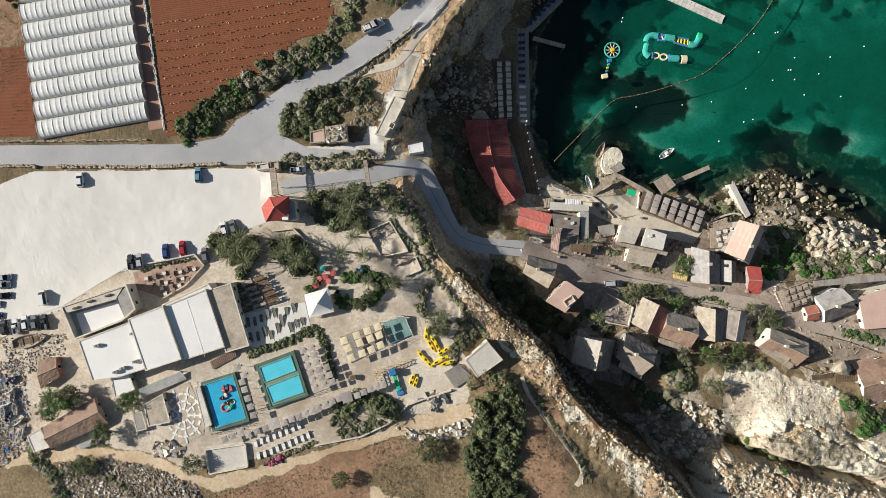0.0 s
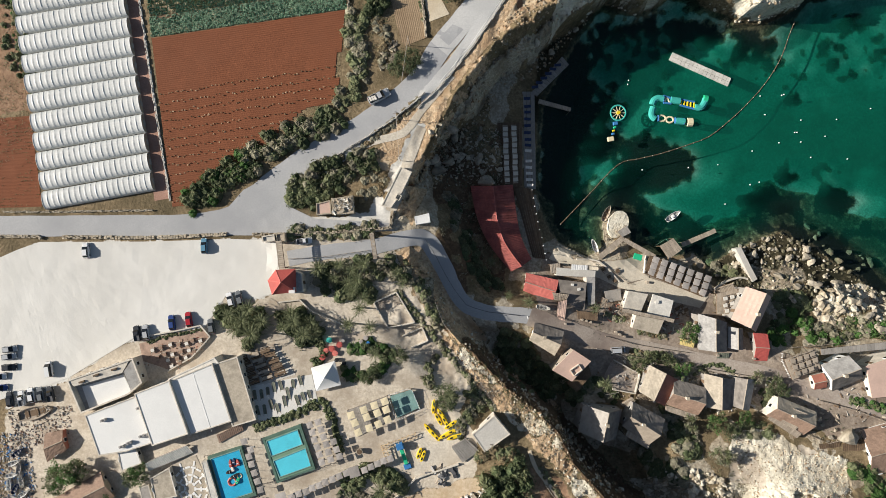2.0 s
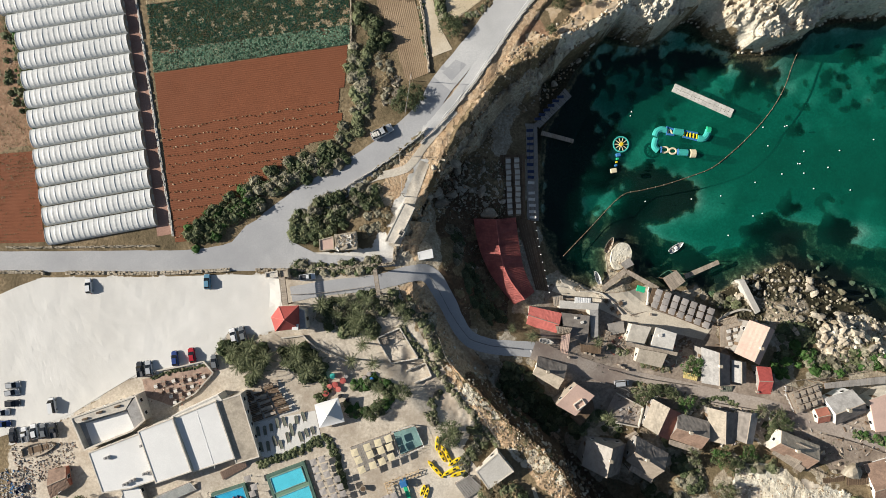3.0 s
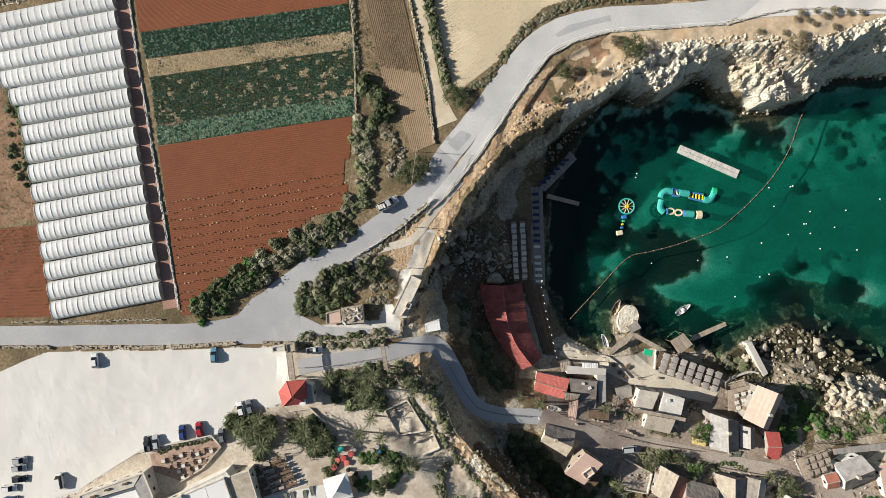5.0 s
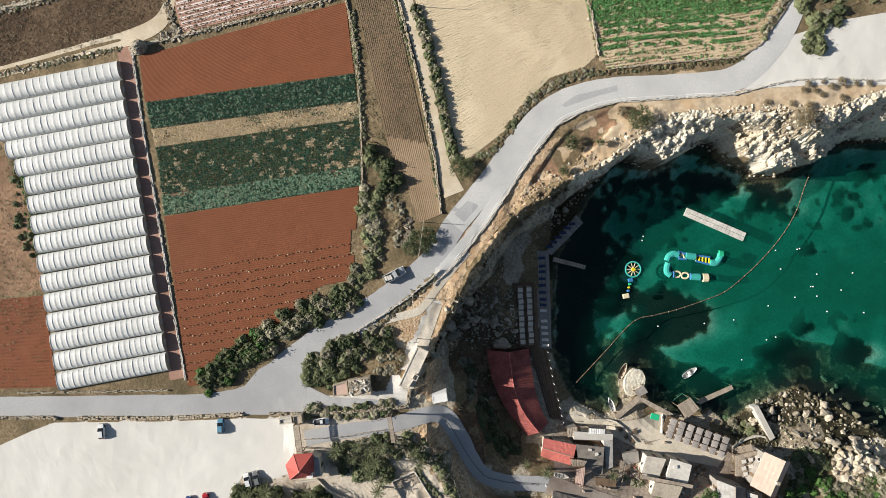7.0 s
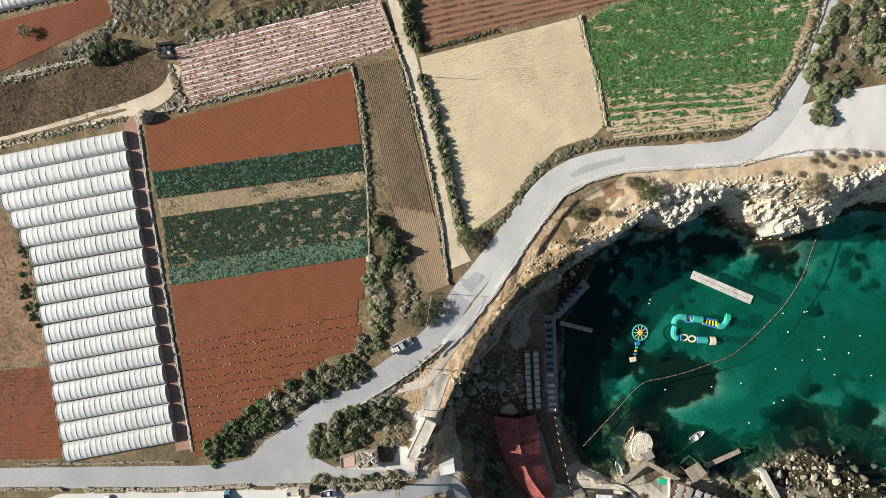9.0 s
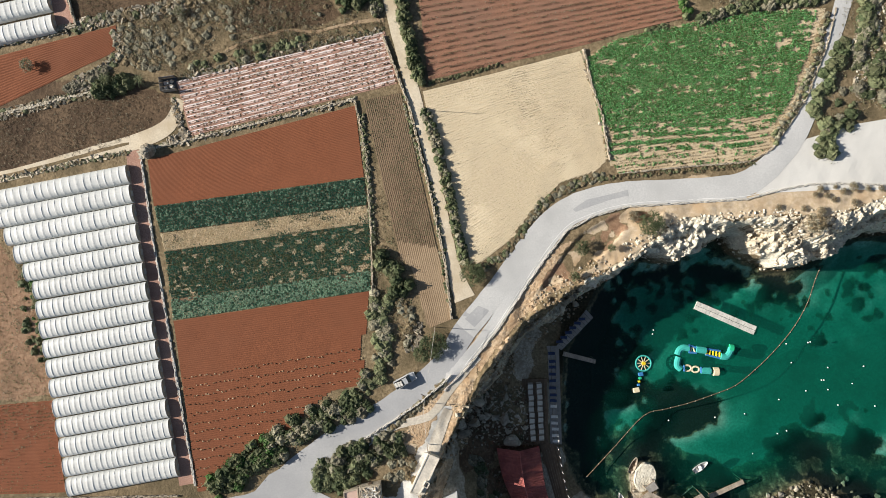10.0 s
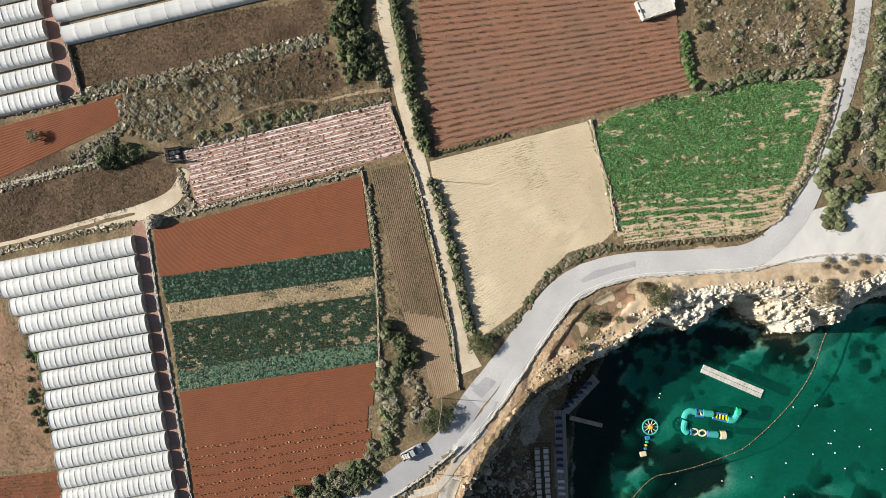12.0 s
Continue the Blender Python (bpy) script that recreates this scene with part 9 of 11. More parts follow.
scatter("dry_grass", [(-22.6, -51.5), (-10.6, -47.6), (8.9, -43.3), (7.6, -64.4), (10.6, -75.8), (-22.3, -77.0), (-16.4, -64.9)], 900, (0.25, 0.7), 9, 0.34, ["leafdry", "leafgrey", "leafdry", "leafbrown"], "brown dry weeds on waste ground", patch=7)
scatter("dry_grass", [(-61.9, -64.2), (-34.6, -57.0), (-22.5, -60.5), (-22.3, -77.0), (-74.1, -78.2)], 550, (0.2, 0.6), 8, 0.32, ["leafdry", "leafdry", "leafgrey"], "reddish dry weeds on waste ground", patch=7)
scatter("dry_grass", [(-16.2, 17.6), (-7.6, 16.1), (-0.5, 1.4), (11.8, -13.7), (29.3, -29.3), (39.6, -43.8), (64.5, -63.9), (52.9, -74.3), (36.7, -51.2), (24.9, -35.3), (16.1, -25.3), (8.8, -16.7), (-0.4, -4.7), (-8.3, 6.0)], 4200, (0.18, 0.55), 9, 0.3, ["leafgrey", "leafdark", "leaf", "leafdry"], "low scrub on the rocky ridge", patch=6)
scatter("dry_grass", [(22.0, -35.4), (30.9, -46.9), (36.8, -60.0), (31.1, -74.8), (16.5, -75.5), (16.2, -37.1)], 420, (0.25, 0.7), 8, 0.34, ["leafdry", "leafgrey", "leaf"], "dry scrub on the ridge", patch=7)

# ---- scrap yard and rubble ----
rubble([(-106.5, -58.2), (-90.3, -56.4), (-75.9, -59.3), (-66.5, -62.8), (-64.2, -68.8), (-106.3, -70.5)], 2600, (0.12, 0.6), ["weatherwood", "stonewall", "offwhite", "greywood", "grey", "darkwood", "stonewall", "boulder"], "heap of timber offcuts, sheets and rubble")
rubble([(-130.1, -31.1), (-116.8, -30.7), (-113.1, -53.8), (-122.9, -60.4), (-132.8, -59.2)], 2600, (0.12, 0.5), ["offwhite", "blue", "grey", "darkgrey", "rust", "weatherwood", "greywood", "stonewall", "tan", "grey"], "scrap yard clutter of crates, barrels and sheets", "scrap")
rubble([(-123.6, -24.7), (-104.1, -22.8), (-105.2, -33.5), (-120.0, -33.9)], 620, (0.1, 0.42), ["rust", "darkwood", "grey", "tan", "darkgrey", "greywood"], "rusting scrap and timber", "scrap")
def bank(line, width, n, label="tumbled stones and dry weeds along a wall"):
    """A ragged strip of fallen stones and weeds along a line."""
    P = np.array(line)
    d = np.gradient(P, axis=0)
    d /= np.linalg.norm(d, axis=1)[:, None]
    side = np.column_stack([-d[:, 1], d[:, 0]]) * width / 2
    rubble([tuple(p) for p in P + side] + [tuple(p) for p in (P - side)[::-1]], n, (0.25, 0.8), ["stonewall", "stonewall", "boulder", "scrub"], label, "fallen_stones")
    hedge(line, width * 0.9, 0.6, ["leafgrey", "leafdry", "leafgrey", "leaf"], "dry grey weeds along a field wall", 0.3, 22, 0.9, "bank_weeds", "weeds")


hedge([(-113.1, -55.4), (-107.3, -59.8), (-104.7, -65.8), (-103.0, -70.4)], 5.0, 1.8, ["leaf", "leafdark", "leafgrey"], "green scrub beside the rubble heap", 0.42)
hedge([(-100.0, -56.7), (-90.2, -62.2), (-82.2, -67.2)], 2.6, 1.2, ["leaf", "leafgrey"], "weeds growing through the rubble heap", 0.4, density=0.6)
bank([(-111.4, 160.5), (-98.1, 163.4), (-82.4, 166.3), (-63.6, 171.4), (-44.1, 175.0)], 3.6, 1700)
bank([(-134.5, 156.1), (-125.0, 157.6), (-111.4, 160.5)], 2.4, 300)
bank([(-144.2, 132.5), (-131.5, 136.5), (-115.6, 140.3), (-104.6, 142.5)], 2.8, 420)
bank([(-89.0, 126.7), (-79.6, 128.6), (-56.1, 134.1), (-34.3, 139.2)], 1.6, 420)
bank([(28.0, 151.5), (30.2, 141.5), (32.8, 133.8), (34.8, 121.5)], 1.3, 220)
bank([(-100.5, 158.8), (-99.0, 153.3), (-104.5, 147.9), (-110.9, 145.2)], 3.0, 320)
bank([(-81.8, 145.7), (-63.8, 150.1), (-40.4, 155.4), (-26.4, 158.0)], 1.8, 260)
bank([(-144.3, 116.4), (-125.2, 119.8), (-106.3, 123.8), (-96.8, 125.7)], 1.6, 180)
bank([(-84.5, 139.9), (-82.7, 132.8), (-80.3, 129.2)], 1.6, 160)
rubble([(-79.2, -51.9), (-72.9, -50.9), (-69.7, -53.8), (-77.6, -55.6)], 70, (0.4, 1.3), ["weatherwood", "offwhite", "tan"], "heap of broken stone and planks")
PATIO = [(-82.7, -7.6), (-80.5, -6.9), (-77.9, -6.1), (-75.6, -6.1), (-73.4, -5.7), (-79.3, -8.7), (-77.1, -8.7), (-74.8, -7.9), (-72.6, -7.5), (-81.2, -9.5), (-78.2, -10.2), (-75.6, -9.8), (-73.3, -9.4), (-71.1, -7.9), (-69.6, -4.9), (-71.9, -4.9), (-77.0, -11.7), (-74.8, -10.9)]
sheet("patio", [(-87.0, -6.0), (-77.0, -3.0), (-69.5, -1.4), (-67.6, -4.2), (-72.0, -9.0), (-78.0, -12.8), (-85.4, -10.6)], 0.05, "brickpave", "reddish brick patio beside the car park", "terrace")
set_out(make_table("offwhite", 1.0, "small pale patio table with benches", "patio tables"), PATIO[::2], 20)
set_out(make_table("rust", 1.0, "small reddish patio table with benches", "patio tables"), PATIO[1::2], 20)
rubble([(-86.2, -7.1), (-70.6, -3.9), (-68.8, -7.0), (-76.1, -13.2), (-85.0, -11.8)], 70, (0.15, 0.4), ["brickred", "plaster", "darkwood", "rust"], "pots and stacked chairs on the patio", "pots")
hedge([(-84.5, -5.6), (-78.0, -3.6), (-70.0, -2.0)], 1.0, 0.9, ["leaf", "leafdark"], "low planting along the patio edge", 0.34)
rubble([(-13.6, -46.1), (-4.6, -47.4), (8.8, -42.5), (5.9, -47.8), (-7.5, -50.5)], 200, (0.3, 1.0), ["stonewall", "offwhite"], "heap of white rubble stones")
rubble([(-8.4, -37.8), (-3.2, -36.2), (1.4, -38.3), (-3.1, -42.2)], 26, (0.5, 1.4), ["grey", "darkgrey", "weatherwood"], "pallets and crates on the yard", "crates")


def rowing_boat(x, y, z, turn, L, material, label, inside_mat="weatherwood"):
    """An open boat: hull shell, gunwale, thwarts."""
    ob = empty("boat", x, y, z, turn, label, "boat")
    bm = bmesh.new()
    n, W = 12, L * 0.19
    out, inn = [], []
    for k in range(n + 1):
        t = k / n
        w = W * math.sin(math.pi * min(1, 0.18 + t * 0.82)) ** 0.7 if t < 1 else 0.02
        w = max(0.03, w)
        xx = (t - 0.5) * L
        out.append([bm.verts.new((xx, s * w * q, zz)) for s, q, zz in ((-1, 1, 0.75 + 0.25 * t * t), (-1, 0.75, 0.2), (0, 0, 0.02), (1, 0.75, 0.2), (1, 1, 0.75 + 0.25 * t * t))])
        inn.append([bm.verts.new((xx * 0.97, s * w * q, zz)) for s, q, zz in ((-1, 0.9, 0.74 + 0.25 * t * t), (-1, 0.66, 0.28), (0, 0, 0.16), (1, 0.66, 0.28), (1, 0.9, 0.74 + 0.25 * t * t))])
    for S in (out, inn):
        for a, b in zip(S[:-1], S[1:]):
            for i in range(4):
                bm.faces.new((a[i], a[i + 1], b[i + 1], b[i]))
    for i in (0, 4):
        for k in range(n):
            bm.faces.new((out[k][i], out[k + 1][i], inn[k + 1][i], inn[k][i]))
    bm.faces.new(out[0])
    bmesh.ops.recalc_face_normals(bm, faces=bm.faces[:])
    part("hull", bm, material, ob)
    for t in (-0.28, 0.0, 0.24):
        part("thwart", boxes((L * t, 0, 0.5, 0.3, W * 1.6, 0.05)), inside_mat, ob)
    part("floor_panel", boxes((-L * 0.05, 0, 0.2, L * 0.6, W * 0.9, 0.05)), inside_mat, ob)
    return ob


rowing_boat(*(-114.4, -24.8), gz(*(-114.4, -24.8)), 15, 9.5, "weatherwood", "old grey wooden boat stored on land", "darkwood")
for (x, y), m, a in zip([(-120.3, -38.6), (-118.9, -40.1), (-120.9, -42.0), (-118.2, -43.5), (-119.8, -45.6), (-117.5, -47.0), (-121.1, -48.2), (-116.4, -50.1), (-119.3, -35.8), (-121.8, -44.5)], ["white", "grey", "white", "offwhite", "navy", "white", "grey", "white", "navy", "white"], [20, 80, 10, 100, 60, 30, 5, 70, 40, 90]):
    rowing_boat(x, y, gz(x, y) + 0.1, a, 3.4, m, "small plastic pedal boat stored in the yard", "grey")


# ---- boulders ----
def rock_mesh(seed):
    bm = bmesh.new()
    bmesh.ops.create_icosphere(bm, subdivisions=2, radius=1.0)
    rng = random.Random(seed)
    cuts = [(Vector([rng.gauss(0, 1) for _ in range(3)]).normalized(), rng.uniform(0.42, 0.78)) for _ in range(11)]
    for v in bm.verts:
        for n, d in cuts:
            k = v.co.dot(n)
            if k > d:
                v.co -= n * (k - d)
        v.co *= 1 + noise.noise(v.co * 2.0 + Vector((seed, 0, 0))) * 0.15
    me = bpy.data.meshes.new("boulder")
    bm.to_mesh(me), bm.free()
    me.materials.append(M["boulder"])
    return me


def crags(poly, n, size, mats, label, name="cliff_blocks"):
    """Rough lumps of bedrock sunk into a slope, in one mesh."""
    bm = bmesh.new()
    bmesh.ops.create_icosphere(bm, subdivisions=1, radius=1.0)
    base = np.array([v.co for v in bm.verts])
    faces = np.array([[v.index for v in f.verts] for f in bm.faces])
    bm.free()
    P = np.array(poly)
    q = RNG.uniform(P.min(0), P.max(0), (n * 4, 2))
    q = q[inside(q[:, 0], q[:, 1], poly)][:n]
    Z = ground(q[:, 0], q[:, 1])
    V, F, idx = [], [], []
    for k, ((x, y), z) in enumerate(zip(q, Z)):
        if z < 0.1:
            continue
        r = size[0] + (size[1] - size[0]) * RNG.uniform() ** 2
        R = np.array(Euler(RNG.uniform(0, 6.3, 3)).to_matrix())
        V.append((base * RNG.uniform(0.7, 1.15, (len(base), 1)) * r * RNG.uniform(0.6, 1.1, 3)) @ R.T + [x, y, z - r * 0.1])
        F.append(faces + len(base) * (len(V) - 1))
        idx += [RNG.integers(0, len(mats))] * len(faces)
    return stuff(name, np.concatenate(V), np.concatenate(F), mats, label, "rock", idx)


ROCKS = [rock_mesh(k) for k in range(6)]
WET_ROCKS = [me.copy() for me in ROCKS]
for me in WET_ROCKS:
    me.materials[0] = M["wetrock"]
crags(CREAM_ROCK, 260, (0.2, 1.9), ["palerock", "limestone", "boulder"], "cream limestone blocks above the shore", "cliff_blocks")
islet = rounded([(47.0, 30.6), (49.5, 32.8), (52.2, 32.0), (52.8, 28.6), (51.0, 25.6), (48.0, 24.6), (46.6, 27.0), (47.0, 30.6)], 5)[:-1]
tagged(part("rock_islet", slab([tuple(q) for q in islet], -1.5, [1.5 + 0.5 * float(rough_field(q[0], q[1], 3, 92)) for q in islet]), "palerock"), "low flat-topped islet of pale rock", "rock")


def boulder(x, y, r, label="rough pale limestone boulder by the shore", group="shore boulders", z=None):
    ob = new("boulder", (WET_ROCKS if "wet" in label else ROCKS)[RNG.integers(0, 6)])
    ob.matrix_basis = pose(x, y, (gz(x, y) if z is None else z) + r * 0.25, RNG.uniform(-25, 25), RNG.uniform(-25, 25), RNG.uniform(0, 360)) @ Matrix.Diagonal((r * RNG.uniform(0.8, 1.3), r * RNG.uniform(0.7, 1.0), r * RNG.uniform(0.55, 0.8), 1))
    return tagged(ob, label, "boulder", group)


def boulder_field(poly, n, lo, hi, label, group):
    P = np.array(poly)
    q = RNG.uniform(P.min(0), P.max(0), (n * 4, 2))
    q = q[inside(q[:, 0], q[:, 1], poly)][:n]
    for x, y in q:
        if gz(x, y) < -0.7 and "wet" not in label:
            continue
        boulder(x, y, lo + (hi - lo) * RNG.uniform() ** 2.2, label, group)


boulder_field([(76.0, 19.5), (87.1, 24.8), (104.3, 25.0), (116.4, 13.0), (118.2, 6.2), (104.4, 4.3), (95.8, 9.4), (92.4, 14.5), (82.0, 13.6)], 85, 0.45, 2.2, "pale limestone boulder on the rocky shore", "shore boulders")
boulder_field([(94.6, 28.5), (110.2, 29.5), (129.2, 20.1), (134.1, 13.3), (118.9, 13.1), (105.0, 23.4)], 25, 0.5, 1.6, "dark wet boulder in shallow water", "shore boulders")
boulder_field([(115.7, 11.2), (132.5, 13.1), (141.3, 9.8), (141.4, -2.2), (120.9, -2.4), (112.3, 6.1)], 26, 0.8, 2.7, "large pale boulder above the shore", "shore boulders")
boulder_field([(56.4, -41.6), (66.1, -41.0), (74.7, -42.6), (80.6, -48.4), (77.7, -56.2), (69.0, -60.1), (62.3, -57.3), (56.4, -49.6)], 26, 0.5, 1.5, "weathered boulder in the gully", "gully boulders")
boulder_field([(-6.0, 57.1), (12.5, 57.2), (15.2, 42.1), (0.9, 39.4), (-9.2, 45.2)], 46, 0.5, 2.8, "grey fallen boulder below the cliff", "cliff boulders")
boulder_field([(1.0, 37.1), (6.1, 32.1), (9.6, 20.3), (14.7, 13.5), (8.0, 10.1), (1.1, 20.2)], 12, 0.4, 1.2, "dark boulder below the cliff road", "cliff boulders")
boulder_field([(9.9, 73.9), (20.3, 85.8), (30.6, 89.2), (40.9, 88.3), (34.0, 80.6), (21.9, 72.1)], 14, 0.5, 1.6, "fallen rock at the cliff foot", "cliff boulders")
boulder_field([(102.6, -26.8), (112.1, -26.7), (112.9, -33.0), (105.0, -33.1)], 12, 0.5, 1.3, "stone of a tumbled ruin", "ruin stones")
boulder_field([(46.2, 31.7), (52.4, 32.1), (52.7, 27.9), (51.0, 24.1), (46.6, 23.0)], 14, 0.35, 0.95, "pale boulder of the rocky islet", "islet boulders")
crags([(74.2, 26.1), (106.5, 28.1), (131.6, 13.0), (131.7, -2.3), (106.6, 2.6), (77.7, 9.1)], 1300, (0.15, 0.9), ["boulder", "wetrock", "wetrock", "wetrock"], "small stones between boulders", "stones")
rubble([(11.1, -3.3), (24.4, -18.0), (41.0, -37.5), (57.5, -50.5), (77.3, -69.9), (64.2, -70.0), (36.1, -39.2), (14.6, -18.1), (4.6, -3.4)], 700, (0.2, 0.8), ["boulder", "scrub"], "small stones in the gully", "stones")
rubble([(-7.6, 55.4), (14.2, 57.2), (14.4, 39.5), (-5.8, 39.4)], 520, (0.15, 0.7), ["boulder", "wetrock"], "scree below the cliff", "stones")
crags([(80.0, -32.2), (110.4, -37.5), (110.4, -47.1), (81.7, -53.7)], 1500, (0.08, 0.36), ["palerock", "palerock", "ochre", "limestone"], "loose pale stones on the bare hillside", "stones")

crags([(37.8, 98.9), (52.3, 106.3), (74.8, 107.8), (98.8, 108.0), (119.4, 115.0), (131.0, 115.3), (130.8, 97.6), (105.1, 94.5), (82.6, 88.2), (63.5, 97.9), (52.2, 91.2), (37.8, 87.6)], 2600, (0.14, 0.7), ["palerock", "palerock", "palerock", "limestone"], "broken blocks on the pale cliff face", "cliff_blocks")
crags([(-13.7, 38.2), (-8.1, 48.9), (-0.0, 62.2), (4.8, 70.1), (12.1, 83.4), (21.8, 90.9), (33.0, 96.5), (37.8, 87.6), (28.1, 77.2), (18.4, 70.9), (10.4, 61.3), (0.7, 50.2), (-5.7, 38.2)], 1300, (0.12, 0.6), ["ochre", "ochre", "limestone", "boulder"], "broken ochre rock on the shaded cliff", "cliff_blocks")
crags([(-3.6, 6.0), (14.1, -16.7), (28.4, -28.7), (40.9, -46.0), (64.6, -66.2), (68.4, -64.7), (47.0, -46.7), (33.3, -31.7), (21.0, -18.9), (5.7, -4.6)], 3200, (0.2, 0.95), ["ochre", "palerock", "limestone", "ochre", "boulder"], "broken rock along the ridge edge", "cliff_blocks")
crags([(56.4, -41.6), (66.1, -41.0), (74.7, -42.6), (80.6, -48.4), (77.7, -56.2), (69.0, -60.1), (62.3, -57.3), (56.4, -49.6)], 420, (0.3, 1.6), ["palerock", "limestone", "boulder"], "tumbled pale rocks in the gully", "fallen_rocks")
crags([(-7.6, 16.5), (-2.8, 4.5), (8.8, -12.2), (29.3, -27.9), (39.6, -43.8), (64.5, -65.3), (52.9, -65.6), (35.2, -48.3), (22.0, -31.0), (10.2, -21.0), (-0.4, -7.8), (-8.3, 4.5)], 2600, (0.1, 0.5), ["ochre", "palerock", "limestone"], "loose stones on the rocky ridge", "stones")
crags([(73.0, -55.1), (95.8, -58.0), (122.1, -64.8), (122.1, -69.5), (77.0, -69.9)], 1200, (0.2, 0.8), ["palerock", "limestone", "ochre"], "loose rock on the tan knoll", "cliff_blocks")

# ---- the long red-roofed hall under the cliff ----
def red_hall():
    west = rounded([(4.6, 39.6), (6.5, 30.4), (10.4, 22.1), (16.7, 14.3)], 6)
    top = rounded([(11.1, 39.3), (12.4, 29.4), (14.9, 22.3), (19.6, 15.9)], 6)
    east = rounded([(17.1, 40.0), (18.5, 29.8), (20.1, 23.5), (22.8, 18.0)], 6)
    c = top[9]
    z0 = 1.6
    ob = empty("long_hall", *c, z0, 0, "long curved hall with red corrugated roof below the cliff", "hall")
    n = len(top)
    for k, eave in enumerate((west, east)):
        bm = bmesh.new()
        rows = []
        fine = 80
        for i in range(fine + 1):
            t = i / fine * (n - 1)
            e, r = [np.array([np.interp(t, np.arange(n), A[:, j]) for j in (0, 1)]) - c for A in (eave, top)]
            bump = 0.07 * (i % 2)
            rows.append([bm.verts.new((*(e + (r - e) * v), 5.6 - z0 + 2.0 * v + bump + RNG.uniform(-0.02, 0.02))) for v in np.linspace(0, 1, 6)])
        for a, b in zip(rows[:-1], rows[1:]):
            for j in range(5):
                bm.faces.new((a[j], a[j + 1], b[j + 1], b[j]))
        g = bmesh.ops.solidify(bm, geom=bm.faces[:], thickness=0.12)
        bmesh.ops.recalc_face_normals(bm, faces=bm.faces[:])
        part("roof_slope", bm, "fadedred", ob)
    for i in range(0, n - 1):
        part("ridge_cap", rod(bmesh.new(), (*(top[i] - c), 7.68 - z0), (*(top[i + 1] - c), 7.68 - z0), 0.13, 6), "fadedred", ob)
    for A in (west, east):
        for i in range(0, n - 1):
            a, b = A[i] + (top[i] - A[i]) * 0.05 - c, A[i + 1] + (top[i + 1] - A[i + 1]) * 0.05 - c
            m, L = (a + b) / 2, np.linalg.norm(b - a)
            part("wall_panel", boxes((*m, 0, L, 0.14, 2.4, math.degrees(math.atan2(*(b - a)[::-1])))), "darkwood", ob)
    for i in (0, n - 1):
        part("gable_wall", slab([tuple(west[i] * 0.95 + top[i] * 0.05 - c), tuple(east[i] * 0.95 + top[i] * 0.05 - c), tuple(east[i] * 0.95 + top[i] * 0.05 - c + (0.1, 0.15)), tuple(west[i] * 0.95 + top[i] * 0.05 - c + (0.1, 0.15))], 0, 2.5), "darkwood", ob)


red_hall()
deck("hall_deck", [(17.5, 40.4), (23.4, 39.0), (27.5, 18.0), (23.6, 18.5)], 2.7, "darkwood", "dark timber deck beside the red hall", "deck", 0.8)
for x, y in [(23.0, 38.6), (23.5, 36.2), (23.9, 33.8), (24.3, 31.5), (24.8, 29.1), (25.3, 26.8), (26.0, 24.4), (26.5, 22.0), (27.0, 19.7), (27.4, 17.8)]:
    ob = empty("lamp_post", x, y, 2.65, 0, "white lamp post on the deck edge", "lamp post", "deck lamps")
    part("pole", rod(bmesh.new(), (0, 0, 0), (0, 0, 2.0), 0.06), "white", ob)
    bm = bmesh.new()
    bmesh.ops.create_uvsphere(bm, u_segments=10, v_segments=8, radius=0.16, matrix=Matrix.Translation((0, 0, 2.1)))
    part("globe", bm, "white", ob)
deck("lower_deck", [(12.7, 59.0), (20.2, 59.1), (20.4, 39.6), (13.6, 39.6)], 2.9, "darkwood", "dark timber deck with rows of tables", "deck", 0.9)
set_out(make_table("cream_cloth", 1.5, "pale square table with benches on the dark deck", "deck tables"),
        [(*p, 2.92) for p in [(15.0, 57.0), (15.0, 55.3), (15.2, 53.6), (15.2, 51.9), (15.2, 50.2), (15.4, 48.5), (15.4, 46.8), (15.5, 45.1), (15.6, 43.4), (15.7, 41.6), (17.6, 57.2), (17.6, 55.5), (17.8, 53.8), (17.8, 52.1), (17.8, 50.4), (18.0, 48.7), (18.0, 47.0), (18.0, 45.3), (18.2, 43.6), (18.2, 41.8)]], 2)
deck("quay_walk", [(20.2, 68.7), (24.0, 68.7), (24.6, 39.2), (20.8, 39.1)], 1.9, "greywood", "long grey timber quay walk by the water", "deck", 1.0)
deck("quay_walk", [(23.0, 68.4), (32.3, 79.5), (34.4, 77.1), (24.7, 67.3)], 1.9, "greywood", "timber quay walk at the cliff foot", "deck", 1.2)
set_out(make_lounger("offwhite", "pale sun lounger on the quay"), [(*p, 1.95) for p in [(22.1, 50.7), (22.3, 47.6), (22.3, 45.7), (22.5, 43.9), (22.5, 42.0), (22.7, 40.3)]], 0)
set_out(make_lounger("navy", "navy blue sun lounger on the shaded quay"), [(*p, 1.95) for p in [(21.6, 66.5), (21.8, 64.1), (21.8, 62.4), (21.8, 60.3), (21.8, 58.3), (21.8, 56.2), (22.0, 54.1), (22.0, 52.4), (25.3, 71.3), (26.7, 72.7), (28.0, 74.1), (29.4, 75.5), (30.8, 76.7), (24.0, 70.0)]], 0)
deck("jetty", [(25.6, 66.8), (35.4, 64.2), (35.1, 63.0), (25.2, 65.5)], 0.9, "weatherwood", "narrow timber jetty over shaded water", "jetty", 0.5)

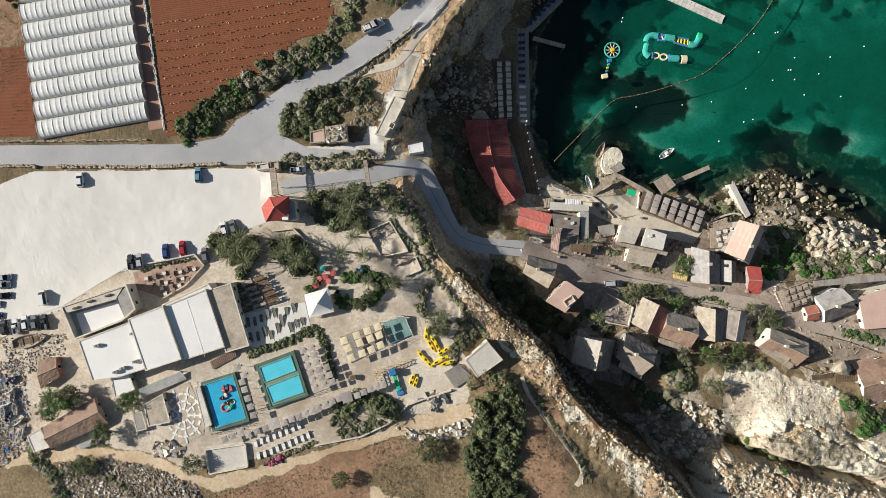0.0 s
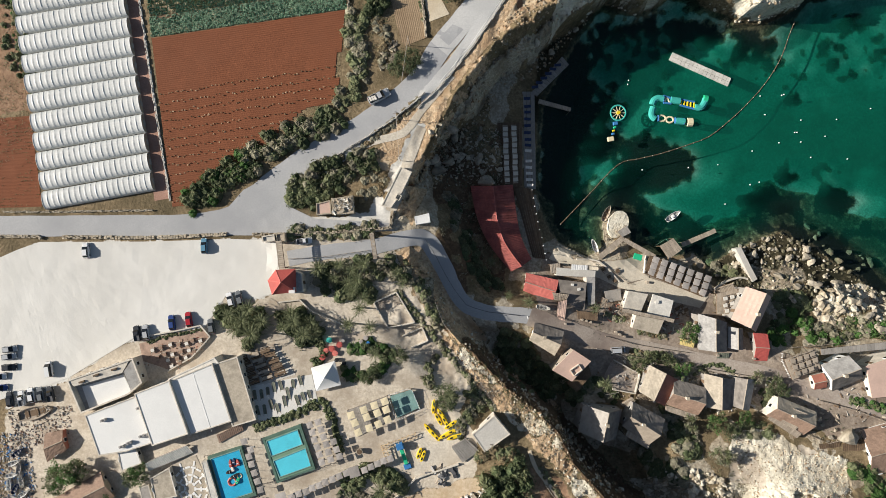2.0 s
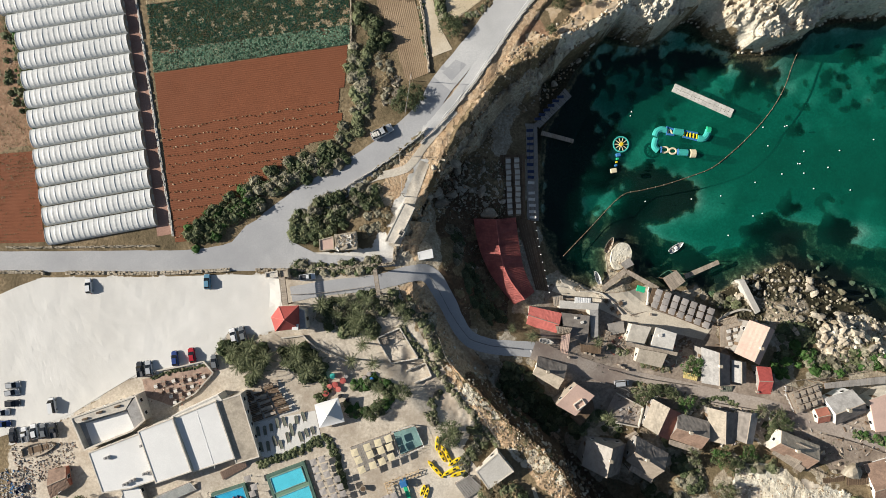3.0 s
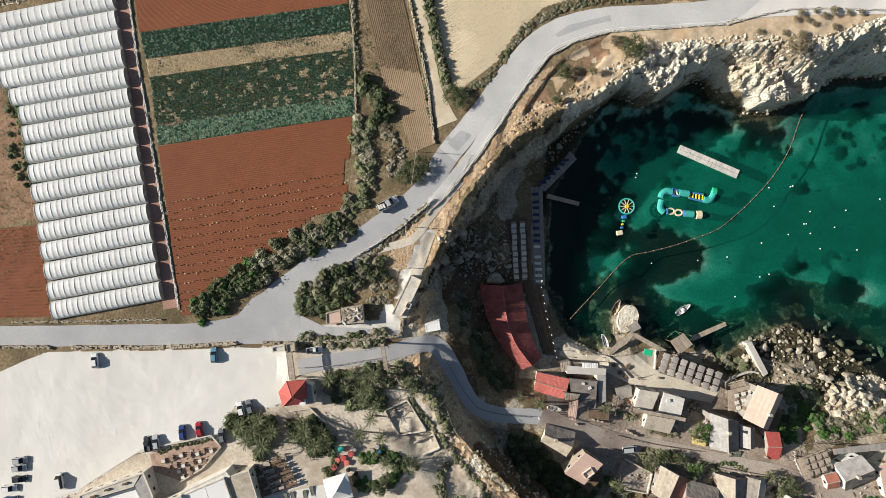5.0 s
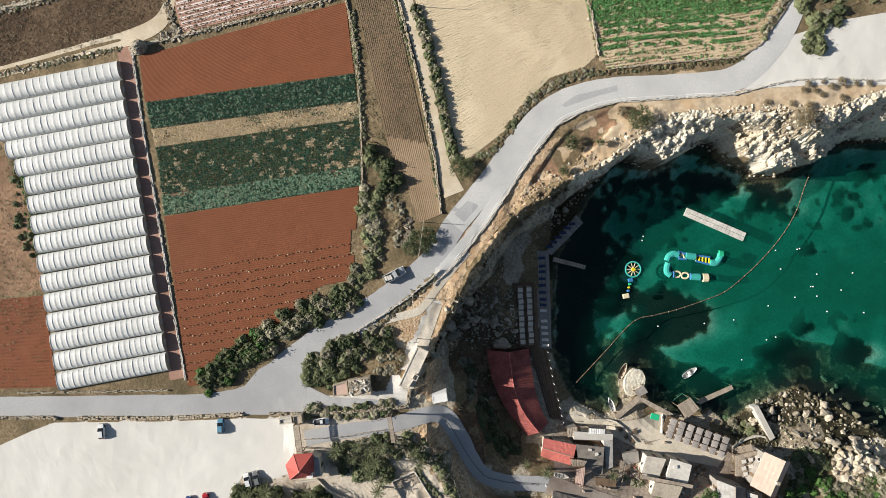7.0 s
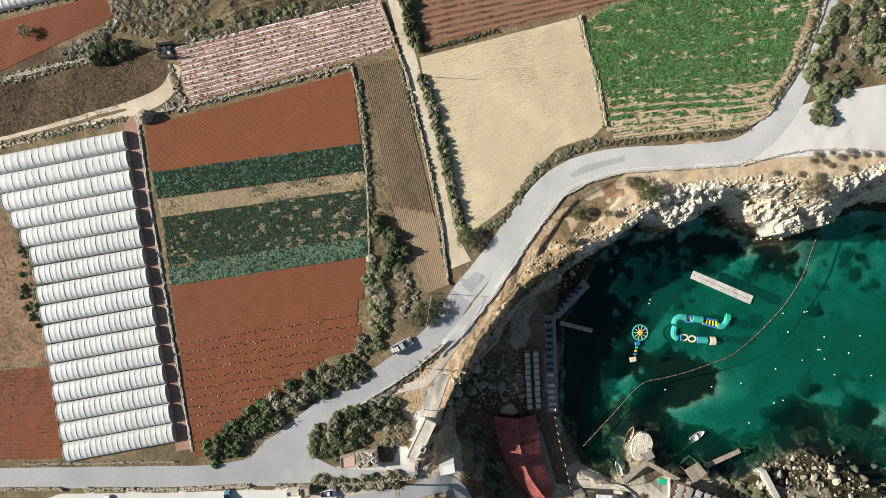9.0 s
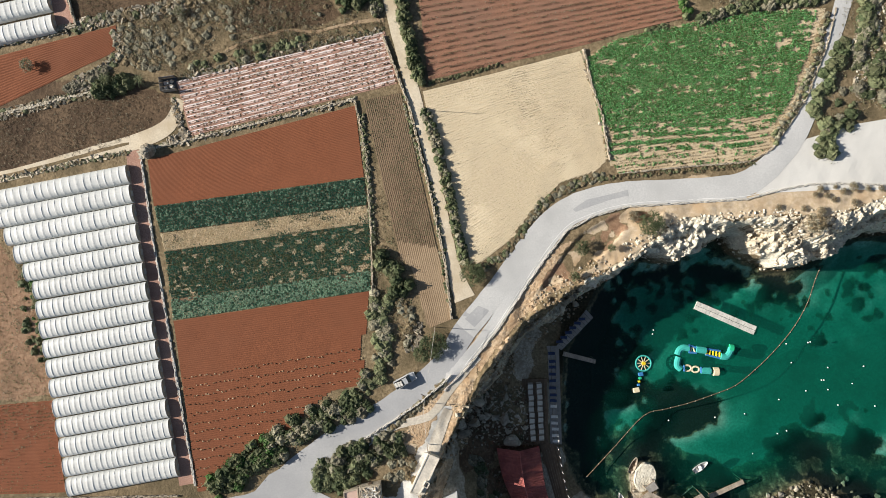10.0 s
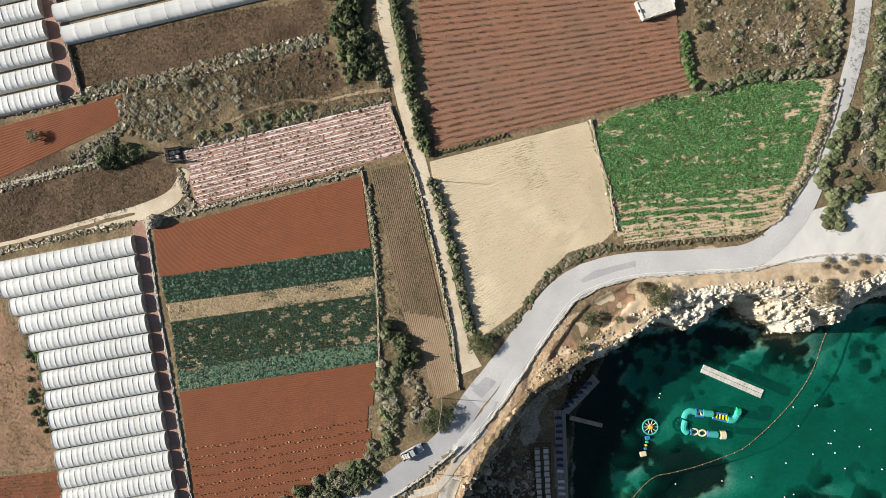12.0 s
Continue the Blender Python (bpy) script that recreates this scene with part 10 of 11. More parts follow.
# ---- village ----
# grey roofs: slate on the slope away from the sun colours in its shade
VILLAGE = (
    ("house", [(21.1, 14.0), (30.7, 11.9), (28.8, 5.3), (20.2, 8.7)], 6.6, 7.1, "plaster", "redpale", "village house with a bright red tiled roof", "redpale"),
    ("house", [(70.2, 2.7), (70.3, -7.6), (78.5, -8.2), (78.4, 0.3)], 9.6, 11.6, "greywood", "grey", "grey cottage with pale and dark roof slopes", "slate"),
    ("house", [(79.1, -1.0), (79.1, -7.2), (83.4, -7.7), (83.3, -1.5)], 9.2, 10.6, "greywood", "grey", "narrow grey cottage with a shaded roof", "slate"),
    ("house", [(79.7, 1.1), (84.0, 10.6), (91.3, 7.7), (86.8, -2.4)], 9.6, 11.8, "greywood", "pinktile", "large gabled house with a salmon pink roof", "pinktile"),
    ("house", [(86.2, -2.7), (90.3, -3.0), (90.2, -10.8), (86.4, -10.7)], 9.4, 10.6, "greywood", "red", "small house with a red tin roof", "red"),
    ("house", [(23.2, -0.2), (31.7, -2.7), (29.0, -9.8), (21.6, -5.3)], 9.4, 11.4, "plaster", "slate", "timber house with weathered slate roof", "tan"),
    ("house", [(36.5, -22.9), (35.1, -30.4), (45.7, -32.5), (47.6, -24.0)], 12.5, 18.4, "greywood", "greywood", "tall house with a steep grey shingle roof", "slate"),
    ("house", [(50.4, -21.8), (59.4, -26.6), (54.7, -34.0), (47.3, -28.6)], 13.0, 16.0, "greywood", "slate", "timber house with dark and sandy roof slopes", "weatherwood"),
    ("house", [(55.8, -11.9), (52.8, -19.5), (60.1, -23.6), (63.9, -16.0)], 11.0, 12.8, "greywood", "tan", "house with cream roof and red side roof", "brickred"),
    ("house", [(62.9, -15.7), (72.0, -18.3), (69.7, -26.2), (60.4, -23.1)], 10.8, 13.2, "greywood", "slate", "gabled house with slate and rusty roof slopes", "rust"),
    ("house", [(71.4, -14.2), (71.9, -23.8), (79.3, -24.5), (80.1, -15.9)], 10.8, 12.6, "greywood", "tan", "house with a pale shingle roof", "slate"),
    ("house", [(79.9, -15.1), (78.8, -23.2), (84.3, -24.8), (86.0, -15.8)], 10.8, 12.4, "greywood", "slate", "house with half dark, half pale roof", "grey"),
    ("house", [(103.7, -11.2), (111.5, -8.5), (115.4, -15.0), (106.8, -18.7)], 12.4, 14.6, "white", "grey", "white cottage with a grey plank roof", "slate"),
    ("house", [(91.2, -20.0), (102.0, -24.3), (98.4, -30.8), (87.7, -25.5)], 13.0, 15.4, "plaster", "tan", "ramshackle house with patched rusty roof", "rust"),
    ("house", [(114.0, -29.4), (126.3, -25.8), (129.5, -38.7), (116.9, -42.3)], 13.4, 15.6, "white", "rust", "white house with a faded terracotta roof", "rust"),
    ("house", [(101.1, -14.3), (104.5, -13.5), (105.4, -17.6), (101.9, -18.3)], 12.2, 13.0, "plaster", "brickred", "small annex with a red roof", "brickred"),
)
for nm, cor, eave, ridge, wall, roof, lab, roof2 in VILLAGE:
    gable_house(nm, cor, eave, ridge, wall, roof, lab, "house", chimney=ridge - eave > 1.9, roof2=roof2, skew=0.62 if "pink" in lab else 0.5, batten="" )
FLATS = (
    ([(30.6, 12.0), (38.7, 11.1), (38.1, 3.2), (31.5, 4.1)], 6.6, "darkwood", "slate", "dark flat-roofed timber building"),
    ([(30.3, 15.6), (41.5, 14.7), (41.3, 12.8), (30.2, 13.3)], 5.8, "plaster", "concrete", "long pale flat-roofed terrace building"),
    ([(39.0, 12.7), (41.5, 12.8), (41.5, 5.2), (39.6, 4.5)], 5.8, "plaster", "grey", "narrow grey flat-roofed wing"),
    ([(50.9, 8.9), (56.4, 8.0), (53.9, 2.0), (49.2, 3.6)], 7.6, "plaster", "plaster", "cream flat-roofed village house"),
    ([(58.0, 8.0), (63.8, 6.2), (62.5, 0.8), (56.4, 2.4)], 7.6, "plaster", "offwhite", "white flat-roofed village house"),
    ([(52.6, 2.0), (60.4, 0.6), (58.7, -3.3), (51.5, -1.6)], 9.2, "plaster", "tan", "low tan flat-roofed house"),
    ([(33.6, -7.5), (38.4, -10.6), (33.2, -16.2), (27.9, -13.2)], 12.9, "weatherwood", "pinktile", "tall house with a pale pink flat roof"),
    ([(115.8, -11.4), (128.5, -6.9), (130.5, -18.9), (117.4, -20.0)], 13.4, "plaster", "pinktile", "broad building with a sandy flat roof"),
    ([(44.6, 8.6), (49.2, 9.3), (49.6, 6.2), (45.3, 5.3)], 4.9, "greywood", "greywood", "small grey timber booth"),
)
for out, z, w, r, lab in FLATS:
    flat_house("flat_house", out, z, w, r, lab, "house", -0.12)
ob = empty("roof_hatch", *(34.3, -13.0), 12.7, 35, "small boxed hatch on the pink roof", "roof hatch")
part("frame", wall_ring([(-1.5, -1.0), (1.5, -1.0), (1.5, 1.0), (-1.5, 1.0)], 0.2, 0, 0.8), "plaster", ob)
part("cover", boxes((0, 0, 0.1, 2.6, 1.6, 0.2)), "darkwood", ob)
lean_to("lean_to", [(102.4, -33.2), (108.2, -32.4), (109.1, -36.6), (103.3, -37.6)], [13.6, 13.6, 13.0, 13.0], "darkwood", "weatherwood", "lean-to with a dark plank roof")
lean_to("lean_to", [(108.9, -33.1), (114.9, -31.7), (115.7, -37.2), (109.4, -37.9)], [13.8, 13.8, 13.1, 13.1], "darkwood", "weatherwood", "lean-to with a brown plank roof")
lean_to("lean_to", [(28.5, 8.4), (33.4, 7.8), (32.5, 5.8), (29.2, 6.1)], [8.2, 8.2, 7.6, 7.6], "weatherwood", "darkwood", "lean-to with bleached plank roof")
lean_to("lean_to", [(30.0, 5.7), (32.6, 6.4), (32.0, 0.2), (29.7, 0.8)], [9.2, 9.2, 8.6, 8.6], "pinktile", "darkwood", "lean-to with pinkish boarded roof")
lean_to("lean_to", [(76.2, -8.7), (79.5, -8.7), (79.5, -10.3), (76.2, -10.3)], [9.0, 9.0, 8.6, 8.6], "mat_green", "greywood", "small stall with a green roof")
lean_to("lean_to", [(65.4, -4.4), (69.5, -5.6), (69.2, -7.3), (65.3, -6.3)], [9.2, 9.2, 8.8, 8.8], "fadedyellow", "greywood", "small stall with a faded yellow roof")
lean_to("lean_to", [(94.7, -22.9), (99.4, -24.8), (95.5, -29.3), (91.5, -26.9)], [14.4, 14.4, 13.8, 13.8], "weatherwood", "greywood", "bleached timber balcony frame")
lean_to("lean_to", [(28.1, 16.5), (31.1, 16.9), (31.2, 14.2), (28.5, 13.8)], [6.0, 6.0, 5.7, 5.7], "weatherwood", "greywood", "bleached timber bar shelter")
lean_to("lean_to", [(34.5, 16.6), (39.2, 16.3), (39.2, 14.9), (34.5, 14.9)], [6.2, 6.2, 6.0, 6.0], "white", "greywood", "white awning over the terrace")
sheet("beach", [(31.1, 22.1), (43.1, 17.7), (52.5, 10.6), (58.5, 12.7), (76.5, 7.1), (73.9, 3.7), (57.7, 7.3), (49.1, 9.8), (44.0, 12.3), (28.5, 18.1)], 0.14, "paleyard", "trodden sandy beach yard", "beach")
sheet("yard", [(43.4, 17.2), (51.8, 18.1), (60.2, 20.7), (58.6, 12.6), (49.3, 10.5), (43.4, 13.0)], 0.16, "paleyard", "pale concrete yard by the water", "yard")
sheet("courtyard", [(46.3, -11.0), (54.0, -15.1), (52.3, -20.5), (45.7, -19.3), (42.6, -17.6)], 0.14, "lane", "walled courtyard with trodden earth", "yard")
low_wall([(46.3, -11.0), (54.0, -15.1), (52.3, -20.5), (45.7, -19.3)], 1.0, 0.3, "plaster", "low plastered courtyard wall", curved=False)


# waterside terraces
TERRACE = [(58.6, 19.4), (76.6, 13.2), (74.4, 7.0), (56.8, 14.0)]
deck("sea_terrace", TERRACE, 3.4, "darkwood", "dark timber sea terrace under grey sunshades", "deck", 0.8)
SHADE_SPOTS = [tuple(bilinear(TERRACE, (i + 0.5) / 7, (j + 0.5) / 3)) for j in range(3) for i in range(7)]
set_out(make_shade("canopy", 1.85, "grey square sunshade on the sea terrace", "sea terrace shades"), [(*p, 3.42) for p in SHADE_SPOTS], -19)
low_wall([TERRACE[3], TERRACE[0]], 1.2, 0.35, "offwhite", "pale end wall of the sea terrace", curved=False)
fence([(58.8, 19.8), (68.0, 16.6), (77.0, 13.4)], 0.2, "weatherwood", "low timber kerb of the sea terrace", 2.0)
deck("table_terrace", [(93.6, -9.8), (102.3, -6.8), (103.9, -12.3), (95.9, -15.6)], 12.0, "weatherwood", "timber restaurant terrace with tables", "deck", 0.8)
set_out(make_table("weatherwood", 1.5, "weathered table on the restaurant terrace", "terrace tables"), [(*p, 12.02) for p in [(95.5, -10.1), (97.4, -9.4), (99.3, -8.8), (101.0, -8.1), (96.1, -11.8), (98.0, -11.2), (99.9, -10.5), (101.8, -9.8), (96.9, -13.6), (98.8, -12.9), (100.7, -12.3)]], 18)
deck("bridge_walk", [(43.4, 19.4), (50.5, 25.4), (51.5, 24.2), (44.3, 18.0)], 2.5, "weatherwood", "sloping timber walkway to the islet", "walkway", 0.5)
deck("bridge_walk", [(51.5, 24.6), (60.8, 19.5), (60.1, 18.2), (50.9, 23.5)], 2.5, "weatherwood", "timber walkway along the rocks", "walkway", 0.5)
deck("lookout", [(49.0, 26.4), (51.7, 28.3), (53.1, 26.2), (50.4, 24.8)], 3.0, "greywood", "small grey lookout platform on the rock", "platform", 0.5)
deck("pier", [(69.0, 23.3), (79.3, 27.7), (79.8, 26.5), (69.5, 21.9)], 0.9, "weatherwood", "narrow pale timber pier on posts", "pier", 0.45)
deck("pier_tower", [(61.6, 22.2), (65.7, 24.6), (68.4, 21.3), (64.4, 18.2)], 3.2, "weatherwood", "rickety timber lookout above the pier", "platform", 0.6)
fence([(61.6, 22.2), (65.7, 24.6), (68.4, 21.3)], 0.8, "weatherwood", "timber rail of the pier lookout", 1.5)
part("slipway", slab([(84.4, 21.6), (86.0, 22.0), (90.9, 12.5), (89.5, 11.6)], 0.5, 3.2), "concrete")
tagged(bpy.data.objects["slipway"], "pale concrete slipway slab on the rocks", "slipway")
low_wall([(78.0, 9.4), (81.4, 11.6), (85.6, 12.9), (88.1, 12.5)], 0.9, 0.5, "plaster", "curved pale sea wall")
low_wall([(36.8, 18.1), (43.6, 17.3), (49.6, 11.4)], 0.8, 0.4, "plaster", "low wall above the beach")
ob = tagged(part("tarpaulin", boxes((*(55.1, 18.9), 2.9, 2.6, 1.8, 0.25, -15), bevel=0.08), "green"), "bright green tarpaulin over stores", "tarpaulin")
for k, (a, b) in enumerate(zip([(79.5, 8.3), (80.9, 10.8)], [(84.3, 5.8), (86.0, 8.5)])):
    fence([a, b], 1.0, "weatherwood", "timber railing on the terrace steps", 1.2)
fence([(-8.2, 23.3), (-5.3, 18.6), (-2.5, 13.2)] + [(0.3, 8.7), (3.5, 4.7)] + [(9.3, 2.9), (19.8, 1.7)], 1.1, "darkgrey", "dark metal railing along the bend", 1.8, r=0.06)
fence([(94.6, -8.6), (93.9, -10.5), (96.2, -15.8)], 1.0, "white", "white timber railing of the terrace", 1.2)
fence([(96.9, -7.2), (108.0, -6.6), (116.0, -5.4), (123.6, -4.0)], 1.0, "weatherwood", "timber railing along the boardwalk", 1.8)
deck("boardwalk", [(103.5, -6.8), (123.9, -4.4), (123.9, -6.5), (103.8, -8.4)], 12.4, "greywood", "grey boardwalk above the shore", "boardwalk", 1.0)
rowing_boat(*(46.4, 32.1), -0.15, 65, 5.2, "weatherwood", "small wooden rowing boat moored by the islet", "darkwood")
ob = rowing_boat(*(66.8, 31.5), -0.15, 35, 5.0, "white", "small white motor boat at anchor", "grey")
part("console", boxes((-0.3, 0, 0.4, 0.9, 0.8, 0.8), bevel=0.08), "white", ob)
part("outboard", boxes((-2.55, 0, 0.4, 0.4, 0.35, 0.8), bevel=0.06), "black", ob)
rowing_boat(*(25.7, 4.1), gz(*(25.7, 4.1)), -10, 4.0, "offwhite", "white dinghy displayed beside the lane", "grey")
rowing_boat(*(42.6, 22.2), 0.6, 110, 4.2, "white", "white dinghy pulled up on the beach", "grey")
ob = park(*(47.7, -8.2), 5, "car_silver", "van", "pale silver van parked beside the lane")

# ---- floating things ----
ob = empty("swim_raft", *(74.8, 76.6), 0.0, 0, "long white plastic swimming raft", "raft")
c = np.array((74.8, 76.6))
Q = [np.array(p) - c for p in [(66.4, 81.6), (84.4, 73.8), (83.3, 71.2), (65.3, 79.2)]]
for i in range(16):
    for j in range(2):
        u0, u1, v0, v1 = (i + 0.03) / 16, (i + 0.97) / 16, (j + 0.04) / 2, (j + 0.96) / 2
        f = lambda u, v: tuple((Q[0] * (1 - u) + Q[1] * u) * (1 - v) + (Q[3] * (1 - u) + Q[2] * u) * v)
        part("float_block", slab([f(u0, v0), f(u1, v0), f(u1, v1), f(u0, v1)], -0.2, 0.4), "offwhite", ob)


def tube(name, line, r, material, parent, flat=0.7):
    """A fat inflated tube along a line."""
    P = rounded(line, 5)
    d = np.gradient(P, axis=0)
    d /= np.hypot(d[:, 0], d[:, 1])[:, None] + 1e-9
    V, F, n = [], [], 10
    for (x, y), (dx, dy) in zip(P, d):
        for k in range(n):
            a = 6.283 * k / n
            V.append((x - dy * math.cos(a) * r, y + dx * math.cos(a) * r, 0.25 + math.sin(a) * r * flat))
    for i in range(len(P) - 1):
        for k in range(n):
            F.append((i * n + k, i * n + (k + 1) % n, (i + 1) * n + (k + 1) % n, (i + 1) * n + k))
    bm = bmesh.new()
    vs = [bm.verts.new(v) for v in V]
    for f in F:
        bm.faces.new([vs[i] for i in f])
    bm.faces.new(vs[:n][::-1]), bm.faces.new(vs[-n:])
    bmesh.ops.recalc_face_normals(bm, faces=bm.faces[:])
    return part(name, bm, material, parent)


def inflatable_course():
    c = np.array((66.8, 63.3))
    ob = empty("inflatable_course", *c, 0.0, 0, "floating inflatable obstacle course in teal, blue and yellow", "inflatable")
    L = lambda pts: [tuple(np.array(p) - c) for p in pts]
    tube("arm", L([(60.2, 65.4), (60.8, 66.8), (62.1, 67.5), (63.7, 67.3)]), 1.0, "teal", ob)
    tube("arm", L([(65.9, 67.0), (68.8, 66.6)]), 1.05, "teal", ob)
    tube("arm", L([(73.3, 64.9), (75.0, 64.7), (76.1, 65.9), (76.6, 67.4)]), 1.0, "teal", ob)
    tube("tower", L([(75.9, 67.4), (77.1, 67.2)]), 1.2, "green", ob)
    tube("arm", L([(60.6, 64.7), (60.2, 63.4), (60.2, 62.0), (61.2, 61.1)]), 1.0, "teal", ob)
    tube("arm", L([(67.4, 60.6), (70.2, 60.4)]), 1.05, "teal", ob)
    tube("tower", L([(71.0, 60.2), (72.6, 60.2)]), 1.3, "cream", ob)
    for a, b in (((63.7, 68.2), (66.1, 67.5)), ((63.7, 66.1), (66.1, 65.9)), ((68.8, 67.1), (73.3, 66.4)), ((68.8, 65.4), (73.1, 64.3))):
        tube("rail", L([a, b]), 0.35, "blue", ob)
    for k in range(5):
        a, b = np.array((69.2, 67.1)), np.array((73.1, 66.4))
        e, f = np.array((69.0, 65.4)), np.array((73.0, 64.5))
        u = k / 4
        tube("rung", L([a + (b - a) * u, e + (f - e) * u]), 0.28, "yellow", ob)
    for a, b in (((64.0, 66.1), (64.7, 68.0)), ((64.7, 68.0), (65.7, 65.9))):
        tube("rung", L([a, b]), 0.28, "cream", ob)
    for p in [(63.3, 61.3), (65.7, 60.9)]:
        q = [(p[0] - c[0] + 1.1 * math.cos(a), p[1] - c[1] + 0.85 * math.sin(a)) for a in np.linspace(0, 6.283, 12)]
        tube("ring", q, 0.3, "cream", ob)
    for p in [(62.1, 61.3), (67.3, 60.7), (70.0, 60.4), (63.7, 67.3)]:
        part("joint", boxes((p[0] - c[0], p[1] - c[1], 0.0, 0.5, 1.9, 0.8), bevel=0.15), "blue", ob)


inflatable_course()


def inflatable_wheel():
    c = np.array((49.9, 62.9))
    ob = empty("inflatable_toy", *c, 0.0, 0, "floating inflatable spoked wheel with a stepping tail", "inflatable")
    R = 2.3
    q = [(R * math.cos(a), R * math.sin(a)) for a in np.linspace(0, 6.283, 20)]
    tube("rim", q, 0.24, "teal", ob)
    for k in range(10):
        a = 6.283 * k / 10
        tube("spoke", [(0.5 * math.cos(a), 0.5 * math.sin(a)), (R * 0.92 * math.cos(a), R * 0.92 * math.sin(a))], 0.12, "cream", ob)
    part("hub", rod(bmesh.new(), (0, 0, 0), (0, 0, 0.7), 0.55, 12), "yellow", ob)
    for p, s, m in zip([(49.0, 59.6), (48.8, 58.4), (48.5, 57.4), (48.3, 56.4), (47.6, 54.8)], [1.0, 0.6, 0.5, 0.6, 1.3], ["blue", "green", "yellow", "blue", "cream"]):
        part("stepping_block", boxes((p[0] - c[0], p[1] - c[1], 0.0, s * 1.5, s * 1.1, 0.7, 10), bevel=0.15), m, ob)


inflatable_wheel()


def buoy_line():
    line = rounded([(32.5, 28.7), (40.9, 37.6), (49.9, 47.0), (56.4, 48.9), (63.3, 50.6), (72.0, 53.5), (78.2, 56.1), (84.5, 61.2), (88.5, 65.0), (93.2, 70.1), (97.2, 75.6), (100.2, 81.3), (102.3, 87.4), (104.0, 91.5)], 4)
    x0, y0 = line[0]
    ob = empty("buoy_line", x0, y0, 0.0, 0, "long rope of small floats closing the swimming area", "buoy line")
    bm = bmesh.new()
    for a, b in zip(line[:-1], line[1:]):
        rod(bm, (a[0] - x0, a[1] - y0, 0.08), (b[0] - x0, b[1] - y0, 0.08), 0.15, 5)
    part("rope", bm, "darkwood", ob)
    me = bpy.data.meshes.new("float")
    b2 = bmesh.new()
    bmesh.ops.create_icosphere(b2, subdivisions=1, radius=0.17)
    b2.to_mesh(me), b2.free()
    me.materials.append(M["tan"])
    for x, y, a in along([tuple(p) for p in line], 2.6):
        under(new("float", me), ob).location = (x - x0, y - y0, 0.14)


buoy_line()
me = bpy.data.meshes.new("buoy")
b2 = bmesh.new()
bmesh.ops.create_icosphere(b2, subdivisions=2, radius=0.22)
b2.to_mesh(me), b2.free()
me.materials.append(M["white"])
for x, y in [(53.1, 72.9), (80.5, 47.3), (71.5, 46.3), (57.4, 45.5), (91.0, 51.5), (99.2, 54.1), (104.0, 57.3), (104.7, 57.3), (105.9, 61.1), (94.9, 62.7), (100.0, 68.7), (100.7, 68.9), (93.4, 68.4), (105.9, 54.4), (108.9, 49.7), (90.4, 41.2), (93.2, 42.0), (82.8, 35.2), (116.8, 61.4), (120.1, 49.3), (52.8, 71.7), (127.2, 64.8), (113.3, 56.2)]:
    ob = tagged(new("buoy", me), "small white mooring buoy on the water", "buoy", "mooring buoys")
    ob.location = (x, y, 0.1)

# ---- village plants ----
for (x, y), r, k in zip([(67.5, -2.7), (74.5, -28.3), (78.6, -30.2), (82.6, -26.9), (74.9, -36.7), (67.2, -28.7), (53.3, -11.8), (56.5, -10.1), (65.5, -13.3), (61.4, -10.1), (86.6, -15.2), (90.7, -17.1), (93.1, -18.7)], [3.4, 3.2, 2.6, 2.6, 3.4, 2.8, 2.4, 2.4, 2.6, 2.2, 2.4, 2.4, 2.4],
                        ["bright", "bright", "green", "bright", "grey", "grey", "green", "green", "bright", "green", "grey", "green", "dark"]):
    tree(x, y, r, k, r * 1.25, "small leafy tree among village houses")
for (x, y), r, h in zip([(21.1, 5.9), (15.7, 7.5), (40.7, 3.9), (43.8, -17.6), (11.0, 17.3), (91.8, -15.4)], [2.8, 2.2, 2.6, 3.0, 2.4, 2.4], [3, 2, 3, 2, 2, 2]):
    palm(x, y, r, h)
hedge([(93.0, -4.2), (97.1, -2.5), (101.3, 0.8), (104.6, 2.5)], 8.0, 2.4, ["leaf", "leafbright", "leafdark"], "thick green scrub above the rocks", 0.5, 34)
hedge([(104.6, -2.5), (109.6, -4.1), (114.6, -2.4), (121.3, -0.6), (129.3, -2.2)], 6.0, 2.0, ["leaf", "leafbright", "leafgrey"], "green scrub along the shore path", 0.5, 34)
hedge([(96.2, 5.8), (101.2, 6.7), (106.3, 4.2)], 5.0, 1.6, ["leafdark", "leaf"], "dark scrub behind boulders", 0.45)
hedge([(112.0, -39.1), (116.8, -42.2), (120.8, -45.4), (113.6, -47.1)], 6.0, 2.4, ["leaf", "leafbright"], "bright green thicket below the houses", 0.5, 34)
hedge([(81.7, -52.2), (88.1, -54.5), (93.7, -57.6)], 4.0, 1.6, ["leaf", "leafbright"], "green scrub in the cleft", 0.45)
hedge([(61.9, -24.0), (63.6, -30.5), (66.9, -37.0), (70.1, -32.1)], 6.0, 2.0, ["leaf", "leafgrey", "leafdark"], "scrub below the houses", 0.45)
hedge([(52.0, -11.1), (58.5, -9.4), (66.7, -13.4), (73.3, -14.1)], 3.0, 1.4, ["leaf", "leafgrey"], "planting along the lane", 0.42)
hedge([(79.9, -30.4), (86.4, -30.3), (90.5, -30.3)], 4.0, 1.4, ["leafgrey", "leaf"], "grey scrub behind the houses", 0.42)
hedge([(112.8, -21.3), (119.2, -22.9), (123.7, -24.4)], 2.4, 1.4, ["leaf", "leafbright"], "green hedge beside the lane", 0.42)
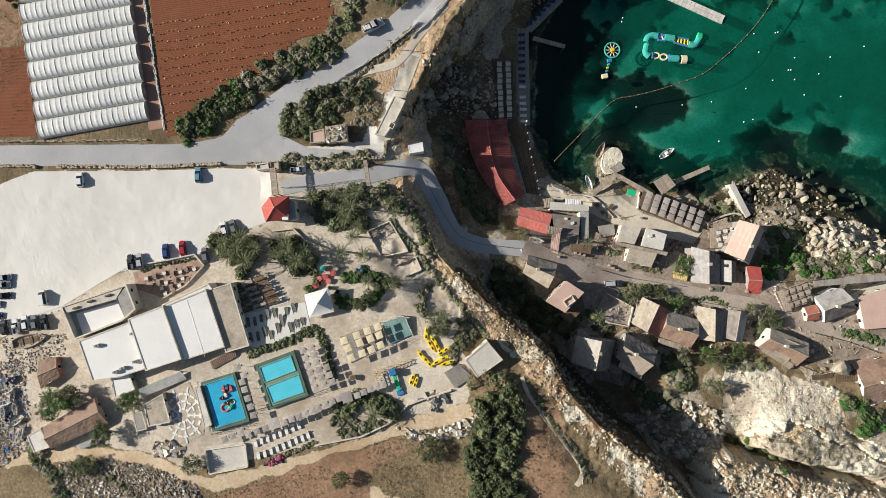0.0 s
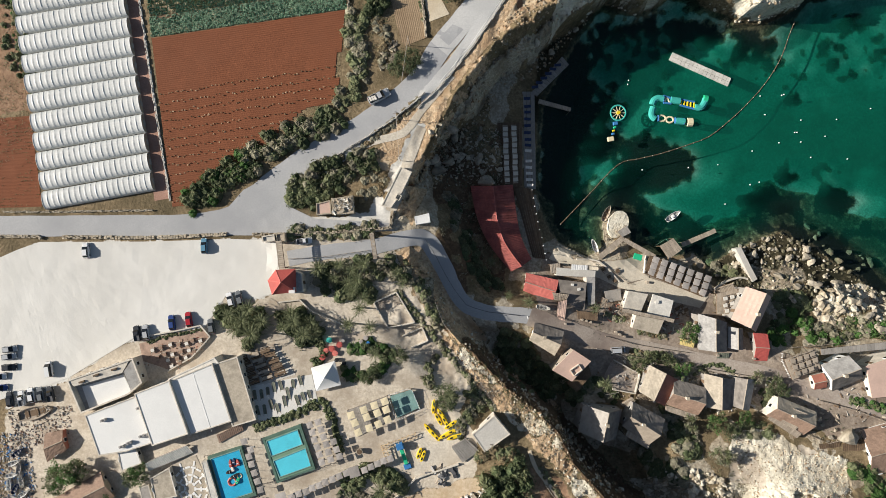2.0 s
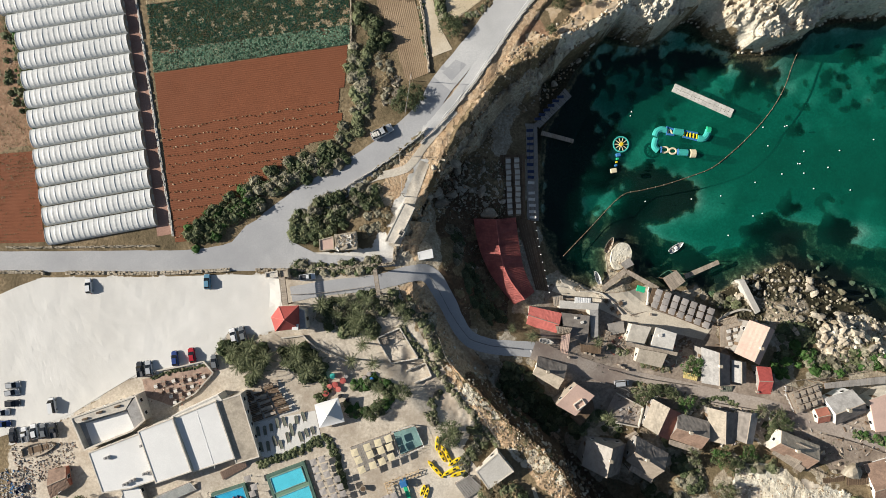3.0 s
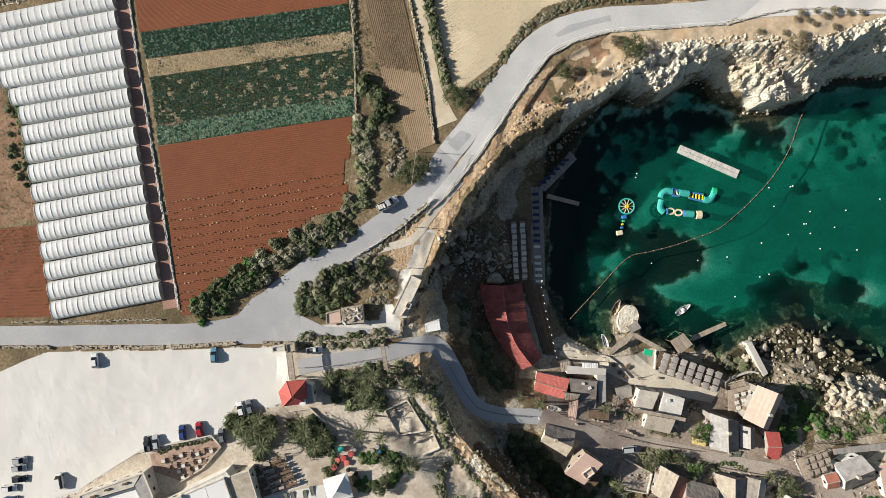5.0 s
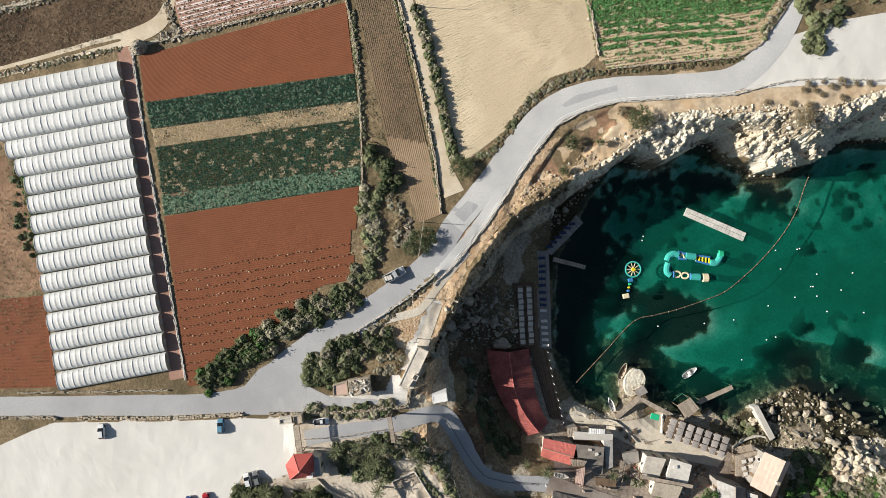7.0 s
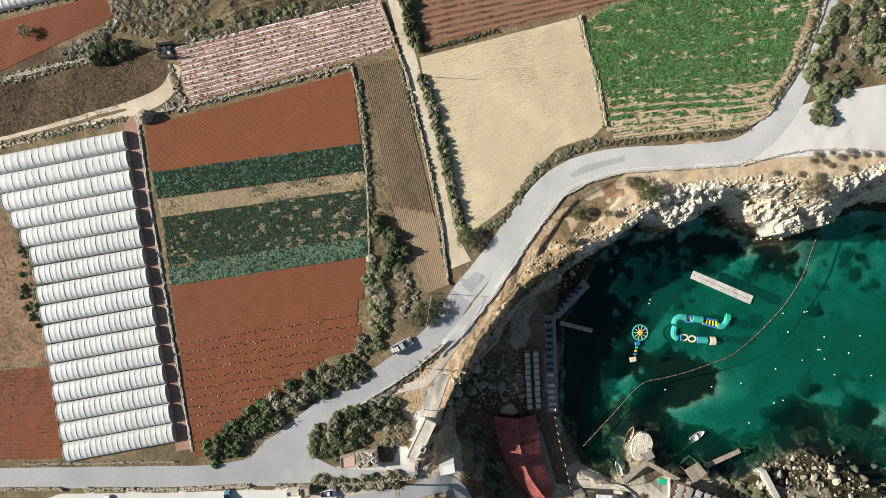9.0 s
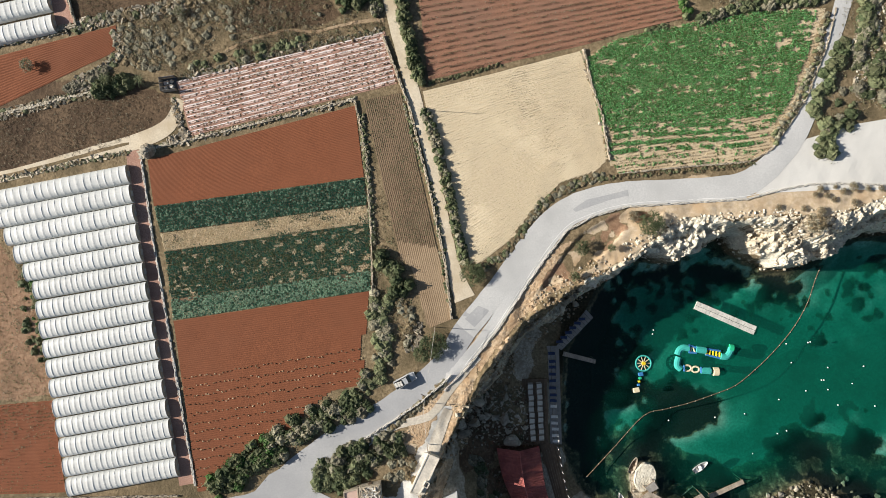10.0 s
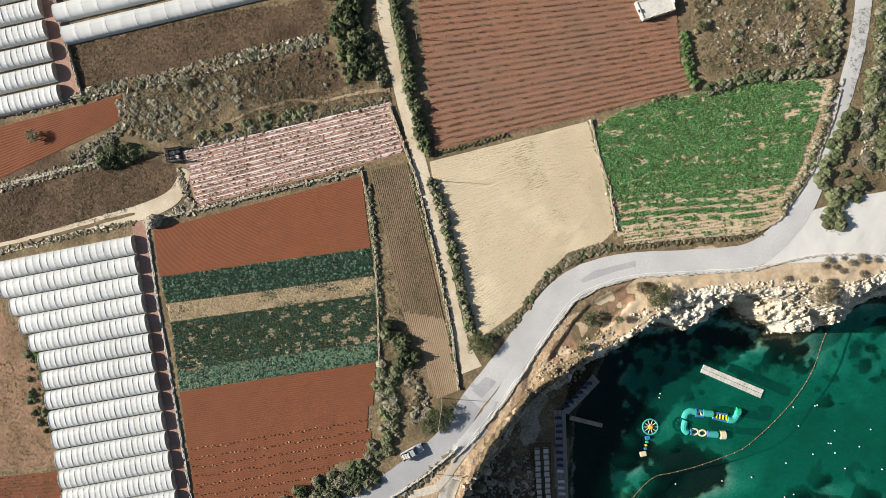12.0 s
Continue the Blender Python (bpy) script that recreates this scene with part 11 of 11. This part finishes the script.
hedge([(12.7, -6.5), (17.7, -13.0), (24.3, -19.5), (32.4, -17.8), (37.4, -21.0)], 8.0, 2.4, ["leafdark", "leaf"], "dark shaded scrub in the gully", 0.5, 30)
hedge([(34.1, -22.7), (40.6, -17.7), (47.2, -22.5)], 4.0, 1.6, ["leafdark", "leaf", "leafgrey"], "shaded garden planting", 0.45)
hedge([(52.8, -34.3), (57.8, -40.9), (64.5, -45.8), (62.8, -39.2)], 5.0, 1.8, ["leafdark", "leafgrey"], "scrub on the gully side", 0.45)
hedge([(2.7, 25.1), (5.3, 16.7), (9.6, 10.1), (14.6, 9.3)], 5.0, 1.8, ["leafdark", "leaf"], "dark scrub below the road bend", 0.45)
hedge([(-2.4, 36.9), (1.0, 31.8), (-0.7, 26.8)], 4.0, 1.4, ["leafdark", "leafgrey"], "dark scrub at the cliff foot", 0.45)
scatter("scrub_tufts", [(11.1, -3.3), (34.3, -17.9), (57.4, -37.4), (82.1, -33.8), (83.8, -56.8), (74.0, -69.9), (60.9, -66.8), (34.5, -39.2), (14.6, -18.1)], 1600, (0.3, 0.9), 9, 0.4, ["leafdark", "leafgrey", "leaf"], "low scrub in the rocky gully", patch=6)
scatter("scrub_tufts", [(73.8, -54.3), (95.8, -58.8), (122.1, -64.8), (122.2, -78.9), (80.2, -79.3)], 900, (0.25, 0.8), 8, 0.36, ["leafdry", "leafgrey", "leaf"], "low scrub on the far hillside", patch=6)
scatter("scrub_tufts", [(93.5, -46.0), (109.1, -49.0), (120.1, -53.5), (117.0, -59.8), (101.4, -58.4), (93.6, -52.2)], 420, (0.3, 0.8), 8, 0.36, ["leafgrey", "leaf"], "grey scrub on the rocky knoll", patch=6)
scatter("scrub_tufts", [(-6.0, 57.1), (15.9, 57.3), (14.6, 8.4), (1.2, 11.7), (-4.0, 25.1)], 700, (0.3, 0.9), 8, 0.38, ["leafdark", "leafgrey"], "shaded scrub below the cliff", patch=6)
scatter("scrub_tufts", [(33.9, 3.5), (83.1, -17.3), (107.6, -23.6), (126.9, -29.9), (126.9, -38.1), (96.2, -30.2), (50.4, -17.6)], 700, (0.25, 0.6), 8, 0.34, ["leaf", "leafgrey", "leafdark"], "small garden plants among the houses", patch=6)
rubble([(41.2, 9.5), (67.9, 3.9), (84.6, -2.6), (84.6, -7.6), (68.0, -4.5), (44.6, 0.3)], 260, (0.2, 0.7), ["darkwood", "weatherwood", "brickred", "plaster", "grey"], "barrels, crates and benches between houses", "clutter")
rubble([(34.1, -17.8), (50.4, -22.5), (73.3, -27.2), (91.3, -23.8), (91.3, -17.2), (66.7, -10.9), (50.4, -11.1)], 320, (0.2, 0.7), ["darkwood", "weatherwood", "plaster", "grey"], "yard clutter between houses", "clutter")
rubble([(89.5, -13.7), (116.8, -16.6), (124.5, -26.2), (104.0, -29.6), (89.5, -23.3)], 120, (0.2, 0.6), ["darkwood", "weatherwood", "greywood"], "yard clutter beside the lane", "clutter")


# dark green scrub, also darkening ground where the ridge's shadow falls short
shrubs([(13.0, -2.6), (19.4, -2.8), (20.6, -5.6), (25.6, -11.4), (31.0, -16.4), (24.0, -19.0), (14.0, -12.0)], 60, (0.8, 2.2), ["leafdark", "leafdark", "leaf"], "dense shaded shrubs below the lane", 0.9, None, 0.4)
scatter("scrub_tufts", SHADED_GULLY, 1100, (0.4, 1.1), 10, 0.42, ["leafdark", "leafdark", "leafbrown"], "dark shaded scrub in the gully", patch=5)
for poly in KNOLLS:
    scatter("scrub_tufts", poly, 240, (0.15, 0.5), 8, 0.28, ["leafgrey", "leaf", "leafdry"], "low grey-green tufts on the bare knoll", patch=4)


# ---- poles and cables ----
def utility_pole(x, y, h):
    ob = empty("utility_pole", x, y, gz(x, y), 0, "slender wooden utility pole", "utility pole", "utility poles")
    part("pole", rod(bmesh.new(), (0, 0, -0.3), (0, 0, h), 0.10, 8, 0.06), "weatherwood", ob)
    part("crossarm", boxes((0, 0, h - 0.5, 1.4, 0.1, 0.12)), "darkwood", ob)
    return (x, y, gz(x, y) + h - 0.3)


tops = [utility_pole(*p, 7.0) for p in [(-15.2, 44.9)] + [(-16.1, 56.2), (-13.0, 76.7)] + [(-18.9, 174.5), (-15.5, 135.9)]]
for a, b in ((0, 1), (1, 2)):
    p, q = Vector(tops[a]), Vector(tops[b])
    bm = bmesh.new()
    n = 10
    pts = [p.lerp(q, t / n) - Vector((0, 0, 1.2 * math.sin(math.pi * t / n))) for t in range(n + 1)]
    rings = [[bm.verts.new(c + Vector((0.035 * math.cos(a), 0.035 * math.sin(a), 0.035 * math.sin(a + 0.8)))) for a in (0, 1.57, 3.14, 4.71)] for c in pts]
    for s, e in zip(rings[:-1], rings[1:]):
        for i in range(4):
            bm.faces.new((s[i], s[(i + 1) % 4], e[(i + 1) % 4], e[i]))
    tagged(part("overhead_cable", bm, "grey"), "thin overhead cable strung between poles", "cable")
flat_house("field_hut", [(40.0, 183.1), (49.7, 185.5), (50.7, 180.9), (42.1, 178.2)], 19.8, "plaster", "offwhite", "small white flat-roofed farm building", "building", 0.2)
def open_store(x, y, z, turn):
    """A small roofless store of dark posts and boards, with sheets and crates in it."""
    ob = empty("open_store", x, y, z, turn, "small dark roofless timber store full of junk", "shed")
    for dx, dy in ((-2.1, -1.8), (2.1, -1.8), (2.1, 1.8), (-2.1, 1.8)):
        part("post", boxes((dx, dy, -0.1, 0.16, 0.16, 2.3), bevel=0.01), "darkwood", ob)
    for dx, dy, sx, sy in ((0, -1.8, 4.1, 0.08), (0, 1.8, 4.1, 0.08), (-2.1, 0, 0.08, 3.5)):
        for k in range(4):
            part("board", boxes((dx, dy, 0.1 + 0.5 * k, sx, sy, 0.44), bevel=0.01), "greywood", ob)
    for dy in (-0.9, 0.3, 1.2):
        part("beam", boxes((0, dy, 2.02, 4.2, 0.1, 0.12), bevel=0.01), "darkwood", ob)
    part("floor", boxes((0, 0, -0.04, 4.2, 3.6, 0.1), bevel=0.01), "darkgrey", ob)


open_store(-85.4, 143.8, gz(-85.4, 143.8), 8)
for x, y, t, sx, sy, sz in ((-86.2, 144.2, 20, 1.3, 0.9, 0.7), (-84.8, 143.2, -14, 1.0, 0.8, 0.9), (-84.9, 144.7, 40, 0.8, 0.7, 0.5), (-86.3, 142.9, 5, 0.7, 0.6, 0.6)):
    ob = part("storage_crate", boxes((0, 0, 0, sx, sy, sz), (0, 0, sz, sx * 1.05, sy * 1.05, 0.06), bevel=0.02), "offwhite")
    ob.matrix_basis = pose(x, y, gz(-85.4, 143.8) + 0.07, 0, 0, t)
    tagged(ob, "grey-white lidded crate in an open store", "crate", "crates in the store")


def cairn(x, y, r, h):
    """A beehive-shaped heap of dry field stones."""
    V, F, n = [], [], 0
    for ring in range(7):
        f = ring / 6
        rr = r * math.sqrt(1 - 0.9 * f * f)
        count = max(4, int(rr * 6.283 / 0.62))
        for i in range(count):
            a = i / count * 6.283 + ring * 0.4
            s = RNG.uniform(0.5, 0.95, 3) * [1, 0.9, 0.7]
            k = RNG.integers(0, 5)
            p = STONE_V[k] * s
            c, t = (rr - 0.3) * RNG.uniform(0.85, 1.05), a + RNG.uniform(-0.5, 0.5)
            V.append(np.column_stack([x + c * math.cos(a) + p[:, 0] * math.cos(t) - p[:, 1] * math.sin(t), y + c * math.sin(a) + p[:, 0] * math.sin(t) + p[:, 1] * math.cos(t), gz(x, y) + f * h - 0.1 + p[:, 2]]))
            F += [tuple(i2 + n for i2 in q) for q in STONE_F[k]]
            n += len(p)
    me = bpy.data.meshes.new("stone_cairn")
    me.from_pydata(np.concatenate(V).tolist(), [], F)
    me.materials.append(M["boulder"])
    tagged(new("stone_cairn", me), "rounded heap of dry field stones beside the track", "cairn")


cairn(-91.6, 125.6, 2.0, 2.3)
rubble([(-87.4, 128.2), (-81.1, 131.7), (-78.8, 128.9), (-82.7, 127.1)], 60, (0.3, 0.9), ["stonewall", "boulder"], "heap of field stones")
rubble([(-94.9, 126.0), (-91.3, 127.8), (-90.5, 124.4), (-93.4, 123.6)], 40, (0.3, 1.1), ["stonewall", "boulder"], "heap of field stones")
rubble([(-21.1, 78.3), (-16.4, 78.3), (-17.2, 70.5), (-21.1, 69.8)], 120, (0.2, 0.9), ["stonewall", "boulder"], "rubble bank above the road")
rubble([(99.5, 150.0), (103.0, 165.0), (112.0, 172.0), (112.0, 138.0), (101.0, 136.0)], 260, (0.2, 0.8), ["stonewall", "palerock"], "pale stones among roadside shrubs")
rubble([(58.0, 190.0), (93.0, 186.0), (92.0, 166.0), (64.0, 165.5)], 420, (0.12, 0.5), ["stonewall", "boulder", "palerock"], "loose pale stones in rough land")
rubble([(73.0, 174.5), (85.1, 177.4), (88.0, 166.6), (79.0, 169.8)], 140, (0.2, 0.8), ["stonewall", "boulder"], "pale stones in rough land")
rubble([(-115.6, 142.6), (-110.8, 146.4), (-104.5, 149.5), (-102.2, 146.0), (-109.3, 142.5)], 200, (0.2, 0.9), ["stonewall", "boulder"], "heap of field stones")


# ---- timber clutter of the village ----
def steps(p, q, z0, z1, width, label):
    """A straight flight of timber steps with two stringers."""
    p, q = np.array(p), np.array(q)
    d = q - p
    L = float(np.linalg.norm(d))
    ob = empty("steps", *p, z0, math.degrees(math.atan2(d[1], d[0])), label, "steps")
    n = max(4, int(abs(z1 - z0) / 0.18))
    for k in range(n):
        part("tread", boxes((L * (k + 0.5) / n, 0, (z1 - z0) * (k + 1) / n - 0.06, L / n * 0.95, width, 0.06)), "weatherwood", ob)
    for y in (-width / 2, width / 2):
        part("stringer", rod(bmesh.new(), (0, y, -0.1), (L, y, z1 - z0 - 0.1), 0.08, 4), "darkwood", ob)
        part("handrail", rod(bmesh.new(), (0, y, 0.9), (L, y, z1 - z0 + 0.9), 0.05, 4), "weatherwood", ob)
        for u in (0.02, 0.5, 0.98):
            part("baluster", rod(bmesh.new(), (L * u, y, (z1 - z0) * u - 0.1), (L * u, y, (z1 - z0) * u + 0.9), 0.04, 4), "weatherwood", ob)
    return ob


steps((78.0, 8.4), (82.6, 10.5), 2.8, 5.6, 2.0, "zigzag timber steps above the sea terrace")
steps((79.2, 6.7), (83.6, 8.4), 2.8, 5.4, 2.0, "timber steps between terraces")
steps((51.2, 5.7), (48.3, 2.0), 4.8, 7.2, 1.6, "timber steps up to the lane")
steps((42.7, 1.9), (44.6, 6.6), 7.6, 5.2, 1.4, "worn timber steps beside the booth")
steps((48.5, -23.9), (51.1, -21.4), 9.0, 11.0, 1.2, "narrow steps to the timber house")
steps((90.7, -10.6), (92.6, -7.4), 9.6, 7.0, 1.6, "timber steps down to the shore path")
deck("balcony", [(32.3, -17.3), (38.4, -11.6), (39.3, -15.0), (35.2, -19.8)], 10.6, "darkwood", "dark timber balcony below the peach roof", "balcony", 0.5)
boulder(110.0, -31.0, 3.6, "large pale boulder between the houses", "ruin stones")
deck("balcony", [(48.6, 4.0), (63.7, 1.0), (63.4, -0.0), (48.5, 3.0)], 9.0, "weatherwood", "long timber balcony along the houses", "balcony", 0.5)
deck("balcony", [(35.6, 3.2), (41.8, 2.6), (41.5, 0.3), (35.9, 0.9)], 8.6, "darkwood", "dark timber porch beside the lane", "balcony", 0.5)
deck("balcony", [(48.9, -29.7), (55.2, -33.4), (54.6, -35.0), (48.2, -31.3)], 13.2, "weatherwood", "ramshackle balcony of the timber house", "balcony", 0.5)
deck("balcony", [(60.6, -23.4), (69.1, -26.0), (68.6, -27.5), (60.3, -24.9)], 10.8, "weatherwood", "balcony below the rusty roof", "balcony", 0.5)
deck("balcony", [(89.4, -24.7), (97.6, -30.3), (96.3, -31.6), (88.1, -26.3)], 13.4, "weatherwood", "bleached balcony of the ramshackle house", "balcony", 0.5)
deck("balcony", [(77.2, 8.2), (85.5, 10.2), (83.5, 2.3), (77.3, 2.3)], 6.2, "weatherwood", "raised timber dining terrace", "deck", 0.7)
set_out(make_table("offwhite", 1.3, "white table on the dining terrace", "dining tables"), [(*p, 6.22) for p in [(79.4, 6.9), (81.4, 7.4), (83.4, 8.1), (79.4, 4.9), (81.4, 5.5), (83.1, 6.0), (79.9, 3.3), (82.1, 3.8)]], 15)
for line, h, m, lab in (
        ([(44.1, -4.3), (52.3, -6.5), (60.6, -7.8), (69.6, -9.0)], 0.9, "weatherwood", "rustic rail fence along the lane"),
        ([(41.6, -7.9), (49.0, -9.9), (50.7, -11.2)], 1.1, "greywood", "grey fence round a yard"),
        ([(50.4, -9.8), (60.2, -11.0), (71.6, -13.5)], 1.0, "weatherwood", "garden fence of weathered pales"),
        ([(51.2, -15.2), (54.5, -12.7), (52.0, -10.2)], 1.0, "weatherwood", "garden fence of weathered pales"),
        ([(72.8, -13.2), (82.6, -14.8), (90.7, -15.8)], 0.9, "weatherwood", "rail fence beside the lane"),
        ([(24.3, 4.2), (28.4, 1.8), (34.2, -0.1)], 0.9, "weatherwood", "rail fence in front of the red house"),
        ([(40.6, -18.5), (43.9, -20.9), (48.0, -20.1)], 1.0, "greywood", "fence round the palm yard"),
        ([(89.5, -15.6), (93.0, -18.5), (95.9, -20.0)], 0.9, "white", "white pale fence beside the lane"),
        ([(104.0, -21.6), (113.6, -24.0), (123.2, -27.5)], 0.9, "weatherwood", "rail fence along the upper lane"),
        ([(100.1, -31.0), (104.9, -32.9), (109.7, -31.7)], 0.9, "weatherwood", "broken fence by the ruin"),
        ([(43.6, 17.6), (50.5, 12.3), (53.9, 10.2)], 0.8, "weatherwood", "timber barrier above the beach"),
        ([(36.8, 19.3), (41.9, 17.3), (45.4, 13.6)], 0.8, "weatherwood", "timber rail on the beach yard")):
    fence(line, h, m, lab, 1.3, 2, "fence", 0.07)


def barrel(x, y, r=0.35):
    ob = empty("barrel", x, y, gz(x, y), 0, "old oak barrel with iron hoops", "barrel", "barrels")
    part("stave_body", rod(bmesh.new(), (0, 0, 0), (0, 0, 0.95), r, 12, r), "weatherwood", ob)
    for z in (0.18, 0.75):
        part("hoop", rod(bmesh.new(), (0, 0, z), (0, 0, z + 0.07), r * 1.04, 12), "darkgrey", ob)


for x, y in [(47.1, -3.0), (48.3, -3.7), (49.6, -4.3), (37.1, 0.6), (38.3, 0.3), (39.6, -0.1), (54.6, 7.9), (55.2, 6.7), (61.3, 0.5), (66.3, 2.2), (67.3, 1.9), (68.3, 2.5), (67.6, 3.5), (32.1, -0.6), (76.3, -9.4), (86.3, -10.1), (45.2, 7.8), (57.9, 11.3)]:
    barrel(x, y)
set_out(make_table("darkwood", 1.2, "dark table in a shaded yard", "yard tables"), [(66.7, 3.5), (68.0, 4.2), (69.4, 3.2), (68.4, 2.2), (67.0, 1.9), (46.5, 12.9), (48.2, 11.8), (44.8, 15.1), (49.0, 14.6)], 30)
hedge([(44.0, 2.0), (46.5, 0.7), (49.8, 0.4)], 2.0, 1.0, ["leaf", "leafgrey"], "flower bed beside the lane", 0.34)
hedge([(53.9, -2.9), (58.9, -3.8), (62.2, -4.5)], 1.8, 0.9, ["leafgrey", "leafdry", "leaf"], "dry planting below the houses", 0.34)
hedge([(52.0, -8.6), (56.1, -9.7), (60.2, -10.7)], 2.4, 1.0, ["leaf", "leafgrey", "leafdry"], "garden planting beside the lane", 0.34)
hedge([(70.8, -13.3), (76.5, -12.1), (81.4, -14.1)], 1.6, 0.9, ["leaf", "leafdark"], "garden planting beside the lane", 0.34)
hedge([(88.5, -19.4), (91.7, -21.0), (90.1, -23.5)], 3.0, 1.6, ["leafdark", "leaf"], "dark garden shrubs between houses", 0.4)
hedge([(78.0, 15.6), (81.6, 15.2), (85.0, 13.6)], 4.4, 1.6, ["leaf", "leafgrey"], "grey-green shrubs among rocks", 0.4)
